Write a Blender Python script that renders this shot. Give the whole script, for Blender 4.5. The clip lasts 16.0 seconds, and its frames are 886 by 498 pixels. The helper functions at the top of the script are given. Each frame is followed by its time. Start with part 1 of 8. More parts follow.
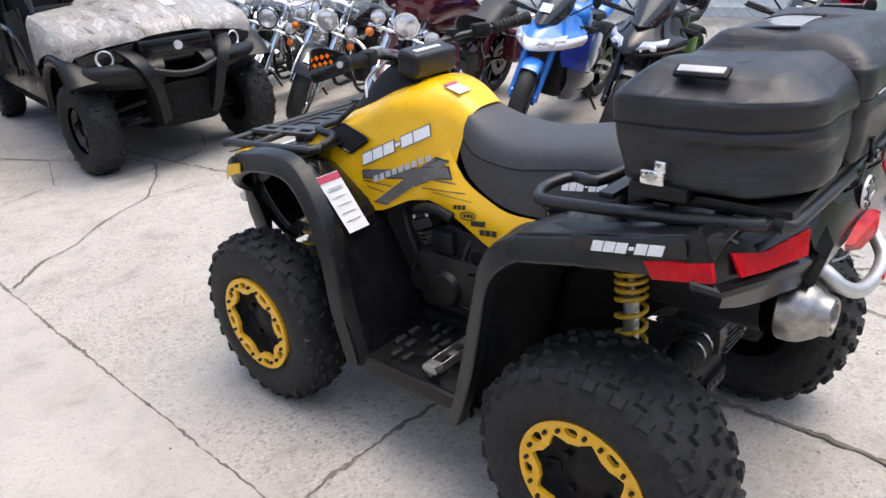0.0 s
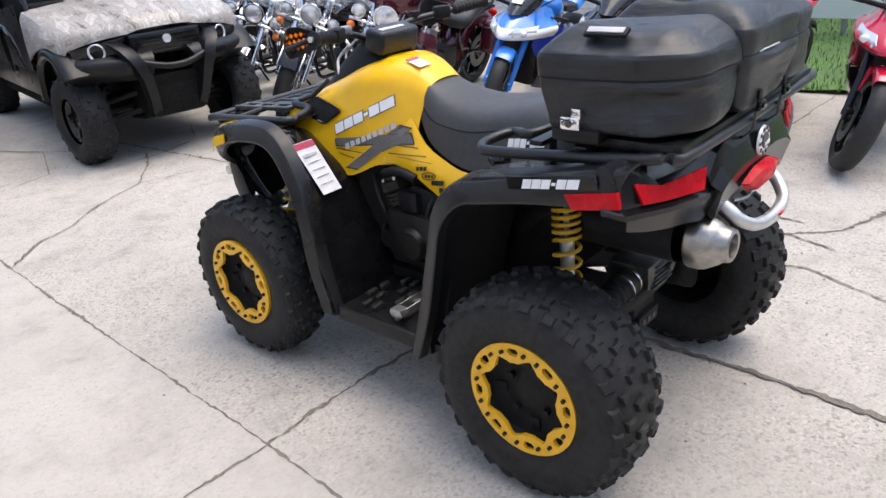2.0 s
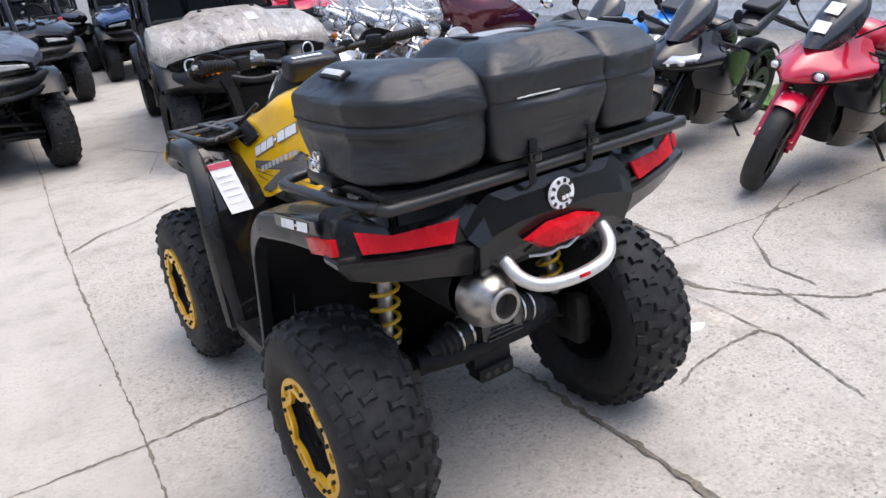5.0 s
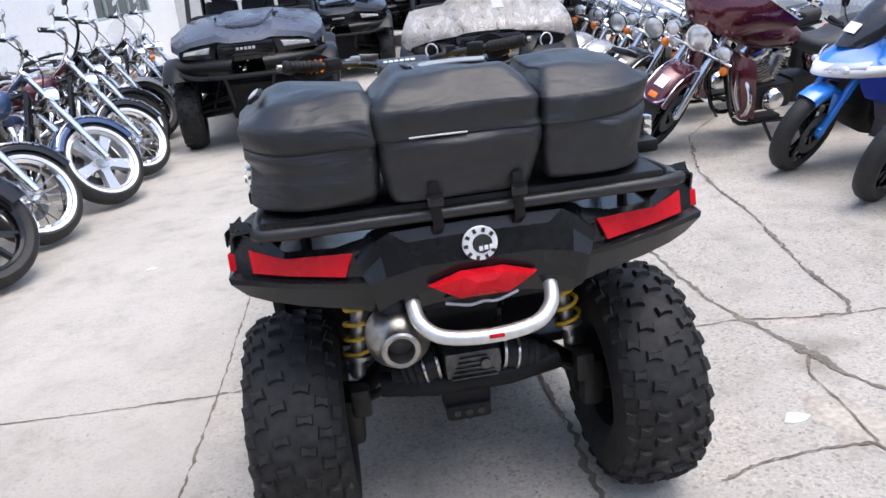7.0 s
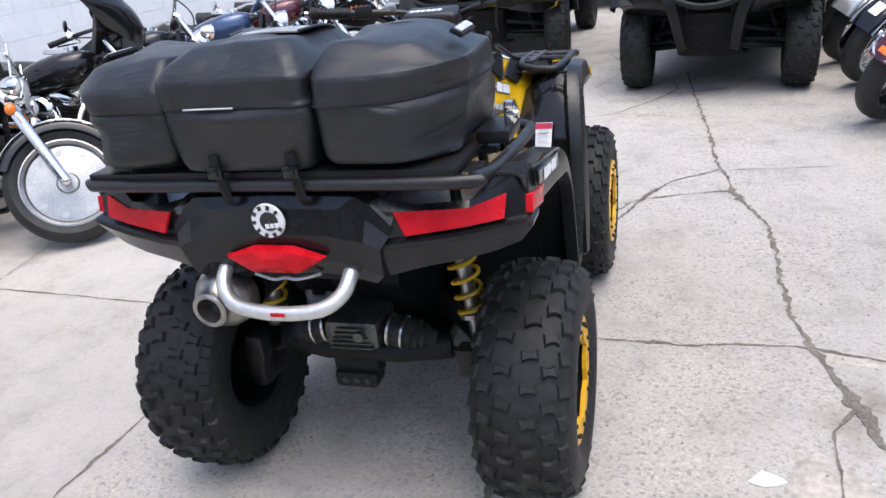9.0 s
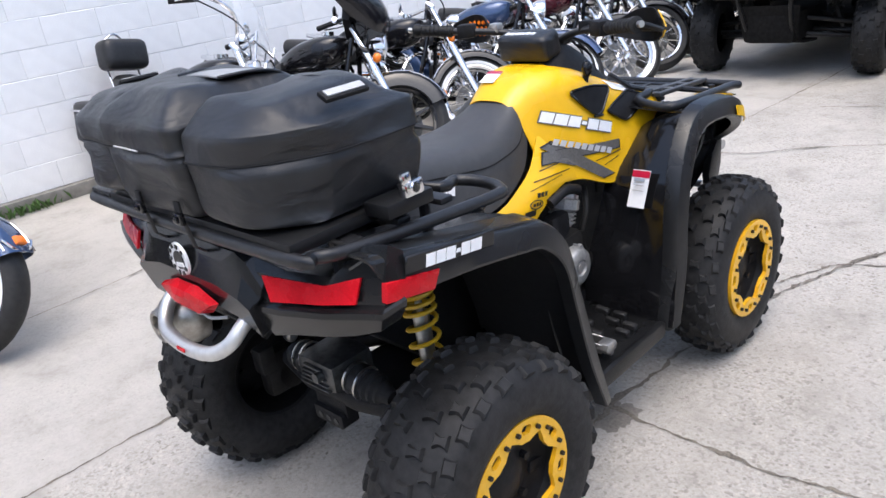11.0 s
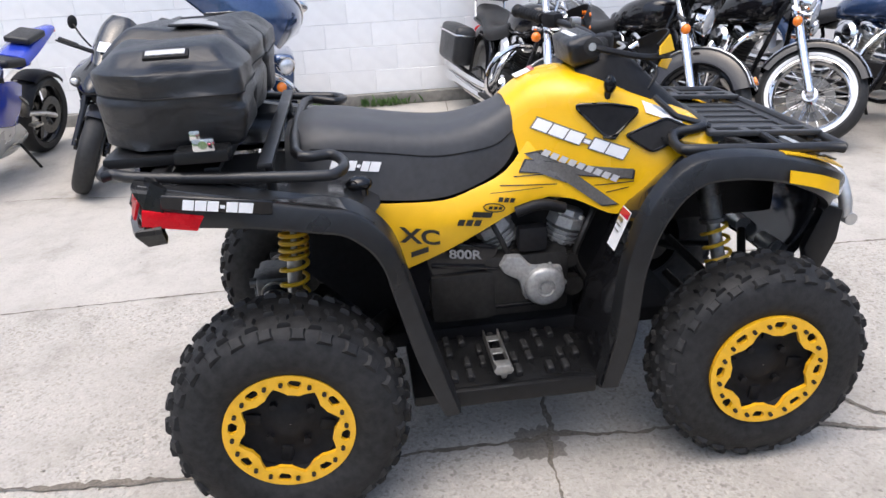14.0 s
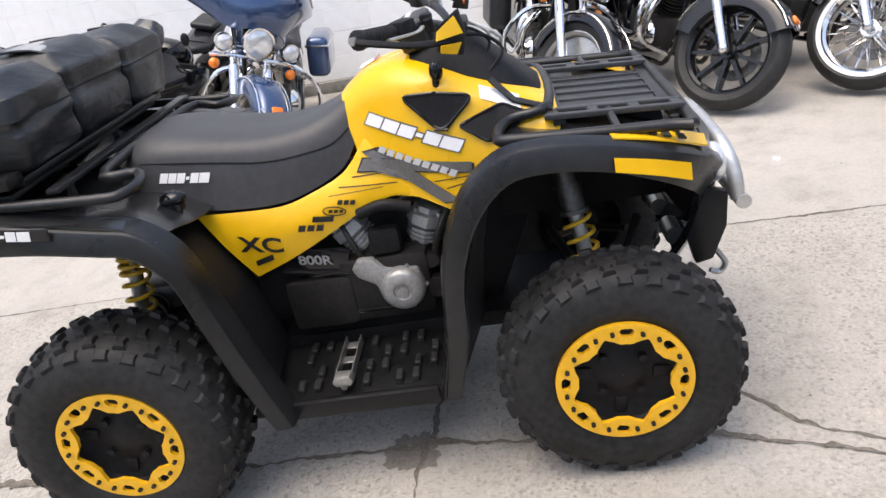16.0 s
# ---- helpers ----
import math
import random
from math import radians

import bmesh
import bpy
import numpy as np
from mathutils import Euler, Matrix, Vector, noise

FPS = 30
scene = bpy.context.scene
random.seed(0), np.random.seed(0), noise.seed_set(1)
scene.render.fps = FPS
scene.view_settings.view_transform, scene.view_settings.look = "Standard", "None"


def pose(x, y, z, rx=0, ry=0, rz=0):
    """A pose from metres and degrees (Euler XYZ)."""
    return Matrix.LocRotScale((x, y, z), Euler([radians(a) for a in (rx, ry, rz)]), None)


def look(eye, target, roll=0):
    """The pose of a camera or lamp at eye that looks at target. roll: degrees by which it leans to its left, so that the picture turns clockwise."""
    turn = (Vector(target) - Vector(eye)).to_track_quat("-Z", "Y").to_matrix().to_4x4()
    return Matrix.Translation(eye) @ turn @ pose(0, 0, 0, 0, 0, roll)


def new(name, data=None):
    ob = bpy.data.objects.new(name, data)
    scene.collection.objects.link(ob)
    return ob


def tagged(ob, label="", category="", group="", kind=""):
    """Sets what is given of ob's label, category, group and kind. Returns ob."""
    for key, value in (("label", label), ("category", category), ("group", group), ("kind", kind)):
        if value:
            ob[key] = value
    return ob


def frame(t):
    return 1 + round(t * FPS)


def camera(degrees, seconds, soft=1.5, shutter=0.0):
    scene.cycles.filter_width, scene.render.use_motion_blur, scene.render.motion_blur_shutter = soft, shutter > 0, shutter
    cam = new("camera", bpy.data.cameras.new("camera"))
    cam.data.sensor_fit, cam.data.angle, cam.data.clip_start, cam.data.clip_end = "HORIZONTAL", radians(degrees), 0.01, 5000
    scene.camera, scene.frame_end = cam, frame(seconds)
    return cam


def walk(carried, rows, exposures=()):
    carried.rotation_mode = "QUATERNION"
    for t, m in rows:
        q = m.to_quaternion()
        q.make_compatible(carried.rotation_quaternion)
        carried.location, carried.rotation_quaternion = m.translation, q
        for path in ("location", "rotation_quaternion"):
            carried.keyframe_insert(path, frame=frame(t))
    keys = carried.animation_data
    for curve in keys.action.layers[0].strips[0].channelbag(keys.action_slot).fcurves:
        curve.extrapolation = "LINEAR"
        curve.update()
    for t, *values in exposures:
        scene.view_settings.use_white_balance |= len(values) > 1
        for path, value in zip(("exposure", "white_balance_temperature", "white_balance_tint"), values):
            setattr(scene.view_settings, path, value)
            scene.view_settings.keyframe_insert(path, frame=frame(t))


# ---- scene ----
cam = camera(61.5, 16.0)
PATH = [
    (0, (-1.657, -1.417, 1.5), (-0.377, -0.115, 0.684), -4.8),
    (0.5, (-1.636, -1.436, 1.484), (-0.445, -0.062, 0.652), -5.9),
    (1, (-1.724, -1.486, 1.501), (-0.547, -0.077, 0.708), -5.8),
    (1.5, (-1.824, -1.568, 1.476), (-0.59, -0.213, 0.675), -4.4),
    (2, (-1.803, -1.677, 1.467), (-0.509, -0.389, 0.651), -5.3),
    (2.5, (-1.698, -1.902, 1.444), (-0.622, -0.396, 0.685), -6.0),
    (3, (-1.587, -2.043, 1.426), (-0.49, -0.506, 0.768), -9.4),
    (3.5, (-1.485, -2.025, 1.413), (-0.309, -0.544, 0.762), -9.3),
    (3.7, (-1.441, -2.033, 1.418), (-0.27, -0.551, 0.758), -8.8),
    (5.8, (-0.617, -2.496, 1.435), (-0.095, -0.717, 0.684), -3.3),
    (6, (-0.505, -2.541, 1.441), (-0.122, -0.714, 0.721), -2.6),
    (6.5, (-0.325, -2.507, 1.442), (-0.125, -0.618, 0.817), -5.3),
    (7, (-0.163, -2.436, 1.434), (-0.022, -0.571, 0.724), -5.9),
    (7.5, (0.148, -2.453, 1.432), (0.147, -0.576, 0.741), -6.6),
    (8, (0.376, -2.388, 1.432), (0.211, -0.518, 0.741), -5.5),
    (8.5, (0.578, -2.256, 1.432), (0.287, -0.428, 0.676), -6.6),
    (9, (0.874, -2.212, 1.414), (0.198, -0.511, 0.607), -7.1),
    (9.5, (1.063, -2.1, 1.422), (0.073, -0.564, 0.609), -8.8),
    (9.7, (1.109, -2.018, 1.425), (0.103, -0.502, 0.594), -7.9),
    (11.8, (1.801, -1.276, 1.451), (0.144, -0.388, 0.768), -8.2),
    (12, (1.882, -1.194, 1.455), (0.176, -0.398, 0.781), -7.8),
    (12.5, (1.988, -1.02, 1.466), (0.19, -0.472, 0.783), -5.7),
    (13, (1.982, -0.815, 1.474), (0.182, -0.375, 0.72), -3.9),
    (13.5, (2.022, -0.59, 1.451), (0.244, -0.203, 0.619), -2.8),
    (14, (2.123, -0.318, 1.45), (0.295, -0.2, 0.647), -3.2),
    (14.5, (2.047, -0.131, 1.459), (0.222, -0.107, 0.641), -3.9),
    (15, (1.99, 0.054, 1.437), (0.209, 0.035, 0.527), -7.9),
    (15.5, (2.04, 0.34, 1.435), (0.249, 0.161, 0.562), -8.6),
    (16, (1.972, 0.531, 1.418), (0.19, 0.227, 0.563), -11.4),
]
walk(cam, [(t, look(eye, target, roll)) for t, eye, target, roll in PATH], [(0, 1.26, 6650, 10), (3.7, 1.24, 6600, 10), (6, 1.24, 6400, 10), (9.7, 1.21, 6300, 10), (12.5, 1.21, 6400, 10), (14.5, 1.23, 6620, 10), (16, 1.24, 6950, 10)])

# ---- world and light ----
world = bpy.data.worlds.new("overcast_sky")
scene.world = world
world.use_nodes = True
wn, wl = world.node_tree.nodes, world.node_tree.links
sky = wn.new("ShaderNodeTexSky")
sky.sky_type = "NISHITA"
sky.sun_disc = False
sky.sun_elevation, sky.sun_rotation = radians(74), radians(128)
sky.air_density, sky.dust_density, sky.ozone_density = 1.0, 3.7, 1.4
wl.new(sky.outputs["Color"], wn["Background"].inputs["Color"])
wn["Background"].inputs["Strength"].default_value = 0.14
sun = new("sun", bpy.data.lights.new("sun", "SUN"))
sun.data.energy, sun.data.angle, sun.data.color = 0.68, radians(60), (1.0, 0.985, 0.955)
sun.matrix_world = look((1.08, -0.85, 4.8), (0, 0, 0))

# ---- materials ----


def mat(name, col, rough=0.5, metal=0.0, var=0.12, scale=18.0, bump=0.0, bscale=250.0, coat=0.0, spec=0.5, col2=None, objvar=0.0, trans=0.0, fold=None):
    """A procedural surface: colour broken by two scales of noise, roughness wear and fine relief."""
    m = bpy.data.materials.new(name)
    m.use_nodes = True
    nt = m.node_tree
    n, l = nt.nodes, nt.links
    b = n["Principled BSDF"]
    tc = n.new("ShaderNodeTexCoord")
    big, fine = n.new("ShaderNodeTexNoise"), n.new("ShaderNodeTexNoise")
    big.inputs["Scale"].default_value, big.inputs["Detail"].default_value = scale * 0.35, 4
    fine.inputs["Scale"].default_value, fine.inputs["Detail"].default_value = scale * 4, 3
    for t in (big, fine):
        l.new(tc.outputs["Object"], t.inputs["Vector"])
    add = n.new("ShaderNodeMath")
    add.operation = "ADD"
    l.new(big.outputs["Fac"], add.inputs[0])
    l.new(fine.outputs["Fac"], add.inputs[1])
    ramp = n.new("ShaderNodeMapRange")
    ramp.inputs["From Min"].default_value, ramp.inputs["From Max"].default_value = 0.7, 1.3
    l.new(add.outputs[0], ramp.inputs["Value"])
    mix = n.new("ShaderNodeMix")
    mix.data_type = "RGBA"
    c2 = col2 or tuple(min(1, c * (1 + var) + 0.004) for c in col)
    mix.inputs["A"].default_value = (*[c * (1 - var) for c in col], 1)
    mix.inputs["B"].default_value = (*c2, 1)
    l.new(ramp.outputs["Result"], mix.inputs["Factor"])
    out = mix.outputs["Result"]
    if objvar:
        oi = n.new("ShaderNodeObjectInfo")
        hs = n.new("ShaderNodeHueSaturation")
        mr = n.new("ShaderNodeMapRange")
        mr.inputs["To Min"].default_value, mr.inputs["To Max"].default_value = 1 - objvar, 1 + objvar
        l.new(oi.outputs["Random"], mr.inputs["Value"])
        l.new(mr.outputs["Result"], hs.inputs["Value"])
        l.new(out, hs.inputs["Color"])
        out = hs.outputs["Color"]
    l.new(out, b.inputs["Base Color"])
    rr = n.new("ShaderNodeMapRange")
    rr.inputs["From Min"].default_value, rr.inputs["From Max"].default_value = 0.3, 0.7
    rr.inputs["To Min"].default_value, rr.inputs["To Max"].default_value = max(0.02, rough * 0.8), min(1, rough * 1.2)
    l.new(big.outputs["Fac"], rr.inputs["Value"])
    l.new(rr.outputs["Result"], b.inputs["Roughness"])
    b.inputs["Metallic"].default_value = metal
    b.inputs["Specular IOR Level"].default_value = spec
    b.inputs["Coat Weight"].default_value = coat
    b.inputs["Coat Roughness"].default_value = 0.06
    b.inputs["Transmission Weight"].default_value = trans
    if bump:
        bn = n.new("ShaderNodeTexNoise")
        bn.inputs["Scale"].default_value, bn.inputs["Detail"].default_value = bscale, 2
        l.new(tc.outputs["Object"], bn.inputs["Vector"])
        bp = n.new("ShaderNodeBump")
        bp.inputs["Strength"].default_value, bp.inputs["Distance"].default_value = bump, 0.002
        l.new(bn.outputs["Fac"], bp.inputs["Height"])
        if fold:
            mp = n.new("ShaderNodeMapping")
            mp.inputs["Scale"].default_value = fold
            l.new(tc.outputs["Object"], mp.inputs["Vector"])
            fn = n.new("ShaderNodeTexNoise")
            fn.inputs["Scale"].default_value, fn.inputs["Detail"].default_value, fn.inputs["Distortion"].default_value = 1.0, 3, 0.6
            l.new(mp.outputs["Vector"], fn.inputs["Vector"])
            bf = n.new("ShaderNodeBump")
            bf.inputs["Strength"].default_value, bf.inputs["Distance"].default_value = 0.8, 0.014
            l.new(fn.outputs["Fac"], bf.inputs["Height"])
            l.new(bf.outputs["Normal"], bp.inputs["Normal"])
        l.new(bp.outputs["Normal"], b.inputs["Normal"])
    return m


def concrete_mat():
    """Broom-finished exposed-aggregate concrete with stains."""
    m = bpy.data.materials.new("worn_concrete")
    m.use_nodes = True
    n, l = m.node_tree.nodes, m.node_tree.links
    b = n["Principled BSDF"]
    tc = n.new("ShaderNodeTexCoord")

    def noise_node(scale, detail=4, rough=0.55):
        t = n.new("ShaderNodeTexNoise")
        t.inputs["Scale"].default_value, t.inputs["Detail"].default_value, t.inputs["Roughness"].default_value = scale, detail, rough
        l.new(tc.outputs["Object"], t.inputs["Vector"])
        return t

    def ramp(src, stops):
        r = n.new("ShaderNodeValToRGB")
        r.color_ramp.elements.remove(r.color_ramp.elements[0])
        for i, (p, c) in enumerate(stops):
            e = r.color_ramp.elements[0] if i == 0 else r.color_ramp.elements.new(p)
            e.position, e.color = p, (*c, 1)
        l.new(src, r.inputs["Fac"])
        return r.outputs["Color"]

    def mul(a, c, f=1.0, mode="MULTIPLY"):
        x = n.new("ShaderNodeMix")
        x.data_type, x.blend_type = "RGBA", mode
        x.inputs["Factor"].default_value = f
        l.new(a, x.inputs["A"])
        l.new(c, x.inputs["B"])
        return x.outputs["Result"]

    stain, mid, grain = noise_node(0.5, 5), noise_node(3.5, 8, 0.7), noise_node(85, 7, 0.85)
    base = ramp(stain.outputs["Fac"], [(0.3, (0.40, 0.378, 0.34)), (0.7, (0.495, 0.47, 0.43))])
    blot = ramp(mid.outputs["Fac"], [(0.30, (0.64, 0.63, 0.61)), (0.42, (0.88, 0.875, 0.865)), (0.52, (1.0, 1.0, 1.0)), (0.72, (1.06, 1.06, 1.05))])
    speck = ramp(grain.outputs["Fac"], [(0.34, (0.48, 0.47, 0.45)), (0.44, (0.86, 0.85, 0.835)), (0.53, (1.0, 1.0, 1.0)), (0.66, (1.2, 1.19, 1.17))])
    # worn patches show the aggregate; the slab west of the joint is smoother and warmer
    pos = n.new("ShaderNodeSeparateXYZ")
    l.new(tc.outputs["Object"], pos.inputs["Vector"])
    east = n.new("ShaderNodeMapRange")
    east.inputs["From Min"].default_value, east.inputs["From Max"].default_value = -0.88, -0.84
    east.inputs["To Min"].default_value, east.inputs["To Max"].default_value = 0.35, 1.0
    l.new(pos.outputs["X"], east.inputs["Value"])
    wear = noise_node(1.7, 5, 0.65)
    worn = n.new("ShaderNodeMapRange")
    worn.inputs["From Min"].default_value, worn.inputs["From Max"].default_value = 0.38, 0.58
    worn.inputs["To Min"].default_value, worn.inputs["To Max"].default_value = 0.45, 1.0
    l.new(wear.outputs["Fac"], worn.inputs["Value"])
    amount = n.new("ShaderNodeMath")
    amount.operation = "MULTIPLY"
    l.new(east.outputs["Result"], amount.inputs[0])
    l.new(worn.outputs["Result"], amount.inputs[1])

    def mulf(a, c, fac):
        x = n.new("ShaderNodeMix")
        x.data_type, x.blend_type = "RGBA", "MULTIPLY"
        l.new(fac, x.inputs["Factor"])
        l.new(a, x.inputs["A"])
        l.new(c, x.inputs["B"])
        return x.outputs["Result"]

    vor = n.new("ShaderNodeTexVoronoi")
    vor.inputs["Scale"].default_value = 95
    l.new(tc.outputs["Object"], vor.inputs["Vector"])
    stone = n.new("ShaderNodeSeparateColor")
    l.new(vor.outputs["Color"], stone.inputs["Color"])
    peb = ramp(stone.outputs["Red"], [(0.0, (0.66, 0.65, 0.63)), (0.18, (0.90, 0.89, 0.88)), (0.30, (1.0, 1.0, 1.0)), (0.88, (1.0, 1.0, 1.0)), (0.97, (1.14, 1.13, 1.11))])
    dark = noise_node(1.1, 3)
    oil = ramp(dark.outputs["Fac"], [(0.66, (1, 1, 1)), (0.74, (0.74, 0.72, 0.69))])
    pit = noise_node(30, 4, 0.7)
    pits = ramp(pit.outputs["Fac"], [(0.28, (0.30, 0.29, 0.27)), (0.35, (1.0, 1.0, 1.0))])
    col = mulf(mulf(mul(mul(mulf(base, speck, amount.outputs[0]), blot, 0.8), oil), peb, amount.outputs[0]), pits, amount.outputs[0])
    l.new(col, b.inputs["Base Color"])
    b.inputs["Roughness"].default_value = 0.85
    b.inputs["Specular IOR Level"].default_value = 0.3
    bp = n.new("ShaderNodeBump")
    bp.inputs["Strength"].default_value, bp.inputs["Distance"].default_value = 0.7, 0.006
    l.new(grain.outputs["Fac"], bp.inputs["Height"])
    l.new(bp.outputs["Normal"], b.inputs["Normal"])
    return m


def camo_mat():
    """Woodland bark camouflage print on plastic."""
    m = bpy.data.materials.new("bark_camouflage_plastic")
    m.use_nodes = True
    n, l = m.node_tree.nodes, m.node_tree.links
    b = n["Principled BSDF"]
    tc, mp = n.new("ShaderNodeTexCoord"), n.new("ShaderNodeMapping")
    mp.inputs["Scale"].default_value = (1.6, 6.0, 5.0)
    l.new(tc.outputs["Object"], mp.inputs["Vector"])
    t = n.new("ShaderNodeTexNoise")
    t.inputs["Scale"].default_value, t.inputs["Detail"].default_value, t.inputs["Roughness"].default_value, t.inputs["Distortion"].default_value = 2.1, 9, 0.66, 0.9
    l.new(mp.outputs["Vector"], t.inputs["Vector"])
    r = n.new("ShaderNodeValToRGB")
    for i, (p, c) in enumerate([(0.30, (0.07, 0.06, 0.05)), (0.40, (0.20, 0.18, 0.155)), (0.46, (0.38, 0.36, 0.33)), (0.52, (0.26, 0.235, 0.21)), (0.58, (0.50, 0.48, 0.45)), (0.66, (0.36, 0.34, 0.31)), (0.76, (0.15, 0.13, 0.11))]):
        e = r.color_ramp.elements[i] if i < 2 else r.color_ramp.elements.new(p)
        e.position, e.color = p, (*c, 1)
    l.new(t.outputs["Fac"], r.inputs["Fac"])
    l.new(r.outputs["Color"], b.inputs["Base Color"])
    b.inputs["Roughness"].default_value = 0.4
    return m


CONCRETE = concrete_mat()
CRACK = mat("crack_dirt", (0.15, 0.13, 0.105), 0.95, var=0.5, scale=30, bump=0.6, bscale=120)
DAMP = mat("damp_oil_stain", (0.19, 0.172, 0.148), 0.6, var=0.35, scale=25)
STAIN = mat("damp_rust_stain", (0.37, 0.335, 0.285), 0.7, var=0.35, scale=12)
BLACK = mat("textured_black_plastic", (0.0060, 0.0062, 0.0068), 0.31, spec=0.28, var=0.25, scale=10, bump=0.2, bscale=500)
FLARE = mat("grained_flare_plastic", (0.0105, 0.0108, 0.0115), 0.3, spec=0.42, var=0.25, scale=10, bump=0.15, bscale=500)
UNDER = mat("dusty_underbody", (0.010, 0.0095, 0.009), 0.85, spec=0.1, var=0.4, scale=9)
SATIN = mat("satin_black_plastic", (0.0075, 0.0078, 0.0085), 0.2, spec=0.36, var=0.2, scale=8, bump=0.05, bscale=500)
GLOSS = mat("gloss_black_plastic", (0.006, 0.006, 0.007), 0.10, var=0.2, scale=6, coat=0.15, spec=0.36)
MATTE = mat("matt_black_plastic", (0.007, 0.007, 0.008), 0.55, spec=0.22, var=0.3, scale=14, bump=0.3, bscale=300)
DARK = mat("grimy_black_steel", (0.014, 0.013, 0.012), 0.5, metal=0.3, var=0.5, scale=16)
TUBE = mat("powder_coated_tube", (0.011, 0.011, 0.012), 0.38, var=0.3, scale=20, bump=0.15, bscale=600)
RUBBER = mat("worn_rubber", (0.0145, 0.0145, 0.015), 0.62, spec=0.28, var=0.55, scale=12, bump=0.4, bscale=160)
STREETRUB = mat("street_tyre_rubber", (0.018, 0.018, 0.018), 0.6, spec=0.4, var=0.3, scale=10, bump=0.2, bscale=200)
SEATVINYL = mat("grained_seat_vinyl", (0.044, 0.045, 0.048), 0.5, var=0.15, scale=12, bump=0.35, bscale=420)
SADDLE = mat("black_saddle_vinyl", (0.014, 0.014, 0.015), 0.45, var=0.2, scale=10, bump=0.3, bscale=380)
FABRIC = mat("black_coated_fabric", (0.0105, 0.0112, 0.013), 0.34, spec=0.5, var=0.3, scale=6, bump=0.35, bscale=700, fold=(6, 6, 16))
CASTAL = mat("bare_cast_aluminium", (0.33, 0.33, 0.325), 0.4, metal=0.45, var=0.25, scale=26, bump=0.2, bscale=280)
# black rack plastic with reflected sky put into a greyer base colour
RACKP = mat("sky_greyed_rack_plastic", (0.034, 0.035, 0.037), 0.42, spec=0.5, var=0.2, scale=14, bump=0.15, bscale=400)
POCKET_SHEEN = mat("sheen_grey_pocket", (0.29, 0.295, 0.30), 0.3, spec=0.5, var=0.3, scale=9)
FAINT = mat("dull_grey_print", (0.20, 0.20, 0.20), 0.4, var=0.3, scale=60)
DECK = mat("glossy_fender_deck_plastic", (0.018, 0.0185, 0.0195), 0.22, spec=0.6, var=0.2, scale=9, bump=0.08, bscale=400)
GREYFAB = mat("pale_grey_vinyl", (0.5, 0.5, 0.5), 0.35, var=0.12, scale=9)
YELLOW = mat("gloss_yellow_plastic", (0.83, 0.475, 0.006), 0.3, var=0.05, scale=5, coat=0.18, spec=0.4)
YRIM = mat("yellow_painted_aluminium", (0.80, 0.43, 0.012), 0.35, var=0.08, scale=14, coat=0.2)
YSPRING = mat("yellow_spring_steel", (0.62, 0.38, 0.02), 0.4, var=0.2, scale=16)
WHITE = mat("white_vinyl_decal", (0.82, 0.82, 0.82), 0.35, var=0.04)
DGREY = mat("grey_decal", (0.11, 0.105, 0.10), 0.35, var=0.25, scale=40)
INK = mat("black_decal", (0.012, 0.012, 0.012), 0.35)
REDL = mat("red_reflector", (0.52, 0.004, 0.012), 0.28, var=0.15, scale=60, spec=0.2)
ORANGE = mat("amber_lens", (0.85, 0.20, 0.01), 0.15, var=0.15, scale=60, coat=0.5)
ALU = mat("cast_aluminium", (0.40, 0.40, 0.39), 0.38, metal=0.9, var=0.2, scale=24, bump=0.15, bscale=300)
CASTG = mat("grimy_cast_metal", (0.11, 0.11, 0.107), 0.42, metal=0.8, var=0.4, scale=18, bump=0.2, bscale=300)
BRUSHED = mat("brushed_steel", (0.55, 0.53, 0.50), 0.3, metal=1.0, var=0.18, scale=20)
MATALU = mat("satin_aluminium", (0.62, 0.62, 0.61), 0.42, metal=0.85, var=0.1, scale=14)
EXHAUST = mat("dull_exhaust_steel", (0.36, 0.345, 0.32), 0.36, metal=1.0, var=0.25, scale=16)
CHROME = mat("chrome", (0.78, 0.78, 0.79), 0.09, metal=1.0, var=0.05)
LENS = mat("clear_lamp_lens", (0.78, 0.79, 0.80), 0.16, metal=0.5, var=0.3, scale=40, coat=0.6)
SILVER = mat("silver_paint", (0.55, 0.56, 0.57), 0.25, metal=0.6, var=0.06, coat=0.4)
BPAINT = mat("black_gloss_paint", (0.008, 0.008, 0.010), 0.12, var=0.1, coat=0.25, spec=0.4)
BLUEPAINT = mat("dark_blue_metallic_paint", (0.035, 0.07, 0.16), 0.16, metal=0.35, var=0.1, coat=0.8)
SKYBLUE = mat("bright_blue_paint", (0.02, 0.19, 0.66), 0.15, var=0.06, coat=0.7)
ROYAL = mat("royal_blue_paint", (0.02, 0.05, 0.42), 0.15, var=0.06, coat=0.7)
MAROON = mat("maroon_metallic_paint", (0.085, 0.008, 0.018), 0.15, metal=0.3, var=0.1, coat=0.8)
REDPAINT = mat("red_gloss_paint", (0.50, 0.008, 0.038), 0.14, var=0.05, coat=0.8)
WPAINT = mat("white_gloss_paint", (0.8, 0.8, 0.8), 0.18, var=0.03, coat=0.6)
SLATE = mat("slate_blue_grey_plastic", (0.075, 0.085, 0.115), 0.27, var=0.12, scale=8)
SMOKE = mat("smoked_windscreen", (0.02, 0.021, 0.024), 0.08, var=0.1, coat=0.5)
GLASS = bpy.data.materials.new("clear_windscreen")
GLASS.use_nodes = True
gn, gl = GLASS.node_tree.nodes, GLASS.node_tree.links
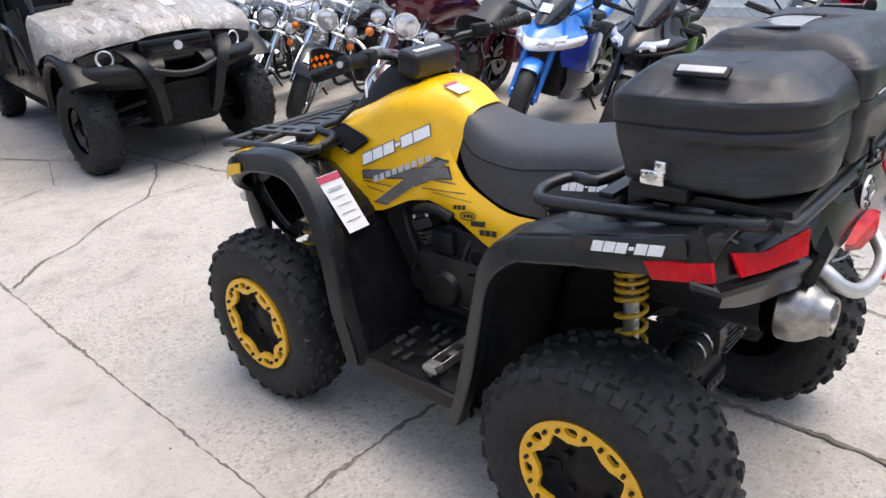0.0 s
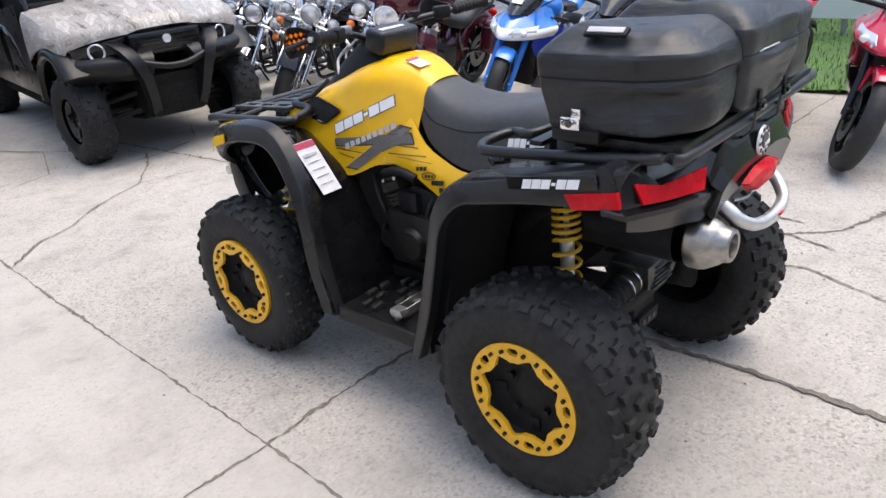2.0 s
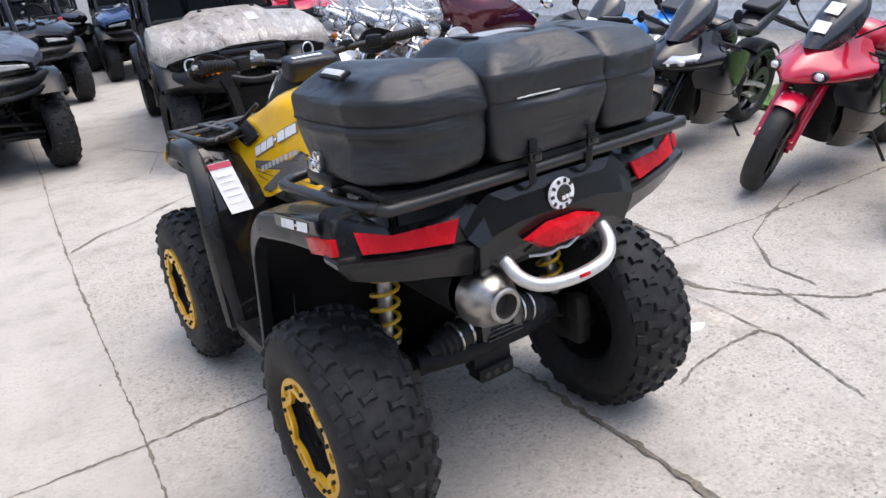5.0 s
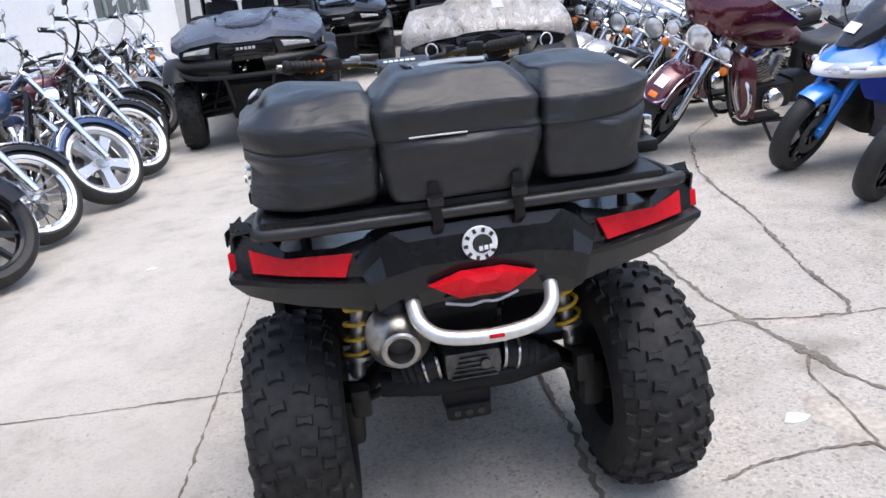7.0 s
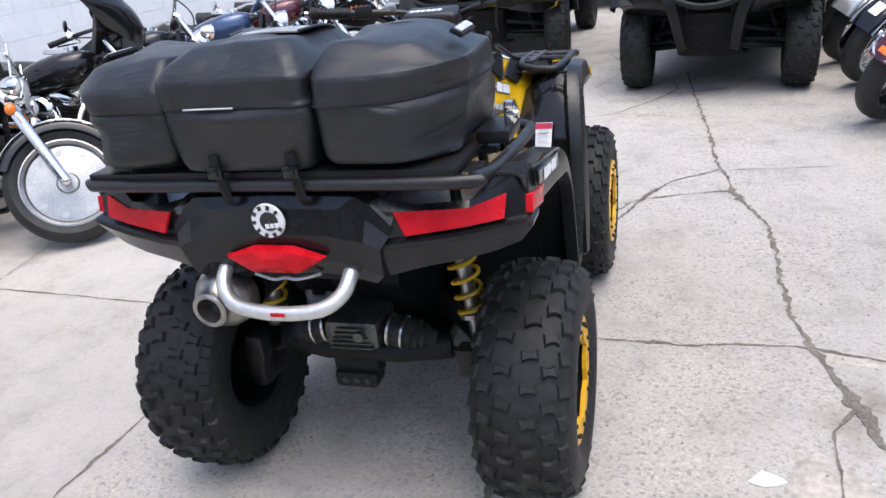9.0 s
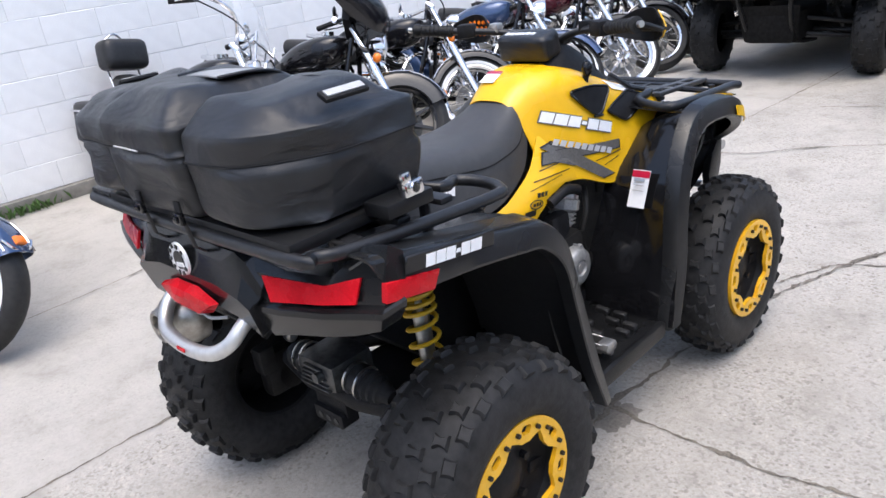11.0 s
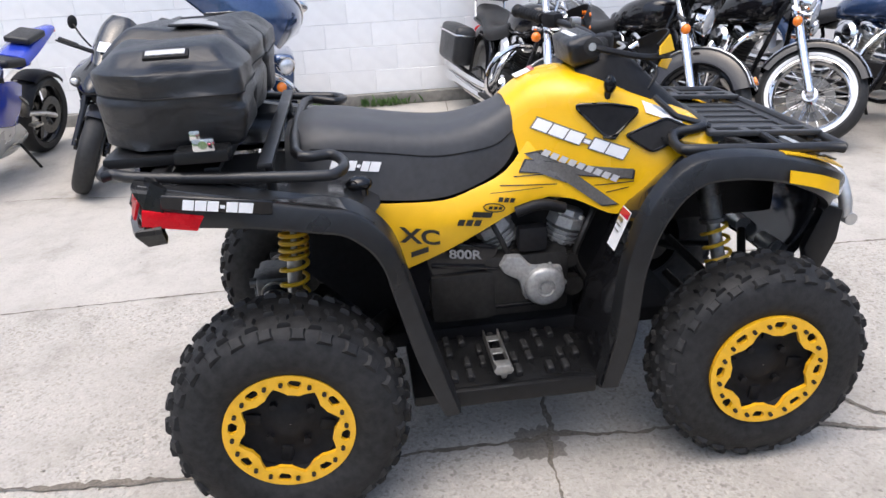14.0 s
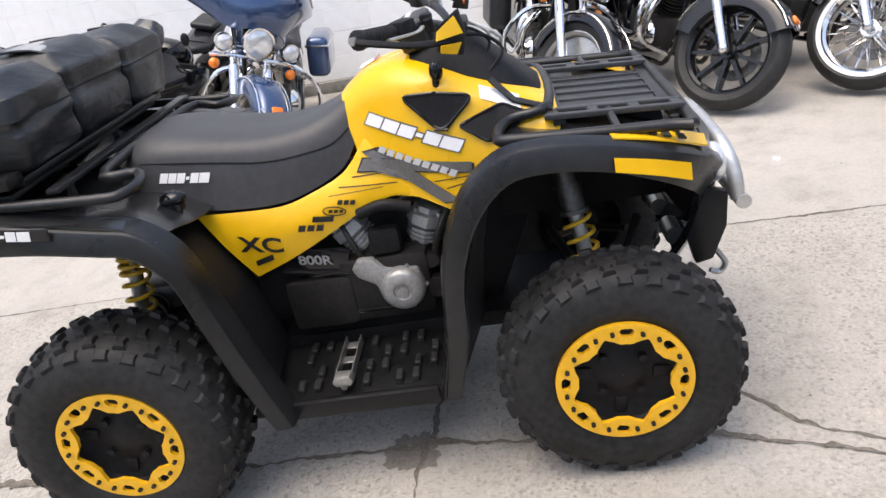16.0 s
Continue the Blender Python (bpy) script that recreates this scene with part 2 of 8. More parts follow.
gmix, gclear = gn.new("ShaderNodeMixShader"), gn.new("ShaderNodeBsdfTransparent")
gmix.inputs[0].default_value = 0.15
gn["Principled BSDF"].inputs["Base Color"].default_value = (0.8, 0.83, 0.85, 1)
gn["Principled BSDF"].inputs["Roughness"].default_value = 0.12
gl.new(gclear.outputs[0], gmix.inputs[1])
gl.new(gn["Principled BSDF"].outputs[0], gmix.inputs[2])
gl.new(gmix.outputs[0], gn["Material Output"].inputs["Surface"])
CAMO = camo_mat()
BLOCKPAINT = mat("white_painted_block", (0.86, 0.858, 0.85), 0.6, var=0.035, scale=3, bump=0.5, bscale=90, objvar=0.025)
MORTAR = mat("painted_mortar", (0.76, 0.76, 0.75), 0.8, var=0.12, scale=9, bump=0.4)
SIDING = mat("white_vinyl_siding", (0.86, 0.855, 0.84), 0.5, var=0.06, scale=4, objvar=0.02)
GALV = mat("galvanised_steel", (0.42, 0.43, 0.44), 0.4, metal=0.8, var=0.2, scale=25)
GRASS = mat("mown_grass", (0.07, 0.14, 0.03), 0.9, var=0.5, scale=8)
LEAF = mat("grass_blade", (0.06, 0.13, 0.025), 0.7, var=0.4, scale=4)
ROOFG = mat("grey_plaster", (0.5, 0.5, 0.5), 0.8, var=0.1, scale=3)

# ---- mesh helpers ----


def bm_new():
    return bmesh.new()


def finish(bm, angle=38):
    bmesh.ops.remove_doubles(bm, verts=bm.verts[:], dist=1e-5)
    bm.normal_update()
    for f in bm.faces:
        f.smooth = True
    lim = radians(angle)
    for e in bm.edges:
        if len(e.link_faces) == 2:
            if e.calc_face_angle(0.0) > lim:
                e.smooth = False
        else:
            e.smooth = False


def part(name, bm, material, parent=None, label="", angle=38, normals=True):
    """Links a bmesh as one mesh object under a thing or a part."""
    if normals:
        bmesh.ops.recalc_face_normals(bm, faces=bm.faces[:])
    finish(bm, angle)
    me = bpy.data.meshes.new(name)
    bm.to_mesh(me)
    bm.free()
    me.materials.append(material)
    ob = new(name, me)
    if parent:
        ob.parent = parent
    if label:
        tagged(ob, label)
    return ob


def thing(name, m, label, category, group="", kind=""):
    ob = new(name)
    ob.empty_display_size = 0.1
    ob.matrix_basis = m
    return tagged(ob, label, category, group, kind)


def merge(bm, tmp):
    me = bpy.data.meshes.new("tmp")
    tmp.to_mesh(me)
    tmp.free()
    bm.from_mesh(me)
    bpy.data.meshes.remove(me)
    return bm


def box(bm, c, size, bevel=0.0, rot=(0, 0, 0), seg=2, taper=None):
    t = bmesh.new()
    bmesh.ops.create_cube(t, size=1)
    for v in t.verts:
        k = taper if (taper and v.co.z > 0) else (1, 1)
        v.co = Vector((v.co.x * size[0] * k[0], v.co.y * size[1] * k[1], v.co.z * size[2]))
    if bevel:
        bmesh.ops.bevel(t, geom=t.edges[:], offset=bevel, segments=seg, affect="EDGES", profile=0.6)
    bmesh.ops.transform(t, matrix=pose(*c, *rot), verts=t.verts[:])
    return merge(bm, t)


def ring_frame(d):
    d = Vector(d).normalized()
    up = Vector((0, 0, 1)) if abs(d.z) < 0.9 else Vector((0, 1, 0))
    a = d.cross(up).normalized()
    return a, d.cross(a).normalized()


def cyl(bm, p0, p1, r0, r1=None, n=14, caps=True):
    p0, p1 = Vector(p0), Vector(p1)
    r1 = r0 if r1 is None else r1
    a, b = ring_frame(p1 - p0)
    rows = [[bm.verts.new(p + (a * math.cos(k * math.tau / n) + b * math.sin(k * math.tau / n)) * r) for k in range(n)] for p, r in ((p0, r0), (p1, r1))]
    for k in range(n):
        bm.faces.new((rows[0][k], rows[0][(k + 1) % n], rows[1][(k + 1) % n], rows[1][k]))
    if caps:
        bm.faces.new(rows[0])
        bm.faces.new(rows[1])
    return bm


def smooth_path(pts, k=4, closed=False):
    p = [Vector(q) for q in pts]
    n = len(p)
    out = []
    for i in range(n if closed else n - 1):
        a, b, c, d = (p[(i - 1) % n], p[i], p[(i + 1) % n], p[(i + 2) % n]) if closed else (p[max(i - 1, 0)], p[i], p[i + 1], p[min(i + 2, n - 1)])
        for j in range(k):
            t = j / k
            out.append(0.5 * (2 * b + (c - a) * t + (2 * a - 5 * b + 4 * c - d) * t * t + (3 * b - a - 3 * c + d) * t ** 3))
    if not closed:
        out.append(p[-1])
    return out


def tube(bm, pts, r, n=8, closed=False, k=0, flat=1.0):
    p = smooth_path(pts, k, closed) if k else [Vector(q) for q in pts]
    m = len(p)
    rows = []
    a = None
    for i in range(m):
        d = (p[(i + 1) % m] - p[i - 1]) if closed else (p[min(i + 1, m - 1)] - p[max(i - 1, 0)])
        d.normalize()
        if a is None:
            a, _ = ring_frame(d)
        a = (a - d * a.dot(d)).normalized()
        b = d.cross(a)
        rr = r(i / max(1, m - 1)) if callable(r) else r
        rows.append([bm.verts.new(p[i] + (a * math.cos(q * math.tau / n) + b * math.sin(q * math.tau / n) * flat) * rr) for q in range(n)])
    for i in range(m if closed else m - 1):
        for q in range(n):
            bm.faces.new((rows[i][q], rows[i][(q + 1) % n], rows[(i + 1) % m][(q + 1) % n], rows[(i + 1) % m][q]))
    if not closed:
        bm.faces.new(rows[0])
        bm.faces.new(rows[-1])
    return bm


def lathe(bm, prof, c, axis="x", n=32, closed=False):
    """Turns a profile of (radius, along) about an axis through c."""
    c = Vector(c)
    e = {"x": (Vector((1, 0, 0)), Vector((0, 1, 0)), Vector((0, 0, 1))), "y": (Vector((0, 1, 0)), Vector((0, 0, 1)), Vector((1, 0, 0))), "z": (Vector((0, 0, 1)), Vector((1, 0, 0)), Vector((0, 1, 0)))}[axis]
    rows = [[bm.verts.new(c + e[0] * h + (e[1] * math.cos(k * math.tau / n) + e[2] * math.sin(k * math.tau / n)) * max(r, 1e-4)) for k in range(n)] for r, h in prof]
    m = len(rows)
    for i in range(m if closed else m - 1):
        for k in range(n):
            bm.faces.new((rows[i][k], rows[i][(k + 1) % n], rows[(i + 1) % m][(k + 1) % n], rows[(i + 1) % m][k]))
    return bm


def prism(bm, pts, axis, d0, d1, bevel=0.0):
    """Extrudes an outline in the plane across the axis (x: points are (y, z); y: (x, z); z: (x, y))."""
    def at(p, d):
        return {"x": (d, p[0], p[1]), "y": (p[0], d, p[1]), "z": (p[0], p[1], d)}[axis]
    t = bmesh.new()
    lo, hi = [t.verts.new(at(p, d0)) for p in pts], [t.verts.new(at(p, d1)) for p in pts]
    t.faces.new(lo)
    t.faces.new(hi)
    n = len(pts)
    for i in range(n):
        t.faces.new((lo[i], lo[(i + 1) % n], hi[(i + 1) % n], hi[i]))
    if bevel:
        bmesh.ops.recalc_face_normals(t, faces=t.faces[:])
        bmesh.ops.bevel(t, geom=t.edges[:], offset=bevel, segments=2, affect="EDGES", profile=0.6)
    return merge(bm, t)


def resample(rows, ku, kv):
    """Catmull-Rom refinement of a grid of points, ku steps along a row and kv between rows."""
    fine = [smooth_path(r, ku) if ku > 1 else [Vector(q) for q in r] for r in rows]
    if kv <= 1:
        return fine
    cols = [smooth_path([r[i] for r in fine], kv) for i in range(len(fine[0]))]
    return [[c[j] for c in cols] for j in range(len(cols[0]))]


def sheet(bm, rows, ku=1, kv=1, thick=0.0, sx=1):
    g = resample(rows, ku, kv)
    t = bmesh.new()
    vs = [[t.verts.new((q.x * sx, q.y, q.z)) for q in r] for r in g]
    for i in range(len(vs) - 1):
        for j in range(len(vs[0]) - 1):
            t.faces.new((vs[i][j], vs[i][j + 1], vs[i + 1][j + 1], vs[i + 1][j]))
    if thick:
        bmesh.ops.recalc_face_normals(t, faces=t.faces[:])
        bmesh.ops.solidify(t, geom=t.faces[:], thickness=thick)
    return merge(bm, t)


def both(row):
    """A half row of points from the middle outwards, mirrored to a whole one."""
    return [(-x, y, z) for x, y, z in reversed(row[1:])] + list(row)


def loft(bm, rings, caps=True):
    rows = [[bm.verts.new(q) for q in r] for r in rings]
    n = len(rows[0])
    for i in range(len(rows) - 1):
        for k in range(n):
            bm.faces.new((rows[i][k], rows[i][(k + 1) % n], rows[i + 1][(k + 1) % n], rows[i + 1][k]))
    if caps:
        bm.faces.new(rows[0])
        bm.faces.new(rows[-1])
    return bm


def ball(bm, c, r, n=14, m=8):
    rx, ry, rz = r if isinstance(r, tuple) else (r, r, r)
    t = bmesh.new()
    bmesh.ops.create_uvsphere(t, u_segments=n, v_segments=m, radius=1)
    for v in t.verts:
        v.co = Vector((v.co.x * rx + c[0], v.co.y * ry + c[1], v.co.z * rz + c[2]))
    return merge(bm, t)


def rounded_rect(cx, cy, hx, hy, r, z, n=4):
    out = []
    for sx, sy, a0 in ((1, 1, 0), (-1, 1, 90), (-1, -1, 180), (1, -1, 270)):
        for i in range(n + 1):
            a = radians(a0 + 90 * i / n)
            out.append((cx + sx * (hx - r) + r * math.cos(a), cy + sy * (hy - r) + r * math.sin(a), z))
    return out


def turned(bm, a, d, prof, n=14):
    """A solid of revolution from a along d: prof holds (along, radius)."""
    a, d = Vector(a), Vector(d).normalized()
    u, v = ring_frame(d)
    loft(bm, [[a + d * h + (u * math.cos(k * math.tau / n) + v * math.sin(k * math.tau / n)) * r for k in range(n)] for h, r in prof])
    return bm


def fins(h0, h1, n, r_in, r_out):
    """A profile of cooling fins."""
    out = []
    for i in range(n):
        h = h0 + (h1 - h0) * i / n
        w = (h1 - h0) / n
        out += [(h, r_in), (h + w * 0.05, r_out), (h + w * 0.45, r_out), (h + w * 0.5, r_in)]
    return out


def coil(bm, p0, p1, r, wire, turns, n=14):
    p0, p1 = Vector(p0), Vector(p1)
    a, b = ring_frame(p1 - p0)
    pts = [p0.lerp(p1, i / (turns * n)) + (a * math.cos(i * math.tau / n) + b * math.sin(i * math.tau / n)) * r for i in range(turns * n + 1)]
    return tube(bm, pts, wire, 6)


def font_mesh(text, size, shear=0.0):
    cu = bpy.data.curves.new("lettering", "FONT")
    cu.body, cu.size, cu.shear, cu.align_x, cu.align_y, cu.offset = text, size, shear, "CENTER", "CENTER", size * 0.03
    ob = bpy.data.objects.new("lettering", cu)
    scene.collection.objects.link(ob)
    bpy.context.view_layer.update()
    me = bpy.data.meshes.new_from_object(ob.evaluated_get(bpy.context.evaluated_depsgraph_get()))
    bpy.data.objects.remove(ob)
    return me

import itertools

# ---- ground, walls, fence ----
bm = bm_new()
sheet(bm, [[(-90 + 12 * i, -90 + 12 * j, 0) for i in range(16)] for j in range(16)])
ground = tagged(part("ground", bm, CONCRETE), "worn light grey concrete parking lot with cracked joints", "ground", kind="structure")


crack_heights = itertools.count(1)


def crack(pts, width, name="crack"):
    """A ragged dirt-filled crack along a few corners, a hair above the slab."""
    rng = random.Random(len(pts) * 31 + int(pts[0][0] * 100))
    p = []
    for a, b in zip(pts, pts[1:]):
        a, b = Vector((*a, 0)), Vector((*b, 0))
        n = max(2, int((b - a).length / 0.016))
        for i in range(n):
            q = a.lerp(b, i / n)
            d = (b - a).normalized()
            j = noise.noise(q * 3.1) * 0.014 + noise.noise(q * 17) * 0.012 + rng.uniform(-0.004, 0.004)
            j *= 0.45 if width < 0.012 else 1
            p.append(q + Vector((-d.y, d.x, 0)) * j)
    p.append(Vector((*pts[-1], 0)))
    zc = 0.0012 + 0.0004 * next(crack_heights)
    bm = bm_new()
    rows = []
    for i, q in enumerate(p):
        d = (p[min(i + 1, len(p) - 1)] - p[max(i - 1, 0)]).normalized()
        s = Vector((-d.y, d.x, 0))
        w = width * (0.10 + 1.9 * max(0.0, noise.noise(q * 5 + Vector((7, 3, 1)))) + 1.1 * max(0.0, noise.noise(q * 23)) + rng.uniform(0.05, 0.6))
        k = rng.uniform(0.25, 0.75)
        rows.append([q + s * w * k + Vector((0, 0, zc)), q - s * w * (1 - k) + Vector((0, 0, zc))])
    sheet(bm, rows)
    return tagged(part(name, bm, CRACK, normals=False), "dark dirt-filled crack in the concrete slab", "crack", kind="structure")


crack([(-0.72, 9.0), (-0.79, 4.6), (-0.83, 3.8), (-0.862, 2.42), (-0.872, 1.5), (-0.875, 0.9), (-0.878, 0.1), (-0.89, -0.35), (-0.915, -1.0), (-0.89, -1.5), (-0.86, -2.0), (-0.84, -6)], 0.011)
crack([(-4.45, 0.2), (-2.4, 0.13), (-1.6, 0.10), (-0.87, 0.095)], 0.010)
crack([(-0.87, 0.10), (-0.65, 0.11), (-0.4, 0.12), (0.3, 0.10), (0.45, 0.08), (0.78, 0.07), (1.0, 0.10), (1.2, 0.11), (1.4, 0.06), (1.6, 0.04), (2.4, 0.0), (4.2, 0.0)], 0.015)
crack([(0.64, 4.4), (0.72, 3.67), (0.82, 2.75), (0.90, 1.95), (0.98, 1.55), (1.11, 1.12), (1.13, 0.72), (1.15, 0.32), (1.20, 0.11), (1.24, -0.04), (1.28, -0.19), (1.34, -0.38), (1.43, -0.55), (1.66, -0.8), (2.1, -0.95)], 0.024)
crack([(0.90, 1.90), (0.67, 1.71), (0.52, 1.43), (0.36, 1.13), (0.1, 0.9)], 0.018)
crack([(0.97, 1.57), (0.71, 1.50), (0.52, 1.43)], 0.008)
crack([(0.90, 1.88), (1.22, 1.91), (1.5, 1.95)], 0.006)
crack([(2.7, 3.6), (2.26, 3.07), (1.92, 2.14), (1.85, 1.65), (1.81, 1.17), (1.72, 0.68), (1.67, 0.38), (1.65, 0.15), (1.60, 0.04)], 0.016)
crack([(2.78, 0.19), (2.17, -0.03), (1.92, -0.15), (1.69, -0.40), (1.66, -0.64)], 0.011)
crack([(1.45, -0.40), (1.50, -0.57), (1.46, -0.75), (1.42, -0.85)], 0.012)
crack([(0.68, -0.79), (0.82, -0.74), (1.02, -0.72), (1.18, -0.73), (1.20, -0.80), (1.13, -0.97), (1.05, -1.2)], 0.014)
crack([(1.29, -0.19), (1.21, -0.33), (1.21, -0.46), (1.19, -0.73)], 0.008)
crack([(0.60, 1.6), (0.48, 1.24), (0.42, 1.05), (0.35, 0.85), (0.33, 0.4), (0.31, 0.1), (0.32, -0.1), (0.33, -0.35), (0.33, -0.65), (0.34, -0.85), (0.34, -1.0), (0.33, -1.25), (0.30, -1.6), (0.25, -3.2)], 0.018)
crack([(-0.84, 2.42), (-0.63, 2.63), (-0.40, 2.72), (-0.20, 2.92), (0.20, 3.12), (0.46, 3.50), (0.60, 3.79), (0.53, 4.1), (0.17, 4.7), (-0.12, 5.36)], 0.013)
crack([(0.20, 3.12), (0.38, 3.06), (0.63, 2.98)], 0.009)
crack([(0.17, 4.7), (-0.06, 3.97), (-0.5, 3.85)], 0.009)
crack([(0.20, 3.69), (0.65, 3.67), (1.02, 3.80), (1.29, 4.35)], 0.012)
crack([(-2.43, -2.73), (-2.42, -2.4), (-2.35, -2.0), (-2.29, -1.69), (-2.40, -0.4), (-2.50, 0.2), (-2.6, 0.68)], 0.009)


def stain(c, rx, ry, seed, material=STAIN):
    bm = bm_new()
    vs = []
    for i in range(64):
        a = i * math.tau / 64
        k = 1 + 0.25 * noise.noise(Vector((math.cos(a) * 6, math.sin(a) * 6, seed + 3))) + 0.5 * noise.noise(Vector((math.cos(a) * 1.7 + seed, math.sin(a) * 1.7, seed)))
        vs.append(bm.verts.new((c[0] + rx * k * math.cos(a), c[1] + ry * k * math.sin(a), 0.0007)))
    bm.faces.new(vs)
    return tagged(part("stain", bm, material, normals=False), "brown damp stain on the concrete", "stain", kind="structure")


stain((1.38, 0.06), 0.17, 0.045, 1.3)
stain((0.335, 0.05), 0.085, 0.075, 4.1, DAMP)
stain((1.17, -0.62), 0.10, 0.16, 7.7)
for cx, cy, sx in ((1.03, -0.56, 0.05), (-1.5, 1.6, 0.03)):
    bm = bm_new()
    pts = [(cx + sx * math.cos(a) * k, cy + sx * math.sin(a) * k * 0.7) for a, k in zip([i * math.tau / 7 for i in range(7)], (1, 0.7, 0.95, 0.6, 1, 0.8, 0.7))]
    prism(bm, pts, "z", 0.001, 0.006)
    tagged(part("paper_scrap", bm, WHITE), "small torn white scrap lying on the concrete", "litter")

# crumbs of broken concrete
bm = bm_new()
rng = random.Random(21)
for i in range(900):
    u = rng.random()
    x, y = (rng.gauss(0.45, 0.30), rng.uniform(-1.6, 1.8)) if u < 0.45 else (rng.gauss(1.2, 0.25), rng.uniform(-1.2, 1.6)) if u < 0.75 else (rng.uniform(-1.6, 1.9), rng.uniform(-2.2, 2.4))
    r = 0.0018 + 0.0045 * rng.random() ** 3
    a = rng.uniform(0, math.tau)
    q = [bm.verts.new((x + r * k * math.cos(a + d), y + r * k * math.sin(a + d), 0.0006)) for d, k in ((0, 1.2), (1.3, 0.8), (2.6, 1.1), (3.9, 0.7), (5.1, 1.0))]
    t = bm.verts.new((x + r * 0.2, y, r * rng.uniform(0.8, 1.3)))
    for k in range(5):
        bm.faces.new((q[k], q[(k + 1) % 5], t))
tagged(part("gravel", bm, mat("concrete_crumbs", (0.26, 0.24, 0.21), 0.9, var=0.5, scale=60), normals=False), "loose crumbs of broken concrete on the slab", "gravel", kind="stuff")

# painted block wall along the motorcycle row
WX, WH = -4.5, 3.6
wall_west = tagged(new("wall_west"), "white painted concrete block wall of a building", "wall", kind="structure")
bm = bm_new()
for y0, y1, z0, z1 in ((-9.0, 11.1, 0, WH), (11.1, 14.6, 0, 1.1), (11.1, 14.6, 3.1, WH), (14.6, 17.0, 0, WH)):
    box(bm, (WX - 0.109, (y0 + y1) / 2, (z0 + z1) / 2), (0.24, y1 - y0, z1 - z0))
part("wall_core", bm, MORTAR, wall_west)
window = tagged(new("window_1"), "steel-framed multi-pane window in the block wall", "window", kind="structure")
window.matrix_basis = pose(WX - 0.06, 12.85, 2.1)
WPANE = mat("dim_window_glass", (0.05, 0.065, 0.07), 0.12, var=0.2, scale=3, spec=0.6)
WFRAME = mat("pale_green_steel", (0.34, 0.40, 0.38), 0.5, var=0.15, scale=10)
bm = bm_new()
for i in range(6):
    box(bm, (0.02, -1.75 + 0.7 * i, 0), (0.04, 0.05, 2.0), 0.004, seg=1)
for i in range(4):
    box(bm, (0.022, 0, -0.975 + 0.65 * i), (0.036, 3.5, 0.05), 0.004, seg=1)
part("window_frame", bm, WFRAME, window, "pale green steel window bars")
for i in range(5):
    for k in range(3):
        bm = bm_new()
        box(bm, (0.0, -1.4 + 0.7 * i, -0.65 + 0.65 * k), (0.008, 0.68, 0.63))
        part("pane", bm, WPANE, window)
bm = bm_new()
box(bm, (WX + 0.03, 2.0, 0.05), (0.10, 22.0, 0.10), 0.012)
tagged(part("baseboard", bm, mat("grimy_concrete_foot", (0.22, 0.21, 0.19), 0.9, var=0.3, scale=5)), "grimy concrete footing along the block wall", "baseboard", kind="structure")

# far buildings that close the lot; the plain north and south walls are added
wall_north = tagged(new("wall_north"), "plain pale grey wall at the far end of the lot", "wall", kind="structure")
bm = bm_new()
box(bm, (2.0, 17.0, 1.6), (13.0, 0.3, 3.2))
part("wall_core", bm, ROOFG, wall_north)
# unseen wall added to block the low bright sky that black panels reflect
unseen_wall_south = tagged(new("unseen_wall_south"), "added unseen grey wall that darkens reflections from the south", "wall", kind="structure")
bm = bm_new()
box(bm, (1.5, -11.5, 2.1), (16.0, 0.3, 4.2))
part("wall_core", bm, mat("grey_brown_render", (0.24, 0.225, 0.205), 0.85, var=0.15, scale=3), unseen_wall_south)
wall_east = tagged(new("wall_east"), "white clapboard wall of a building behind the fence", "wall", kind="structure")
EX = 8.2
bm = bm_new()
box(bm, (EX + 0.15, 4.0, 1.7), (0.24, 26.0, 3.4))
part("wall_core", bm, SIDING, wall_east)
for i in range(26):
    z = 0.12 + 0.125 * i
    bm = bm_new()
    prism(bm, [(EX + 0.03, z), (EX - 0.012, z + 0.002), (EX + 0.012, z + 0.125), (EX + 0.03, z + 0.125)], "y", -9, 17)
    part("plank", bm, SIDING, wall_east)
# grass strip and chain-link fence
bm = bm_new()
rng = random.Random(5)
rows = [[(4.18 + 0.12 * noise.noise(Vector((0, 0.8 * j, 2))) + i * 0.6, -9 + j * 0.21, 0.02 + 0.03 * rng.random()) for i in range(7)] for j in range(53)]
sheet(bm, rows)
tagged(part("grass_verge", bm, GRASS), "strip of mown green grass along the fence", "grass", kind="structure")
bm = bm_new()
for i in range(5200):
    x, y = 4.15 + rng.random() ** 1.6 * 3.4, rng.uniform(-4.0, 1.7)
    h, a = rng.uniform(0.03, 0.09), rng.uniform(0, math.tau)
    dx, dy = math.cos(a), math.sin(a)
    v = [bm.verts.new((x - dy * 0.006, y + dx * 0.006, 0.02)), bm.verts.new((x + dy * 0.006, y - dx * 0.006, 0.02)), bm.verts.new((x + dx * h * 0.5, y + dy * h * 0.5, 0.02 + h))]
    bm.faces.new(v)
tagged(part("grass", bm, LEAF, normals=False), "blades of green grass beside the lot", "grass", kind="stuff")
fence = thing("chain_link_fence", pose(6.6, 0, 0), "galvanised chain-link fence on round steel posts", "fence")
for i in range(8):
    bm = bm_new()
    cyl(bm, (0, -10.1 + 3.6 * i, 0), (0, -10.1 + 3.6 * i, 1.9), 0.03, n=10)
    ball(bm, (0, -10.1 + 3.6 * i, 1.9), 0.034, 10, 6)
    part("post", bm, GALV, fence)
bm = bm_new()
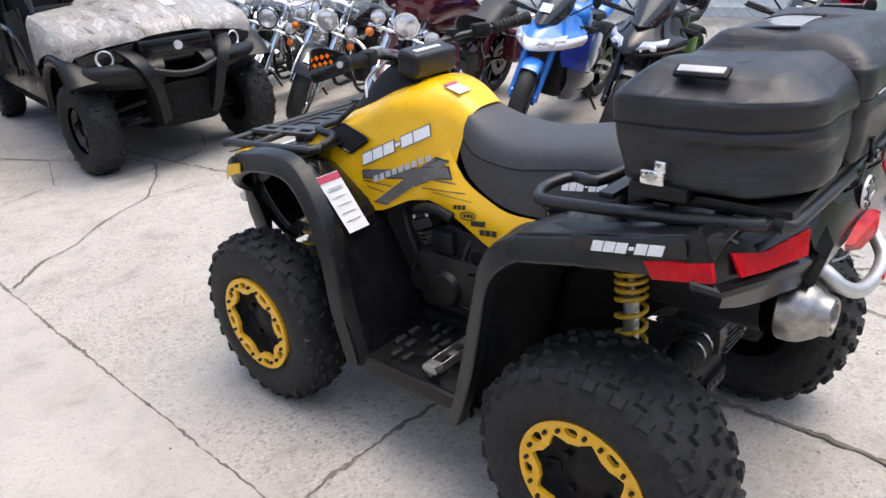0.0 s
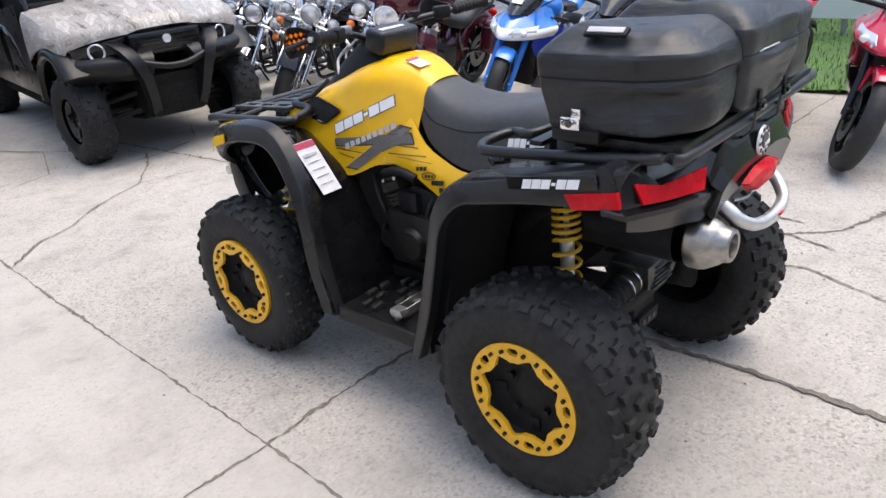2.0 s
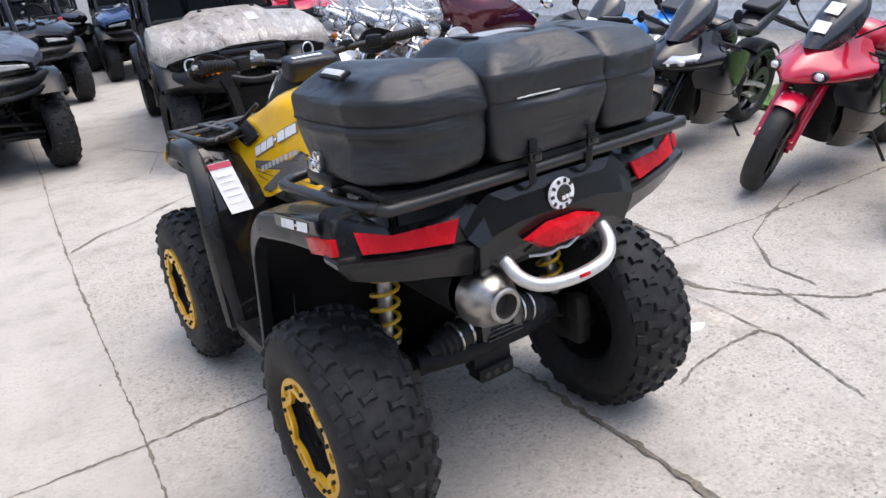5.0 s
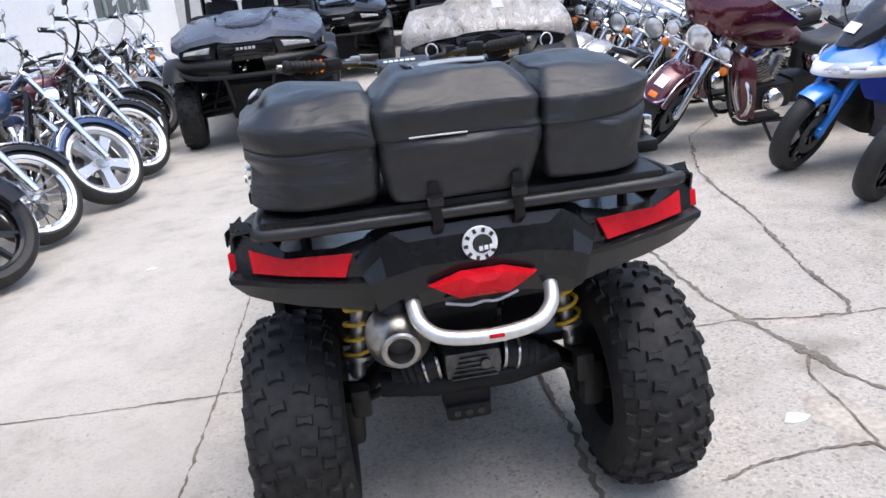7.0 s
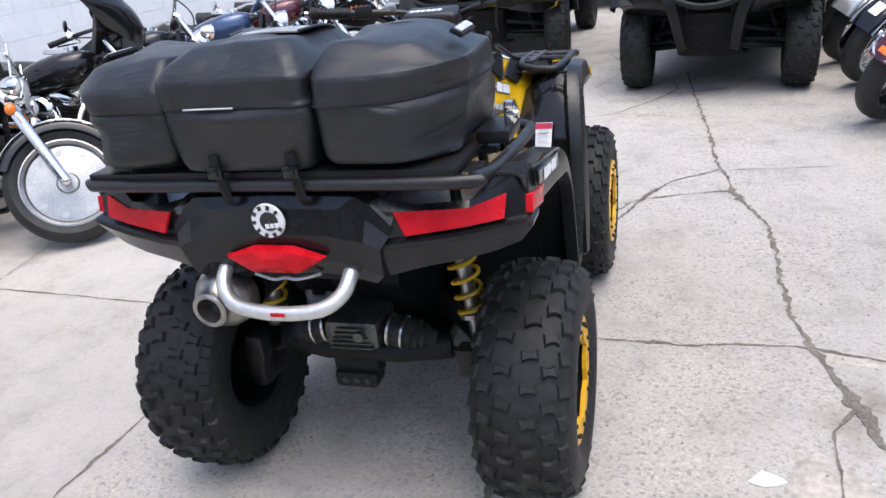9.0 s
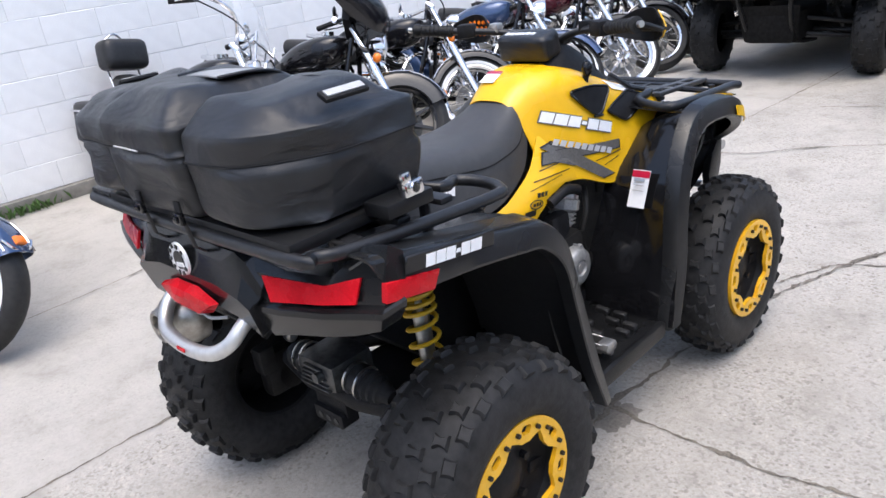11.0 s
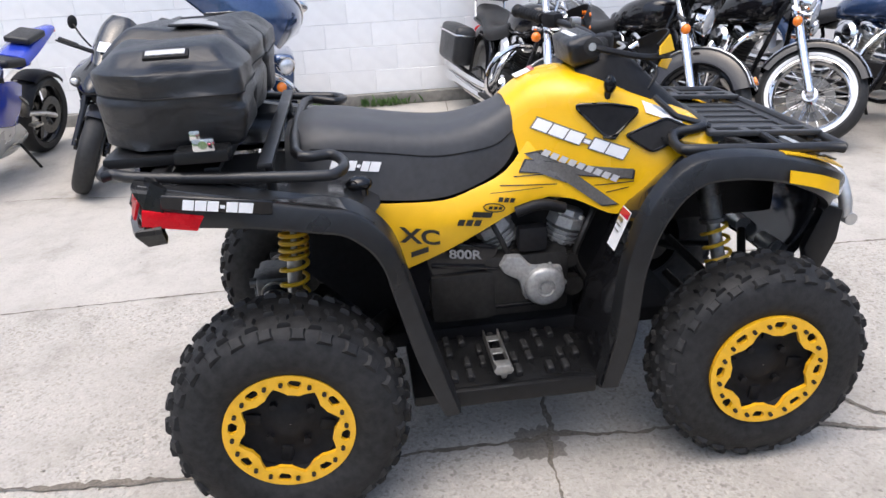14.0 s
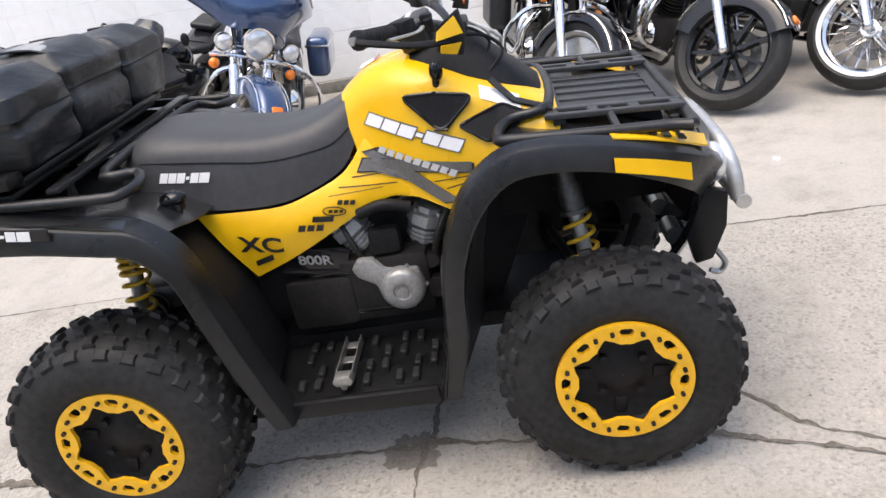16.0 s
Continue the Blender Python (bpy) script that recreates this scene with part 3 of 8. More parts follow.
cyl(bm, (0, -10.1, 1.86), (0, 15.1, 1.86), 0.02, n=8)
part("top_rail", bm, GALV, fence)
bm = bm_new()
for s in (1, -1):
    for i in range(-20, 180):
        y0 = -8 + i * 0.125
        ya, yb = (y0, y0 + 1.8) if s > 0 else (y0 + 1.8, y0)
        za, zb = 0.05, 1.85
        if min(ya, yb) < -8 or max(ya, yb) > 13.6:
            continue
        tube(bm, [(0.005 * s, ya, za), (0.005 * s, yb, zb)], 0.0016, 3)
mesh_ob = part("wire_mesh", bm, GALV, fence)
tagged(mesh_ob, kind="stuff")
# notice board on the fence
board = thing("sign_board", pose(6.45, 0.43, 0.85), "white notice board with rows of dark lettering", "sign")
bm = bm_new()
box(bm, (0, 0, 0), (0.03, 1.5, 1.3), 0.006)
part("panel", bm, WPAINT, board)
for i, (w, h) in enumerate(((0.9, 0.09), (0.6, 0.07), (1.05, 0.09), (1.1, 0.16))):
    bm = bm_new()
    box(bm, (-0.018, 0.05, 0.42 - 0.24 * i), (0.006, w, h))
    part("lettering_bar", bm, mat("faded_green_ink", (0.12, 0.2, 0.14), 0.6) if i == 0 else bpy.data.materials["faded_green_ink"], board)
for sy in (-0.6, 0.6):
    bm = bm_new()
    cyl(bm, (0.03, sy, -0.85), (0.03, sy, 0.6), 0.02, n=8)
    part("leg", bm, GALV, board)

# weeds along the wall's foot
for cy, n in ((-0.3, 60), (-0.9, 18), (1.3, 24), (-2.0, 20), (2.9, 18)):
    bm = bm_new()
    rw = random.Random(int(cy * 10) + 50)
    for i in range(n):
        x, y = WX + 0.09 + rw.random() * 0.06, cy + rw.gauss(0, 0.13)
        h, a = rw.uniform(0.03, 0.11), rw.uniform(0, math.tau)
        dx, dy = math.cos(a), math.sin(a)
        q = [(x - dy * 0.008, y + dx * 0.008, 0), (x + dx * h * 0.3 + dy * 0.012, y + dy * h * 0.3 - dx * 0.012, h * 0.6), (x + dx * h * 0.7, y + dy * h * 0.7, h), (x + dx * h * 0.2 - dy * 0.014, y + dy * h * 0.2 + dx * 0.014, h * 0.55)]
        bm.faces.new([bm.verts.new(c) for c in q])
    tagged(part("weeds", bm, LEAF, normals=False), "tuft of green weeds at the foot of the block wall", "weeds", kind="stuff")

# ---- the quad bike ----
from mathutils.bvhtree import BVHTree

ATV = pose(-0.016, -0.008, 0, 0, 0, 2.2)
atv = thing("quad_bike", ATV, "yellow and black four-wheel quad bike with racks standing on concrete", "quad bike")


def tyre_mesh(bm, R, W, rim):
    """A knobbly off-road tyre about the x axis, centred at the origin."""
    h = W / 2
    half = [(rim, 0.72), (rim + 0.02, 0.88), (rim + 0.05, 0.98), (R - 0.085, 0.98), (R - 0.062, 0.94), (R - 0.036, 0.84), (R - 0.021, 0.63), (R - 0.014, 0.35)]
    lathe(bm, [(r, -h * k) for r, k in half] + [(R - 0.012, 0)] + [(r, h * k) for r, k in reversed(half)], (0, 0, 0), "x", 56)
    return bm


def tread_mesh(bm, R, W, lugs, rng):
    """The moulded tread blocks of such a tyre: bars with a groove in staggered rows, knobs on the shoulders."""
    h = W / 2
    for i in range(lugs):
        for x, w, l, da in ((-0.25, 0.25, 0.026, 0.0), (0.25, 0.25, 0.026, 0.5), (-0.62, 0.21, 0.030, 0.5), (0.62, 0.21, 0.030, 0.0), (0.87, 0.18, 0.036, 0.45), (-0.87, 0.18, 0.036, 0.95)):
            a = (i + da + rng.uniform(-0.05, 0.05)) / lugs * math.tau
            side = 1 if x > 0 else -1
            edge, rim_edge = abs(x) > 0.8, abs(x) > 0.9
            rad = R - 0.007 - (0.007 if 0.5 < abs(x) < 0.8 else 0) - (0.027 if edge else 0) - (0.028 if rim_edge else 0)
            hw, hl = w * h * 0.62, l * 0.5
            waist = 0.62 if not edge else 0.9
            out = [(-hw, -hl), (-hw * 0.3, -hl * waist), (hw * 0.3, -hl * waist), (hw, -hl), (hw, hl), (hw * 0.3, hl * waist), (-hw * 0.3, hl * waist), (-hw, hl)]
            lean = side * (66 if rim_edge else 38 if edge else 14 if abs(x) > 0.5 else 4)
            m = Matrix.Rotation(-a, 4, "X") @ Matrix.Translation((x * h * 0.95, 0, rad)) @ pose(0, 0, 0, 0, lean, rng.uniform(-5, 5) + (9 * side if abs(x) > 0.1 else 0))
            low = -0.016 if edge else -0.022
            lo = [bm.verts.new(m @ Vector((px * 1.05, py * 1.22, low))) for px, py in out]
            mid = [bm.verts.new(m @ Vector((px * 0.98, py * 0.98, 0.001 if not rim_edge else 0.0))) for px, py in out]
            hi = [bm.verts.new(m @ Vector((px * 0.84, py * 0.74, 0.005 if not rim_edge else 0.004))) for px, py in out]
            bm.faces.new(hi)
            for j in range(8):
                k = (j + 1) % 8
                bm.faces.new((lo[j], lo[k], mid[k], mid[j]))
                bm.faces.new((mid[j], mid[k], hi[k], hi[j]))
    return bm


def ring_mesh(bm):
    """Beadlock ring about x, facing +x: eight-pointed inner edge, slots and bolt holes cut through."""
    N = 160
    t = bmesh.new()
    grid = []
    for i in range(N):
        f = (i % 20) / 20
        inner = 0.109 + 0.022 * max(0.0, abs(f - 0.5) - 0.16) / 0.34
        slot = 7 <= i % 20 <= 13
        end = i % 20 in (7, 13)
        lo = max(inner + 0.004, 0.139 if end else 0.128 + 0.012 * abs(f - 0.42)) if slot else max(inner + 0.004, 0.136)
        radii = (inner, lo, 0.1445 if end or not slot else 0.1505, 0.164)
        a = i * math.tau / N
        grid.append([t.verts.new((0, r * math.cos(a), r * math.sin(a))) for r in radii])
    for i in range(N):
        for b in range(3):
            if b == 1 and 7 <= i % 20 < 13:
                continue
            j = (i + 1) % N
            t.faces.new((grid[i][b], grid[i][b + 1], grid[j][b + 1], grid[j][b]))
    bmesh.ops.recalc_face_normals(t, faces=t.faces[:])
    bmesh.ops.solidify(t, geom=t.faces[:], thickness=0.012)
    return merge(bm, t)


def atv_wheel(name, x, y, R, W, ring_x):
    s = 1 if x > 0 else -1
    w = new(name)
    w.parent = atv
    w.matrix_basis = pose(x, y, R - 0.006, random.uniform(0, 40), 0, 0 if s > 0 else 180)
    bm = bm_new()
    tyre_mesh(bm, R, W, 0.152)
    ty = part("tyre", bm, RUBBER, w, "black knobbly off-road tyre")
    bm = bm_new()
    tread_mesh(bm, R, W, 25, random.Random(7))
    tagged(part("tread", bm, RUBBER, ty), kind="stuff")
    bm = bm_new()
    o = W / 2
    lathe(bm, [(0.160, -o * 0.75), (0.145, -o * 0.7), (0.138, 0.0), (0.13, ring_x - 0.035), (0.10, ring_x - 0.05), (0.06, ring_x - 0.045), (0.045, ring_x - 0.038), (0.03, ring_x - 0.034), (0.001, ring_x - 0.032)], (0, 0, 0), "x", 32)
    lathe(bm, [(0.130, ring_x - 0.045), (0.146, ring_x - 0.01), (0.160, ring_x - 0.006), (0.152, o * 0.6)], (0, 0, 0), "x", 32)
    for i in range(4):
        a = i * math.tau / 4 + 0.4
        cyl(bm, (ring_x - 0.055, 0.066 * math.cos(a), 0.066 * math.sin(a)), (ring_x - 0.03, 0.066 * math.cos(a), 0.066 * math.sin(a)), 0.010, n=6)
        a += 0.78
        box(bm, (ring_x - 0.046, 0.10 * math.cos(a), 0.10 * math.sin(a)), (0.012, 0.05, 0.03), 0.004, (math.degrees(a), 0, 0))
    part("rim", bm, MATTE, w, "black steel rim")
    bm = bm_new()
    ring_mesh(bm)
    bmesh.ops.translate(bm, verts=bm.verts[:], vec=(ring_x, 0, 0))
    part("beadlock_ring", bm, YRIM, w, "yellow beadlock ring with slots")
    for i in range(16):
        a = (i // 2 + (0.17, 0.80)[i % 2]) * math.tau / 8
        bm = bm_new()
        cyl(bm, (ring_x - 0.005, 0.1415 * math.cos(a), 0.1415 * math.sin(a)), (ring_x + 0.0085, 0.1415 * math.cos(a), 0.1415 * math.sin(a)), 0.0056, n=8)
        part("bolt", bm, DARK, w)
    return w


for s in (-1, 1):
    atv_wheel("front_wheel", s * 0.450, 0.635, 0.306, 0.185, 0.089)
    atv_wheel("rear_wheel", s * 0.460, -0.640, 0.313, 0.250, 0.107)

# yellow tank cover and side panels
TOP = [
    [(0, 0.02, 0.985), (0.05, 0.02, 0.98), (0.085, 0.025, 0.955), (0.102, 0.03, 0.915), (0.117, 0.04, 0.865), (0.135, 0.05, 0.80)],
    [(0, 0.09, 1.03), (0.06, 0.09, 1.025), (0.098, 0.09, 0.985), (0.113, 0.09, 0.93), (0.132, 0.10, 0.85), (0.15, 0.11, 0.726)],
    [(0, 0.18, 1.052), (0.068, 0.18, 1.047), (0.118, 0.18, 1.005), (0.135, 0.18, 0.94), (0.155, 0.185, 0.85), (0.17, 0.19, 0.714)],
    [(0, 0.28, 1.04), (0.075, 0.28, 1.03), (0.132, 0.28, 0.995), (0.152, 0.28, 0.93), (0.178, 0.285, 0.83), (0.205, 0.30, 0.674)],
    [(0, 0.37, 1.00), (0.08, 0.37, 0.995), (0.142, 0.37, 0.955), (0.165, 0.37, 0.90), (0.190, 0.37, 0.83), (0.212, 0.37, 0.735)],
    [(0, 0.45, 0.965), (0.085, 0.45, 0.96), (0.155, 0.45, 0.93), (0.18, 0.45, 0.90), (0.208, 0.45, 0.850), (0.228, 0.45, 0.785)],
    [(0, 0.535, 0.925), (0.09, 0.535, 0.922), (0.165, 0.535, 0.912), (0.188, 0.535, 0.902), (0.210, 0.535, 0.878), (0.230, 0.535, 0.842)],
    [(0, 0.572, 0.905), (0.09, 0.572, 0.903), (0.168, 0.572, 0.895), (0.192, 0.572, 0.887), (0.214, 0.572, 0.868), (0.232, 0.568, 0.840)],
]
TOP = [[(x + 0.032 * min(1, x / 0.13) * min(1, max(0, (y + 0.03) / 0.26)), y, z) for x, y, z in r] for r in TOP]
tank_rows = resample([both(r) for r in TOP], 4, 5)
bm = bm_new()
sheet(bm, tank_rows, thick=0.004)
part("tank_cover", bm, YELLOW, atv, "gloss yellow tank cover and hood", 50)
UP = [(0.13, 0.07, 0.88), (0.15, 0.0, 0.80), (0.17, -0.10, 0.76), (0.185, -0.183, 0.742), (0.205, -0.30, 0.752), (0.22, -0.405, 0.765)]
LO = [(0.190, 0.185, 0.716), (0.184, 0.115, 0.724), (0.185, 0.02, 0.690), (0.192, -0.085, 0.638), (0.20, -0.19, 0.592), (0.208, -0.295, 0.556)]
SIDE = [[Vector(u).lerp(Vector(l), f) + Vector((0.012 * math.sin(f * math.pi), 0, 0)) for f in (0, 0.12, 0.5, 0.88, 1)] for u, l in zip(UP, LO)]
side_rows = resample(SIDE, 3, 3)


def tree_of(rows):
    t = bmesh.new()
    vs = [[t.verts.new(q) for q in r] for r in rows]
    for i in range(len(vs) - 1):
        for j in range(len(vs[0]) - 1):
            t.faces.new((vs[i][j], vs[i][j + 1], vs[i + 1][j + 1], vs[i + 1][j]))
    bmesh.ops.recalc_face_normals(t, faces=t.faces[:])
    tr = BVHTree.FromBMesh(t)
    t.free()
    return tr


half_tank = [r[len(r) // 2:] for r in tank_rows]
YTREES = [tree_of(half_tank), tree_of(side_rows)]


def on_skin(y, z, trees, lift):
    best = None
    for tr in trees:
        hit = tr.ray_cast(Vector((1.5, y, z)), Vector((-1, 0, 0)))
        if hit[0] is not None and (best is None or hit[0].x > best):
            best = hit[0].x
    return Vector(((0.16 if best is None else best) + lift, y, z))


def decal(bm, quad, s, trees=None, lift=0.006, n=5):
    """A flat mark between four (y, z) corners laid on the skin of one side."""
    trees = trees or YTREES
    a, b, c, d = [Vector((*q, 0)) for q in quad]
    rows = []
    for i in range(n + 1):
        f = i / n
        p, q = a.lerp(d, f), b.lerp(c, f)
        rows.append([on_skin(*p.lerp(q, j / n)[:2], trees, lift) for j in range(n + 1)])
    sheet(bm, rows, sx=s)
    return bm


def slanted_bars(bm, p, q, height, s, cuts, lift=0.006, trees=None, lean=0.25):
    """A row of slanted blocks in place of a lettered mark, from p to q in (y, z)."""
    p, q = Vector((*p, 0)), Vector((*q, 0))
    d = (q - p)
    up = Vector((-d.y, d.x, 0)).normalized() * height
    if up.y < 0:
        up = -up
    sl = d.normalized() * height * lean
    for a, b, lo, hi in cuts:
        decal(bm, [tuple((p + d * a + up * lo + sl * lo)[:2]), tuple((p + d * b + up * lo + sl * lo)[:2]), tuple((p + d * b + up * hi + sl * hi)[:2]), tuple((p + d * a + up * hi + sl * hi)[:2])], s, trees, lift, 3)
    return bm


MARK = [(0.0, 0.16, 0, 1), (0.175, 0.335, 0, 1), (0.35, 0.51, 0, 1), (0.53, 0.60, 0.34, 0.66), (0.62, 0.78, 0, 1), (0.795, 1.0, 0, 1)]

for s in (-1, 1):
    bm = bm_new()
    sheet(bm, side_rows, thick=0.004, sx=s)
    sp = part("side_panel", bm, YELLOW, atv, "gloss yellow lower side panel", 50)
    # lettered mark, white on a dark shadow
    if s > 0:
        p0, p1 = (0.080, 0.914), (0.316, 0.827)
    else:
        p0, p1 = (0.344, 0.813), (0.122, 0.914)
    bm = bm_new()
    slanted_bars(bm, p0, p1, 0.031, s, [(a - 0.012, b + 0.012, lo - 0.1, hi + 0.1) for a, b, lo, hi in MARK], 0.0045)
    part("mark_outline", bm, DGREY, sp)
    bm = bm_new()
    slanted_bars(bm, p0, p1, 0.031, s, MARK, 0.0065)
    part("mark_lettering", bm, WHITE, sp, "white blocky lettering on the tank side")
    # large grey cross with scratch lines
    bm, rim = bm_new(), bm_new()
    for quad in ([(0.06, 0.842), (0.11, 0.85), (0.30, 0.705), (0.255, 0.700)], [(0.04, 0.80), (0.06, 0.828), (0.345, 0.80), (0.34, 0.775)], [(0.09, 0.795), (0.13, 0.80), (0.20, 0.775), (0.16, 0.765)]):
        decal(bm, quad, s, lift=0.0065, n=6)
        my, mz = sum(q[0] for q in quad) / 4, sum(q[1] for q in quad) / 4
        decal(rim, [(q[0] + math.copysign(0.005, q[0] - my), q[1] + math.copysign(0.0035, q[1] - mz)) for q in quad], s, lift=0.005, n=6)
    cross = part("cross_graphic", bm, DGREY, sp, "dark grey cross-shaped graphic")
    part("cross_outline", rim, INK, cross)
    for quad in ([(-0.02, 0.765), (-0.02, 0.768), (0.14, 0.762), (0.14, 0.759)], [(0.02, 0.785), (0.02, 0.788), (0.12, 0.792), (0.12, 0.789)], [(-0.05, 0.748), (-0.05, 0.75), (0.10, 0.755), (0.10, 0.753)], [(0.27, 0.735), (0.27, 0.738), (0.33, 0.752), (0.33, 0.749)], [(0.24, 0.755), (0.24, 0.758), (0.345, 0.768), (0.345, 0.765)]):
        bm = bm_new()
        decal(bm, quad, s, lift=0.005, n=4)
        part("scratch_line", bm, INK, sp)
    bm = bm_new()
    q0, q1 = ((0.10, 0.842), (0.30, 0.765)) if s > 0 else ((0.30, 0.765), (0.11, 0.845))
    slanted_bars(bm, q0, q1, 0.018, s, [(i / 9 + 0.006, (i + 0.8) / 9, 0, 1) for i in range(9)], 0.0085)
    part("model_lettering", bm, GREYFAB, sp, "pale lettering over the cross")
    # four small sponsor marks and trim mark
    for y, z, w, h in ((-0.008, 0.722, 0.046, 0.013), (-0.042, 0.700, 0.060, 0.022), (-0.080, 0.686, 0.056, 0.016), (-0.118, 0.666, 0.066, 0.018)):
        q = (y - w / 2, z + w * 0.08), (y + w / 2, z - w * 0.08)
        if s < 0:
            q = q[::-1]
        bm = bm_new()
        if h == 0.022:
            ring = [on_skin(y + 0.030 * math.cos(a), z + 0.010 + 0.012 * math.sin(a) - 0.16 * 0.030 * math.cos(a), YTREES, 0.006) for a in [k * math.tau / 20 for k in range(20)]]
            tube(bm, [(v.x * s, v.y, v.z) for v in ring], 0.0018, 5, True)
            slanted_bars(bm, *q, h * 0.45, s, [(0.18, 0.36, 0.5, 1.4), (0.42, 0.60, 0.5, 1.4), (0.66, 0.82, 0.5, 1.4)], 0.005)
        elif h == 0.016:
            slanted_bars(bm, *q, h, s, [(0.0, 1.0, 0, 1)], 0.005)
        else:
            slanted_bars(bm, *q, h, s, [(0.0, 0.28, 0, 1), (0.36, 0.64, 0, 1), (0.72, 1.0, 0, 1)], 0.005)
        part("sponsor_mark", bm, INK, sp, "small black printed mark")
    me = font_mesh("XC", 0.062)
    bm = bm_new()
    bm.from_mesh(me)
    for v in bm.verts:
        y, z = (-0.255 + v.co.x * 1.25, 0.652 + v.co.y + v.co.x * -0.3) if s > 0 else (-0.255 - v.co.x * 1.25, 0.652 + v.co.y + v.co.x * 0.3)
        q = on_skin(y, z, YTREES, 0.006)
        v.co = Vector((q.x * s, q.y, q.z))
    part("trim_lettering", bm, INK, sp, "bold black trim lettering", normals=False)
    bm = bm_new()
    decal(bm, [(-0.285, 0.592), (-0.235, 0.603), (-0.235, 0.62), (-0.285, 0.609)], s, lift=0.005)
    part("badge", bm, INK, sp)
    # air vents in the hood
    front_vent = [(0.325, 0.885), (0.393, 0.840), (0.510, 0.893), (0.438, 0.924)]
    upper_vent = [(0.187, 0.972), (0.280, 0.972), (0.374, 0.951), (0.290, 0.880), (0.272, 0.882)]
    for poly in (front_vent, upper_vent) if s > 0 else (front_vent,):
        mid_y, mid_z = sum(p[0] for p in poly) / len(poly), sum(p[1] for p in poly) / len(poly)
        edge = []
        for i, q in enumerate(poly):
            p, r = Vector(poly[i - 1]), Vector(poly[(i + 1) % len(poly)])
            q = Vector(q)
            cut = 0.012 if poly is front_vent else 0.026
            c0, c1 = q + (p - q).normalized() * cut, q + (r - q).normalized() * cut
            edge += [c0 * (1 - f) ** 2 + q * 2 * f * (1 - f) + c1 * f * f for f in (0, 0.25, 0.5, 0.75, 1)]
            n1 = Vector(poly[(i + 1) % len(poly)])
            far = n1 + (q - n1).normalized() * cut
            edge += [c1.lerp(far, k / 5) for k in range(1, 5)]
        rings = []
        for f, lift in ((1.0, 0.008), (0.93, 0.008), (0.6, 0.008), (0.25, 0.008)):
            row = [on_skin(mid_y + (e.x - mid_y) * f, mid_z + (e.y - mid_z) * f, YTREES, lift) for e in edge]
            rings.append([Vector((q.x * s, q.y, q.z + 0.005)) for q in row])
        bm = bm_new()
        loft(bm, rings)
        vent = part("vent", bm, MATTE, sp, "black air vent")
        bm = bm_new()
        tube(bm, rings[0], 0.004, 6, True)
        part("vent_frame", bm, GLOSS, vent)
        if poly is upper_vent:
            bm = bm_new()
            decal(bm, [(0.204, 0.966), (0.358, 0.948), (0.345, 0.936), (0.214, 0.952)], s, lift=0.007, n=6)
            part("vent_lip", bm, SATIN, vent)
    # white warning label on the hood flank
    bm = bm_new()
    if s > 0:
        decal(bm, [(0.388, 0.944), (0.484, 0.910), (0.484, 0.933), (0.388, 0.970)], s, lift=0.006)
    else:
        sheet(bm, [[(0.015, 0.068, 1.027), (0.070, 0.068, 1.026)], [(0.022, 0.125, 1.047), (0.074, 0.125, 1.046)]], 2, 2, 0.002, s)
    hl = part("warning_label", bm, WHITE, sp, "white warning label")
    if s < 0:
        bm = bm_new()
        sheet(bm, [[(0.0200, 0.112, 1.0447), (0.0732, 0.112, 1.0439)], [(0.0216, 0.1245, 1.0491), (0.0738, 0.1245, 1.0482)]], 2, 2, 0.002, s)
        part("label_header", bm, REDPAINT, hl)

# seat
SEAT = [
    [(0, 0.045, 0.995), (0.06, 0.045, 0.99), (0.09, 0.04, 0.96), (0.105, 0.04, 0.92), (0.112, 0.05, 0.885)],
    [(0, 0.0, 0.965), (0.07, 0.0, 0.96), (0.105, 0.0, 0.935), (0.125, 0.0, 0.885), (0.135, 0.0, 0.81)],
    [(0, -0.09, 0.935), (0.08, -0.09, 0.932), (0.125, -0.09, 0.912), (0.15, -0.09, 0.86), (0.16, -0.09, 0.768)],
    [(0, -0.19, 0.928), (0.09, -0.19, 0.926), (0.142, -0.19, 0.908), (0.165, -0.19, 0.86), (0.178, -0.19, 0.748)],
    [(0, -0.32, 0.945), (0.10, -0.32, 0.942), (0.155, -0.32, 0.922), (0.176, -0.32, 0.87), (0.195, -0.32, 0.758)],
    [(0, -0.44, 0.968), (0.105, -0.44, 0.965), (0.16, -0.44, 0.94), (0.182, -0.44, 0.89), (0.205, -0.44, 0.785)],
    [(0, -0.53, 0.972), (0.10, -0.53, 0.968), (0.155, -0.53, 0.94), (0.178, -0.53, 0.90), (0.19, -0.53, 0.84)],
    [(0, -0.60, 0.94), (0.09, -0.60, 0.935), (0.14, -0.60, 0.91), (0.155, -0.60, 0.88), (0.16, -0.60, 0.86)],
]
seat_rows = resample([both(r) for r in SEAT], 4, 4)
bm = bm_new()
sheet(bm, seat_rows, thick=0.006)
seat = part("seat", bm, SEATVINYL, atv, "dark grey grained vinyl seat", 60)
STREE = [tree_of([r[len(r) // 2:] for r in seat_rows])]
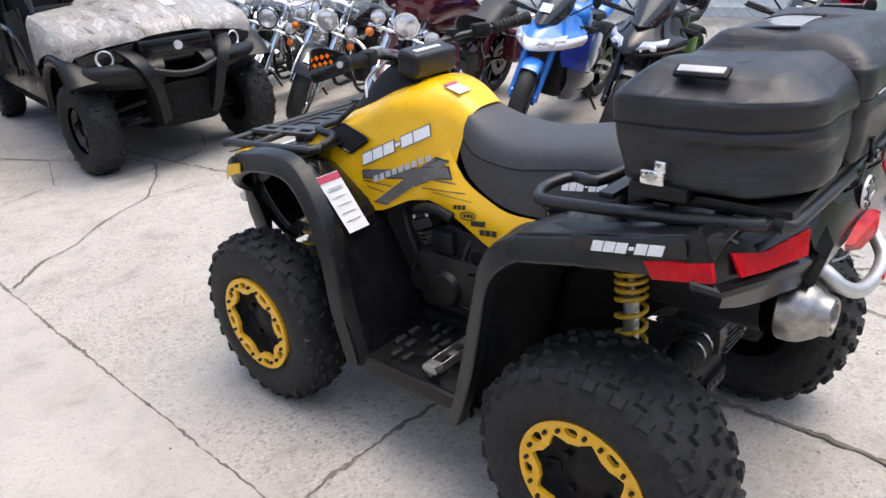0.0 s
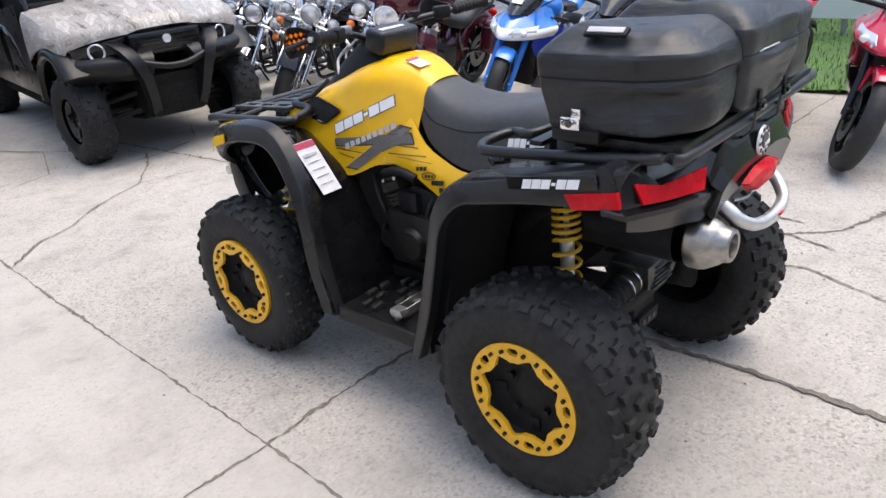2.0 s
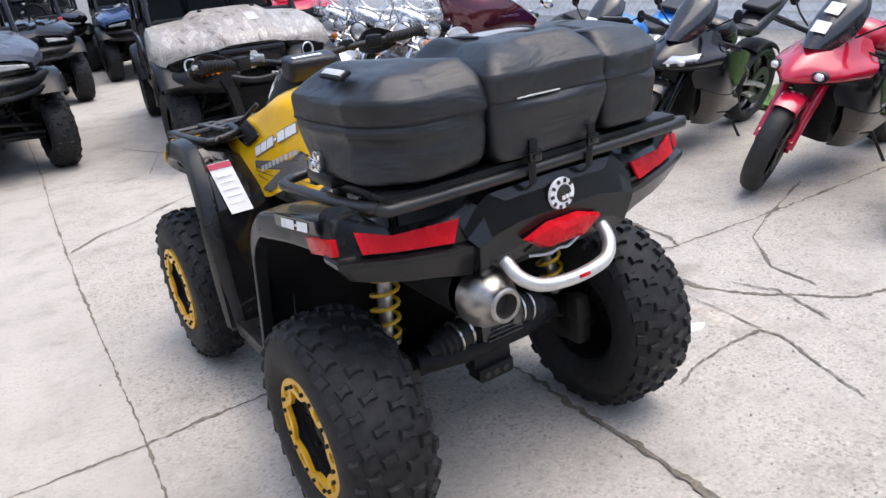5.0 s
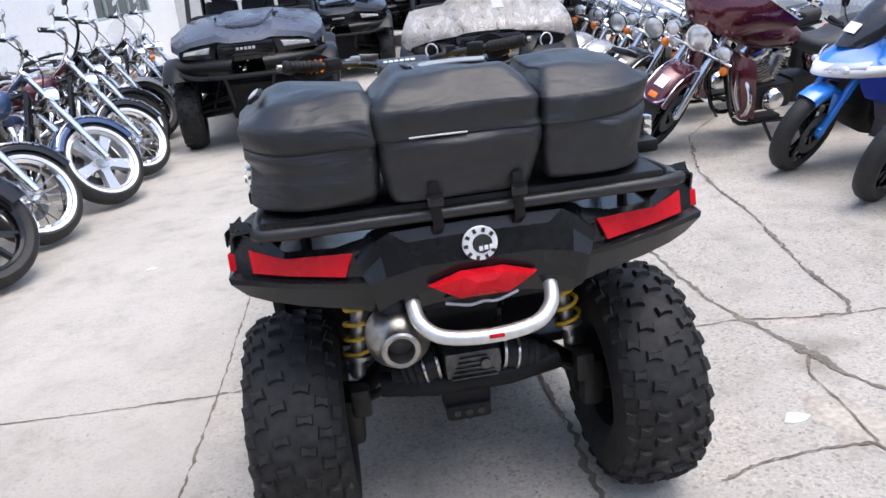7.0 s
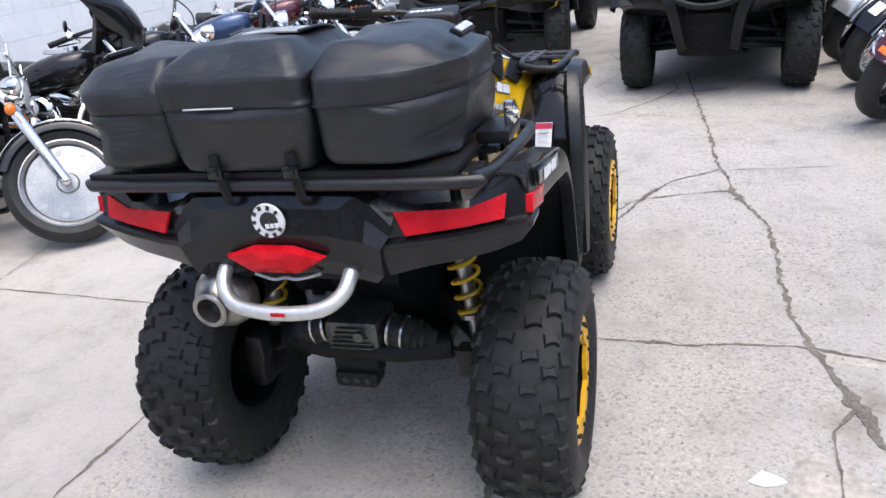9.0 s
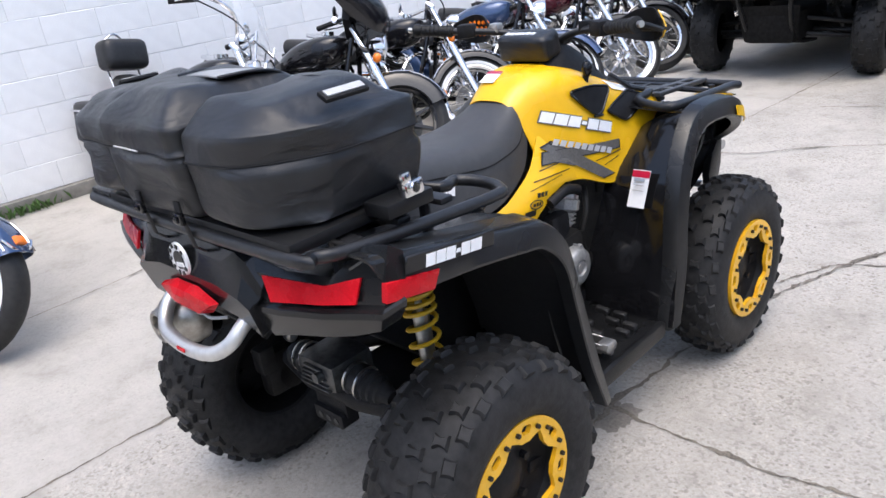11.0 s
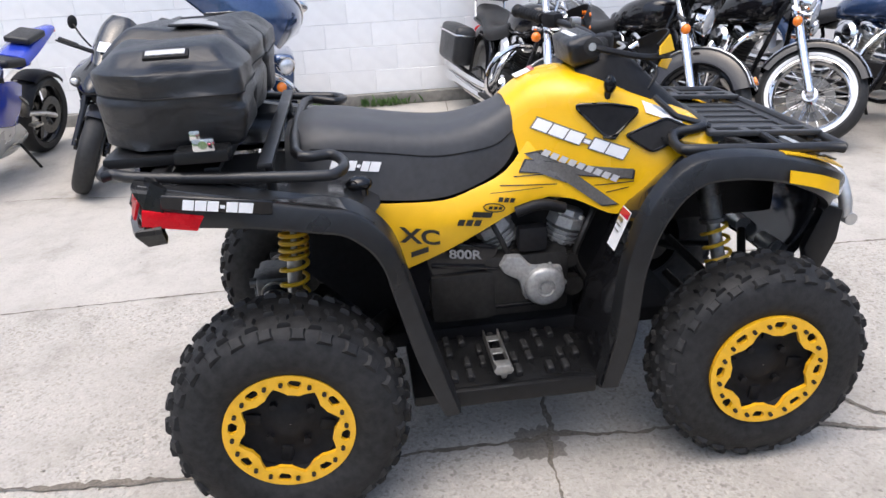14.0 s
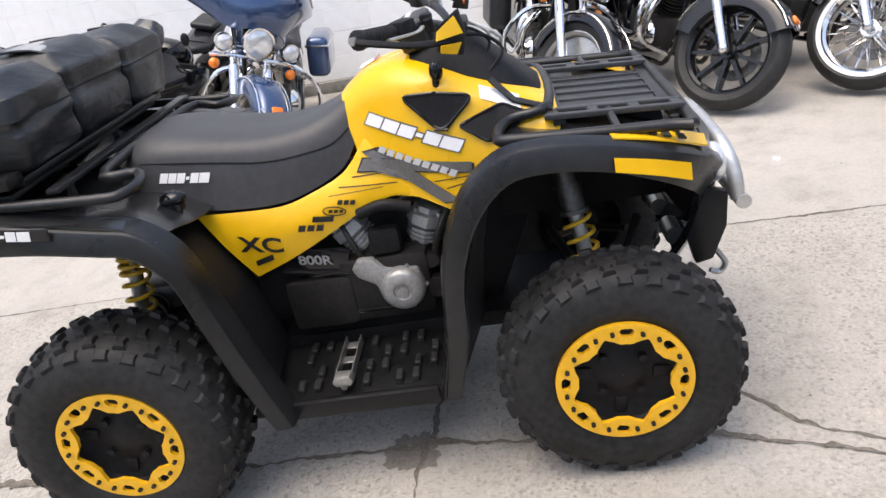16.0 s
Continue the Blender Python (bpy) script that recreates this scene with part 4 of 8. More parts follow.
for s in (-1, 1):
    bm = bm_new()
    pts = [on_skin(y, z, STREE, 0.001) for y, z in ((0.03, 0.905), (-0.02, 0.875), (-0.1, 0.865), (-0.2, 0.865), (-0.32, 0.885), (-0.44, 0.905), (-0.53, 0.915))]
    tube(bm, [(p.x * s, p.y, p.z) for p in pts], 0.0022, 5, k=4)
    part("seam", bm, MATTE, seat)
    bm = bm_new()
    q = ((-0.485, 0.862), (-0.355, 0.842))
    slanted_bars(bm, *(q if s > 0 else q[::-1]), 0.026, s, MARK, 0.004, STREE)
    part("seat_lettering", bm, WHITE, seat, "white lettering on the seat side")

# dark inner body, engine and frame
bm = bm_new()
prism(bm, [(-0.62, 0.55), (-0.60, 0.86), (-0.35, 0.80), (-0.1, 0.74), (0.05, 0.78), (0.10, 0.95), (0.45, 0.93), (0.48, 0.60), (0.36, 0.33), (-0.36, 0.30)], "x", -0.10, 0.10, 0.01)
box(bm, (0, 0.62, 0.70), (0.22, 0.45, 0.24), 0.02)
box(bm, (0, 0.0, 0.30), (0.34, 1.1, 0.05), 0.01)
box(bm, (0, -0.75, 0.78), (0.34, 0.40, 0.10), 0.02)
part("inner_body", bm, MATTE, atv)
for s in (-1, 1):
    bm = bm_new()
    x = 0.15 * s
    box(bm, (x, 0.05, 0.46), (0.10, 0.26, 0.20), 0.03)
    box(bm, (x, -0.14, 0.44), (0.12, 0.20, 0.16), 0.03)
    eng = part("crankcase", bm, DARK, atv)
    bm = bm_new()
    if s > 0:
        lathe(bm, [(0.001, 0.046), (0.014, 0.046), (0.016, 0.040), (0.024, 0.040), (0.027, 0.047), (0.050, 0.046), (0.058, 0.040), (0.062, 0.028), (0.064, 0.0)], (x + 0.04, 0.098, 0.462), "x", 32)
        prism(bm, [(-0.035, 0.535), (-0.012, 0.562), (0.03, 0.558), (0.06, 0.525), (0.15, 0.518), (0.163, 0.46), (0.10, 0.40), (0.035, 0.43), (0.025, 0.48), (-0.02, 0.508)], "x", x + 0.03, x + 0.064, 0.010)
        for i in range(5):
            a = i * math.tau / 5
            cyl(bm, (x + 0.05, 0.098 + 0.064 * math.cos(a), 0.462 + 0.064 * math.sin(a)), (x + 0.06, 0.098 + 0.064 * math.cos(a), 0.462 + 0.064 * math.sin(a)), 0.006, n=6)
    else:
        lathe(bm, [(0.001, -0.03), (0.05, -0.028), (0.06, -0.015), (0.064, 0.0)], (x - 0.04, 0.06, 0.45), "x", 28)
    part("engine_cover", bm, CASTAL if s > 0 else DARK, eng, "cast aluminium engine cover")
    for (ya, za), (yb, zb), nm in (((0.138, 0.475), (0.205, 0.66), "front_cylinder"), ((0.05, 0.49), (-0.058, 0.665), "rear_cylinder")):
        a, b = Vector((x * 0.72, ya, za)), Vector((x * 0.72, yb, zb))
        L = (b - a).length
        bm = bm_new()
        turned(bm, a, b - a, [(0, 0.046)] + fins(0.15 * L, 0.45 * L, 4, 0.044, 0.052) + [(0.46 * L, 0.044)], 10)
        cy_ = part(nm, bm, DARK, eng, "black finned engine cylinder")
        bm = bm_new()
        turned(bm, a.lerp(b, 0.44), b - a, [(0, 0.045)] + fins(0.01, 0.05, 3, 0.046, 0.054) + [(0.055, 0.060), (0.085, 0.058), (0.09, 0.046), (0.105, 0.042), (0.11, 0.03)], 8)
        part("cylinder_head", bm, CASTAL if s > 0 else DARK, cy_, "grey aluminium cylinder head")
        for i in range(4):
            an = i * math.tau / 4 + 0.7
            u, v = ring_frame(b - a)
            q = a.lerp(b, 0.44) + (b - a).normalized() * 0.085 + (u * math.cos(an) + v * math.sin(an)) * 0.045
            bm = bm_new()
            cyl(bm, q, q + (b - a).normalized() * 0.014, 0.008, n=6)
            part("bolt", bm, BRUSHED, cy_)
    bm = bm_new()
    box(bm, (x * 1.15, 0.07, 0.60), (0.05, 0.09, 0.08), 0.02, (0, 0, 0))
    tube(bm, [(x * 1.3, 0.02, 0.69), (x * 1.35, 0.09, 0.71), (x * 1.3, 0.16, 0.69)], 0.016, 10, k=4)
    part("intake", bm, MATTE, eng)
    bm = bm_new()
    cyl(bm, (x * 1.1, 0.19, 0.44), (x * 1.3, 0.19, 0.44), 0.032, n=16)
    cyl(bm, (x * 1.1, 0.185, 0.52), (x * 1.25, 0.185, 0.52), 0.022, n=14)
    part("oil_filter", bm, DARK, eng)
    bm = bm_new()
    prism(bm, [(-0.31, 0.53), (-0.22, 0.625), (-0.03, 0.585), (-0.06, 0.50), (-0.16, 0.40), (-0.30, 0.40)], "x", s * 0.165, s * 0.19, 0.008)
    box(bm, (s * 0.195, -0.13, 0.535), (0.012, 0.20, 0.012), 0.004, (-8, 0, 0))
    box(bm, (s * 0.195, -0.17, 0.46), (0.012, 0.16, 0.018), 0.004, (30, 0, 0))
    box(bm, (s * 0.195, 0.0, 0.40), (0.016, 0.18, 0.014), 0.004)
    cover = part("engine_side_cover", bm, GLOSS, atv, "black side cover below the seat")
    if s < 0:
        bm = bm_new()
        prism(bm, [(0.13, 0.60), (0.05, 0.66), (-0.06, 0.64), (-0.27, 0.585), (-0.30, 0.50), (-0.30, 0.36), (-0.02, 0.35), (0.10, 0.44)], "x", s * 0.150, s * 0.178, 0.012)
        lathe(bm, [(0.001, -0.016), (0.055, -0.014), (0.075, -0.008), (0.082, 0.0)], (-0.176, 0.02, 0.47), "x", 28)
        part("clutch_cover", bm, SATIN, eng, "black plastic clutch cover")
    me = font_mesh("800R", 0.038)
    bm = bm_new()
    bm.from_mesh(me)
    for v in bm.verts:
        v.co = Vector((s * 0.198, -0.13 + s * v.co.x * 1.15, 0.575 + v.co.y - v.co.x * 0.16 * s))
    part("engine_lettering", bm, FAINT, cover, "grey engine-size lettering", normals=False)
    bm = bm_new()
    tube(bm, [(s * 0.15, 0.26, 0.66), (s * 0.18, 0.22, 0.60), (s * 0.17, 0.2, 0.52), (s * 0.16, 0.24, 0.44)], 0.010, 8, k=4)
    tube(bm, [(s * 0.14, 0.05, 0.72), (s * 0.175, 0.10, 0.70), (s * 0.165, 0.17, 0.72), (s * 0.14, 0.25, 0.73)], 0.007, 8, k=4)
    tube(bm, [(s * 0.15, -0.05, 0.66), (s * 0.18, -0.02, 0.60), (s * 0.18, 0.0, 0.55)], 0.008, 8, k=4)
    part("hose", bm, DARK, eng)
    # foot well
    bm = bm_new()
    box(bm, (s * 0.30, -0.05, 0.272), (0.31, 0.54, 0.03), 0.008)
    box(bm, (s * 0.457, -0.03, 0.275), (0.026, 0.42, 0.05), 0.01)
    sheet(bm, [[(0.155, -0.28, 0.28), (0.15, -0.28, 0.45)], [(0.155, 0.2, 0.28), (0.15, 0.2, 0.47)]], thick=0.006, sx=s)
    well = part("foot_well", bm, BLACK, atv, "ribbed black plastic foot well")
    bm = bm_new()
    for i in range(9):
        for j in range(4):
            if (i + j) % 3 != 2:
                box(bm, (s * (0.20 + 0.062 * j), -0.20 + 0.045 * i, 0.293), (0.046, 0.020, 0.022), 0.004, seg=1)
    tagged(part("tread_ribs", bm, RUBBER, well), kind="stuff")
    bm = bm_new()
    for dy in (-0.021, 0.021):
        box(bm, (s * 0.325, -0.07 + dy, 0.328), (0.19, 0.004, 0.030), 0.0015, seg=1)
    for k in (0.255, 0.325):
        box(bm, (s * k, -0.07, 0.324), (0.030, 0.040, 0.004), 0.001, seg=1)
    prism(bm, [(-0.098, 0.330), (-0.090, 0.318), (-0.080, 0.318), (-0.076, 0.306), (-0.064, 0.306), (-0.060, 0.318), (-0.050, 0.318), (-0.042, 0.330), (-0.050, 0.345), (-0.090, 0.345)], "x", s * 0.405, s * 0.440, 0.002)
    part("foot_peg", bm, ALU, well, "bare aluminium foot peg")
    # leg shield and fender decks
    bm = bm_new()
    sheet(bm, [[(0.225, 0.455, 0.79), (0.285, 0.435, 0.835), (0.37, 0.43, 0.872), (0.455, 0.44, 0.875)], [(0.215, 0.385, 0.735), (0.29, 0.368, 0.775), (0.385, 0.375, 0.81), (0.465, 0.385, 0.80)], [(0.205, 0.31, 0.68), (0.30, 0.305, 0.69), (0.39, 0.305, 0.69), (0.47, 0.30, 0.68)],
               [(0.19, 0.27, 0.56), (0.30, 0.26, 0.56), (0.40, 0.258, 0.56), (0.475, 0.26, 0.56)], [(0.17, 0.225, 0.42), (0.30, 0.215, 0.42), (0.40, 0.212, 0.42), (0.48, 0.225, 0.42)], [(0.16, 0.20, 0.275), (0.30, 0.19, 0.275), (0.40, 0.185, 0.275), (0.485, 0.19, 0.275)]], 3, 3, 0.005, s)
    shield = part("leg_shield", bm, GLOSS, atv, "gloss black plastic leg shield", 60)
    bm = bm_new()
    sheet(bm, [[(0.07, 0.42, 0.89), (0.20, 0.42, 0.885), (0.33, 0.42, 0.875), (0.455, 0.43, 0.872)], [(0.07, 0.52, 0.86), (0.20, 0.52, 0.86), (0.33, 0.52, 0.868), (0.45, 0.52, 0.878)], [(0.07, 0.66, 0.83), (0.2, 0.66, 0.835), (0.32, 0.66, 0.85), (0.44, 0.66, 0.858)], [(0.07, 0.80, 0.80), (0.19, 0.80, 0.805), (0.31, 0.80, 0.815), (0.41, 0.795, 0.812)], [(0.07, 0.93, 0.75), (0.15, 0.93, 0.75), (0.24, 0.92, 0.755), (0.33, 0.89, 0.765)]], 3, 3, 0.005, s)
    part("front_fender_deck", bm, DECK, atv, "", 60)
    # wheel-arch flares

    def flare(path, wc, hts, nm, wid=0.10, inner_drop=0.0):
        rows = []
        for (x, y, z), h in zip(path, hts):
            r = Vector((0, y - wc[0], z - wc[1])).normalized()
            p = Vector((x, y, z))
            rows.append([p - r * 0.03 + Vector((-wid, 0, 0)), p + r * 0.005 + Vector((-wid * 0.7, 0, 0)), p + Vector((-0.008, 0, 0)), p - r * 0.005 + Vector((0.002, 0, 0)), p - r * 0.012 + Vector((0.006, 0, 0)), p - r * h * 0.9 + Vector((0.014, 0, 0)), p - r * h + Vector((0.012, 0, 0)), p - r * (h + 0.004) + Vector((-0.02, 0, 0))])
        bm = bm_new()
        sheet(bm, rows, 1, 5, 0.005, s)
        return part(nm, bm, FLARE, atv, "textured black wheel-arch flare", 26)

    flare([(0.475, 0.185, 0.265), (0.475, 0.225, 0.45), (0.472, 0.25, 0.64), (0.462, 0.31, 0.785), (0.45, 0.405, 0.872), (0.45, 0.52, 0.888), (0.445, 0.66, 0.868), (0.415, 0.80, 0.82), (0.35, 0.895, 0.768), (0.26, 0.955, 0.71)], (0.637, 0.315), (0.05, 0.055, 0.06, 0.065, 0.065, 0.065, 0.065, 0.075, 0.09, 0.10), "front_flare", 0.055)
    flare([(0.515, -0.20, 0.265), (0.515, -0.255, 0.45), (0.515, -0.305, 0.64), (0.515, -0.345, 0.775), (0.515, -0.42, 0.85), (0.515, -0.50, 0.872), (0.515, -0.66, 0.905), (0.51, -0.80, 0.935), (0.505, -0.905, 0.955)], (-0.634, 0.315), (0.045, 0.05, 0.055, 0.06, 0.06, 0.06, 0.065, 0.085, 0.10), "rear_flare")
    # rear fender deck between seat and flare
    bm = bm_new()
    sheet(bm, [[(0.17, -0.36, 0.775), (0.30, -0.36, 0.79), (0.42, -0.375, 0.815), (0.51, -0.38, 0.82)], [(0.19, -0.46, 0.83), (0.30, -0.46, 0.85), (0.42, -0.46, 0.868), (0.51, -0.455, 0.866)], [(0.18, -0.60, 0.85), (0.30, -0.60, 0.86), (0.42, -0.62, 0.885), (0.51, -0.62, 0.90)], [(0.16, -0.78, 0.86), (0.30, -0.78, 0.865), (0.42, -0.78, 0.895), (0.505, -0.78, 0.932)], [(0.14, -0.92, 0.87), (0.28, -0.92, 0.875), (0.40, -0.91, 0.90), (0.495, -0.89, 0.955)]], 3, 3, 0.005, s)
    part("rear_fender_deck", bm, DECK, atv, "", 60)
    bm = bm_new()
    ball(bm, (s * 0.30, -0.41, 0.850), (0.028, 0.036, 0.02), 12, 8)
    cyl(bm, (s * 0.30, -0.41, 0.82), (s * 0.30, -0.41, 0.848), 0.024, n=12)
    part("fender_plug", bm, GLOSS, atv)
    # inner wheel-arch liners
    bm = bm_new()
    sheet(bm, [[(0.19, 0.30, 0.33), (0.19, 0.36, 0.66), (0.18, 0.48, 0.80), (0.18, 0.72, 0.80), (0.16, 0.90, 0.70)], [(0.46, 0.25, 0.33), (0.45, 0.33, 0.70), (0.43, 0.46, 0.84), (0.42, 0.70, 0.82), (0.32, 0.88, 0.72)]], 3, 1, 0.004, s)
    part("arch_liner", bm, MATTE, atv, "", 60)
    bm = bm_new()
    sheet(bm, [[(0.17, -0.28, 0.33), (0.17, -0.34, 0.60), (0.17, -0.46, 0.78), (0.17, -0.70, 0.84), (0.17, -0.93, 0.82)], [(0.50, -0.24, 0.33), (0.50, -0.34, 0.66), (0.50, -0.46, 0.82), (0.50, -0.70, 0.865), (0.49, -0.90, 0.86)]], 3, 1, 0.004, s)
    part("arch_liner", bm, MATTE, atv, "", 60)
    # fender marks and reflectors
    bm = bm_new()
    box(bm, (s * 0.529, -0.722, 0.904), (0.006, 0.24, 0.034), 0.003, (-8.5, 0, 0), 1)
    pl = part("fender_nameplate", bm, GLOSS, atv)
    bm = bm_new()
    a, b = ((-0.797, 0.902), (-0.648, 0.880)) if s > 0 else ((-0.648, 0.880), (-0.797, 0.902))
    p, q = Vector((*a, 0)), Vector((*b, 0))
    for c0, c1, lo, hi in MARK:
        rows = []
        for f in (lo, hi):
            rows.append([(0.5345, *(p.lerp(q, c) + Vector((((q - p).normalized() * 0.006 * f).x, 0.023 * f, 0)))[:2]) for c in (c0, c1)])
        sheet(bm, rows, sx=s, thick=0.001)
    part("nameplate_lettering", bm, WHITE, pl, "white blocky lettering")
    bm = bm_new()
    prism(bm, [(-0.755, 0.880), (-0.885, 0.905), (-0.892, 0.868), (-0.775, 0.846)], "x", s * 0.510, s * 0.5255, 0.002)
    part("side_reflector", bm, REDL, atv, "red side reflector")
    bm = bm_new()
    sheet(bm, [[(0.32, 0.665, 0.868), (0.425, 0.67, 0.872)], [(0.31, 0.76, 0.848), (0.405, 0.765, 0.846)], [(0.26, 0.905, 0.790), (0.335, 0.895, 0.788)]], 3, 3, 0.004, s)
    yl = part("fender_panel", bm, YELLOW, atv, "yellow panel on the front fender")
    for i in range(5):
        bm = bm_new()
        box(bm, (s * 0.365, 0.70 + 0.032 * i, 0.8685 - 0.0095 * i), (0.035, 0.018, 0.004), 0, (-13, 0, 0))
        part("panel_mark", bm, INK, yl)
    bm = bm_new()
    sheet(bm, [[(0.463, 0.665, 0.838), (0.467, 0.665, 0.806)], [(0.443, 0.76, 0.812), (0.449, 0.76, 0.776)], [(0.405, 0.84, 0.778), (0.412, 0.84, 0.738)]], 2, 4, 0.004, s)
    part("side_marker", bm, YELLOW, yl, "yellow side marker strip")
    # warning label on leg shield
    bm = bm_new()
    if s < 0:
        sheet(bm, [[(0.320, 0.372, 0.816), (0.400, 0.378, 0.814)], [(0.296, 0.283, 0.648), (0.376, 0.283, 0.648)]], 2, 2, 0.002, s)
    else:
        sheet(bm, [[(0.312, 0.302, 0.722), (0.370, 0.302, 0.722)], [(0.308, 0.262, 0.615), (0.364, 0.262, 0.615)]], 2, 2, 0.002, s)
    for v in bm.verts:
        v.co += Vector((0, -0.010, 0.004))
    lab = part("warning_label", bm, WHITE, shield, "white warning label with red header")
    bm = bm_new()
    if s < 0:
        sheet(bm, [[(0.3205, 0.3595, 0.819), (0.3995, 0.3655, 0.817)], [(0.3185, 0.3485, 0.800), (0.3975, 0.3545, 0.798)]], thick=0.001, sx=s)
    else:
        sheet(bm, [[(0.3125, 0.2885, 0.725), (0.3695, 0.2885, 0.725)], [(0.3115, 0.281, 0.706), (0.3685, 0.281, 0.706)]], thick=0.001, sx=s)
    part("label_header", bm, REDPAINT, lab)
    bm = bm_new()
    for i in range(5 if s < 0 else 3):
        f = 0.25 + 0.14 * i
        c = Vector((0.360 - 0.022 * f, 0.366 - 0.092 * f, 0.817 - 0.168 * f)) if s < 0 else Vector((0.339, 0.288 - 0.04 * f, 0.725 - 0.107 * f))
        box(bm, (c.x * s, c.y - 0.004, c.z + 0.002), (0.055 if s < 0 else 0.034, 0.002, 0.0025 if i else 0.010), 0, (-30, 0, 0))
    part("label_lines", bm, BRUSHED, lab)
    # shock absorbers and suspension
    for y, top, bot, nm in ((-0.60, (0.245, -0.585, 0.83), (0.30, -0.62, 0.43), "rear_shock"), (0.60, (0.20, 0.56, 0.80), (0.30, 0.61, 0.42), "front_shock")):
        T, B = Vector((top[0] * s, *top[1:])), Vector((bot[0] * s, *bot[1:]))
        bm = bm_new()
        cyl(bm, B, B.lerp(T, 0.55), 0.020, n=14)
        cyl(bm, B.lerp(T, 0.5), T, 0.009, n=10)
        cyl(bm, B.lerp(T, 0.10), B.lerp(T, 0.13), 0.038, n=16)
        cyl(bm, B.lerp(T, 0.93), B.lerp(T, 0.96), 0.038, n=16)
        ball(bm, B, 0.022, 10, 6)
        sh = part(nm, bm, ALU, atv, "grey gas shock absorber")
        if nm == "front_shock":
            bm = bm_new()
            cyl(bm, B.lerp(T, 0.56), B.lerp(T, 0.98), 0.030, n=16)
            cyl(bm, B.lerp(T, 0.54), B.lerp(T, 0.57), 0.037, n=16)
            cyl(bm, B.lerp(T, 0.72), B.lerp(T, 0.735), 0.034, n=16)
            part("shock_body", bm, CASTG, sh, "grey shock reservoir")
        bm = bm_new()
        coil(bm, B.lerp(T, 0.13), B.lerp(T, 0.54), 0.036, 0.0058, 4)
        if nm == "rear_shock":
            coil(bm, B.lerp(T, 0.54), B.lerp(T, 0.94), 0.036, 0.0062, 8)
        part("spring", bm, YSPRING, sh, "yellow coil spring")
    bm = bm_new()
    tube(bm, [(s * 0.12, -0.36, 0.36), (s * 0.25, -0.48, 0.34), (s * 0.33, -0.60, 0.31), (s * 0.34, -0.66, 0.31)], 0.028, 10, k=4)
    box(bm, (s * 0.33, -0.66, 0.33), (0.06, 0.12, 0.14), 0.02)
    cyl(bm, (s * 0.30, -0.634, 0.313), (s * 0.42, -0.634, 0.313), 0.05, n=16)
    box(bm, (s * 0.30, -0.72, 0.40), (0.05, 0.05, 0.08), 0.01)
    part("trailing_arm", bm, DARK, atv)
    bm = bm_new()
    tube(bm, [(s * 0.08, -0.68, 0.455), (s * 0.2, -0.66, 0.40), (s * 0.36, -0.634, 0.32)], 0.013, 8, k=3)
    part("drive_shaft", bm, DARK, atv)
    bm = bm_new()
    turned(bm, (s * 0.082, -0.69, 0.458), (s * 0.12, 0.012, -0.026), [(0, 0.040), (0.045, 0.043), (0.05, 0.038), (0.062, 0.043), (0.07, 0.036), (0.082, 0.040), (0.09, 0.032), (0.10, 0.034), (0.11, 0.024), (0.13, 0.020)], 18)
    part("axle_boot", bm, RUBBER, atv)
    bm = bm_new()
    cyl(bm, (s * 0.086, -0.69, 0.458), (s * 0.093, -0.69, 0.457), 0.0445, n=18)
    cyl(bm, (s * 0.122, -0.687, 0.450), (s * 0.128, -0.687, 0.449), 0.0455, n=18)
    part("boot_clamp", bm, BRUSHED, atv)
    for z0, z1 in ((0.40, 0.31), (0.52, 0.42)):
        bm = bm_new()
        tube(bm, [(s * 0.09, 0.52, z0), (s * 0.33, 0.62, z1)], 0.013, 8)
        tube(bm, [(s * 0.09, 0.76, z0), (s * 0.33, 0.65, z1)], 0.013, 8)
        part("wishbone", bm, DARK, atv)
    bm = bm_new()
    cyl(bm, (s * 0.08, 0.637, 0.40), (s * 0.34, 0.637, 0.32), 0.014, n=8)
    cyl(bm, (s * 0.30, 0.637, 0.315), (s * 0.38, 0.637, 0.315), 0.06, n=16)
    part("front_axle", bm, DARK, atv)
    # hand grips, guards, levers; the bar is turned a little to the left
    bm = bm_new()
    tube(bm, [(0, 0.335, 1.075), (s * 0.06, 0.325, 1.108), (s * 0.15, 0.292, 1.135), (s * 0.27, 0.230, 1.150), (s * 0.415, 0.160, 1.168)], 0.011, 10, k=4)
    bar = part("handlebar", bm, TUBE, atv)
    bm = bm_new()
    turned(bm, (s * 0.292, 0.219, 1.1527), (s * 0.145, -0.07, 0.018), [(0, 0.016)] + fins(0.006, 0.120, 8, 0.0175, 0.0195) + [(0.122, 0.022), (0.134, 0.022), (0.136, 0.015)], 14)
    part("grip", bm, RUBBER, bar, "black rubber hand grip")
    bm = bm_new()
    box(bm, (s * 0.252, 0.240, 1.150), (0.06, 0.045, 0.045), 0.012, (0, 0, -26 * s))
    part("switch_box", bm, MATTE, bar)
    bm = bm_new()
    tube(bm, [(s * 0.235, 0.285, 1.145), (s * 0.30, 0.275, 1.145), (s * 0.40, 0.225, 1.155)], 0.006, 8, k=4, flat=0.6)
    part("brake_lever", bm, BRUSHED if s > 0 else MATTE, bar)
    top = [(0.235, 0.335, 1.150), (0.29, 0.372, 1.178), (0.345, 0.372, 1.182), (0.392, 0.325, 1.160)]
    low = [(0.235, 0.335, 1.110), (0.29, 0.370, 1.092), (0.345, 0.370, 1.088), (0.395, 0.325, 1.112)]
    core = [(u[0], u[1] + 0.008, (u[2] + v[2]) / 2) for u, v in zip(top, low)]
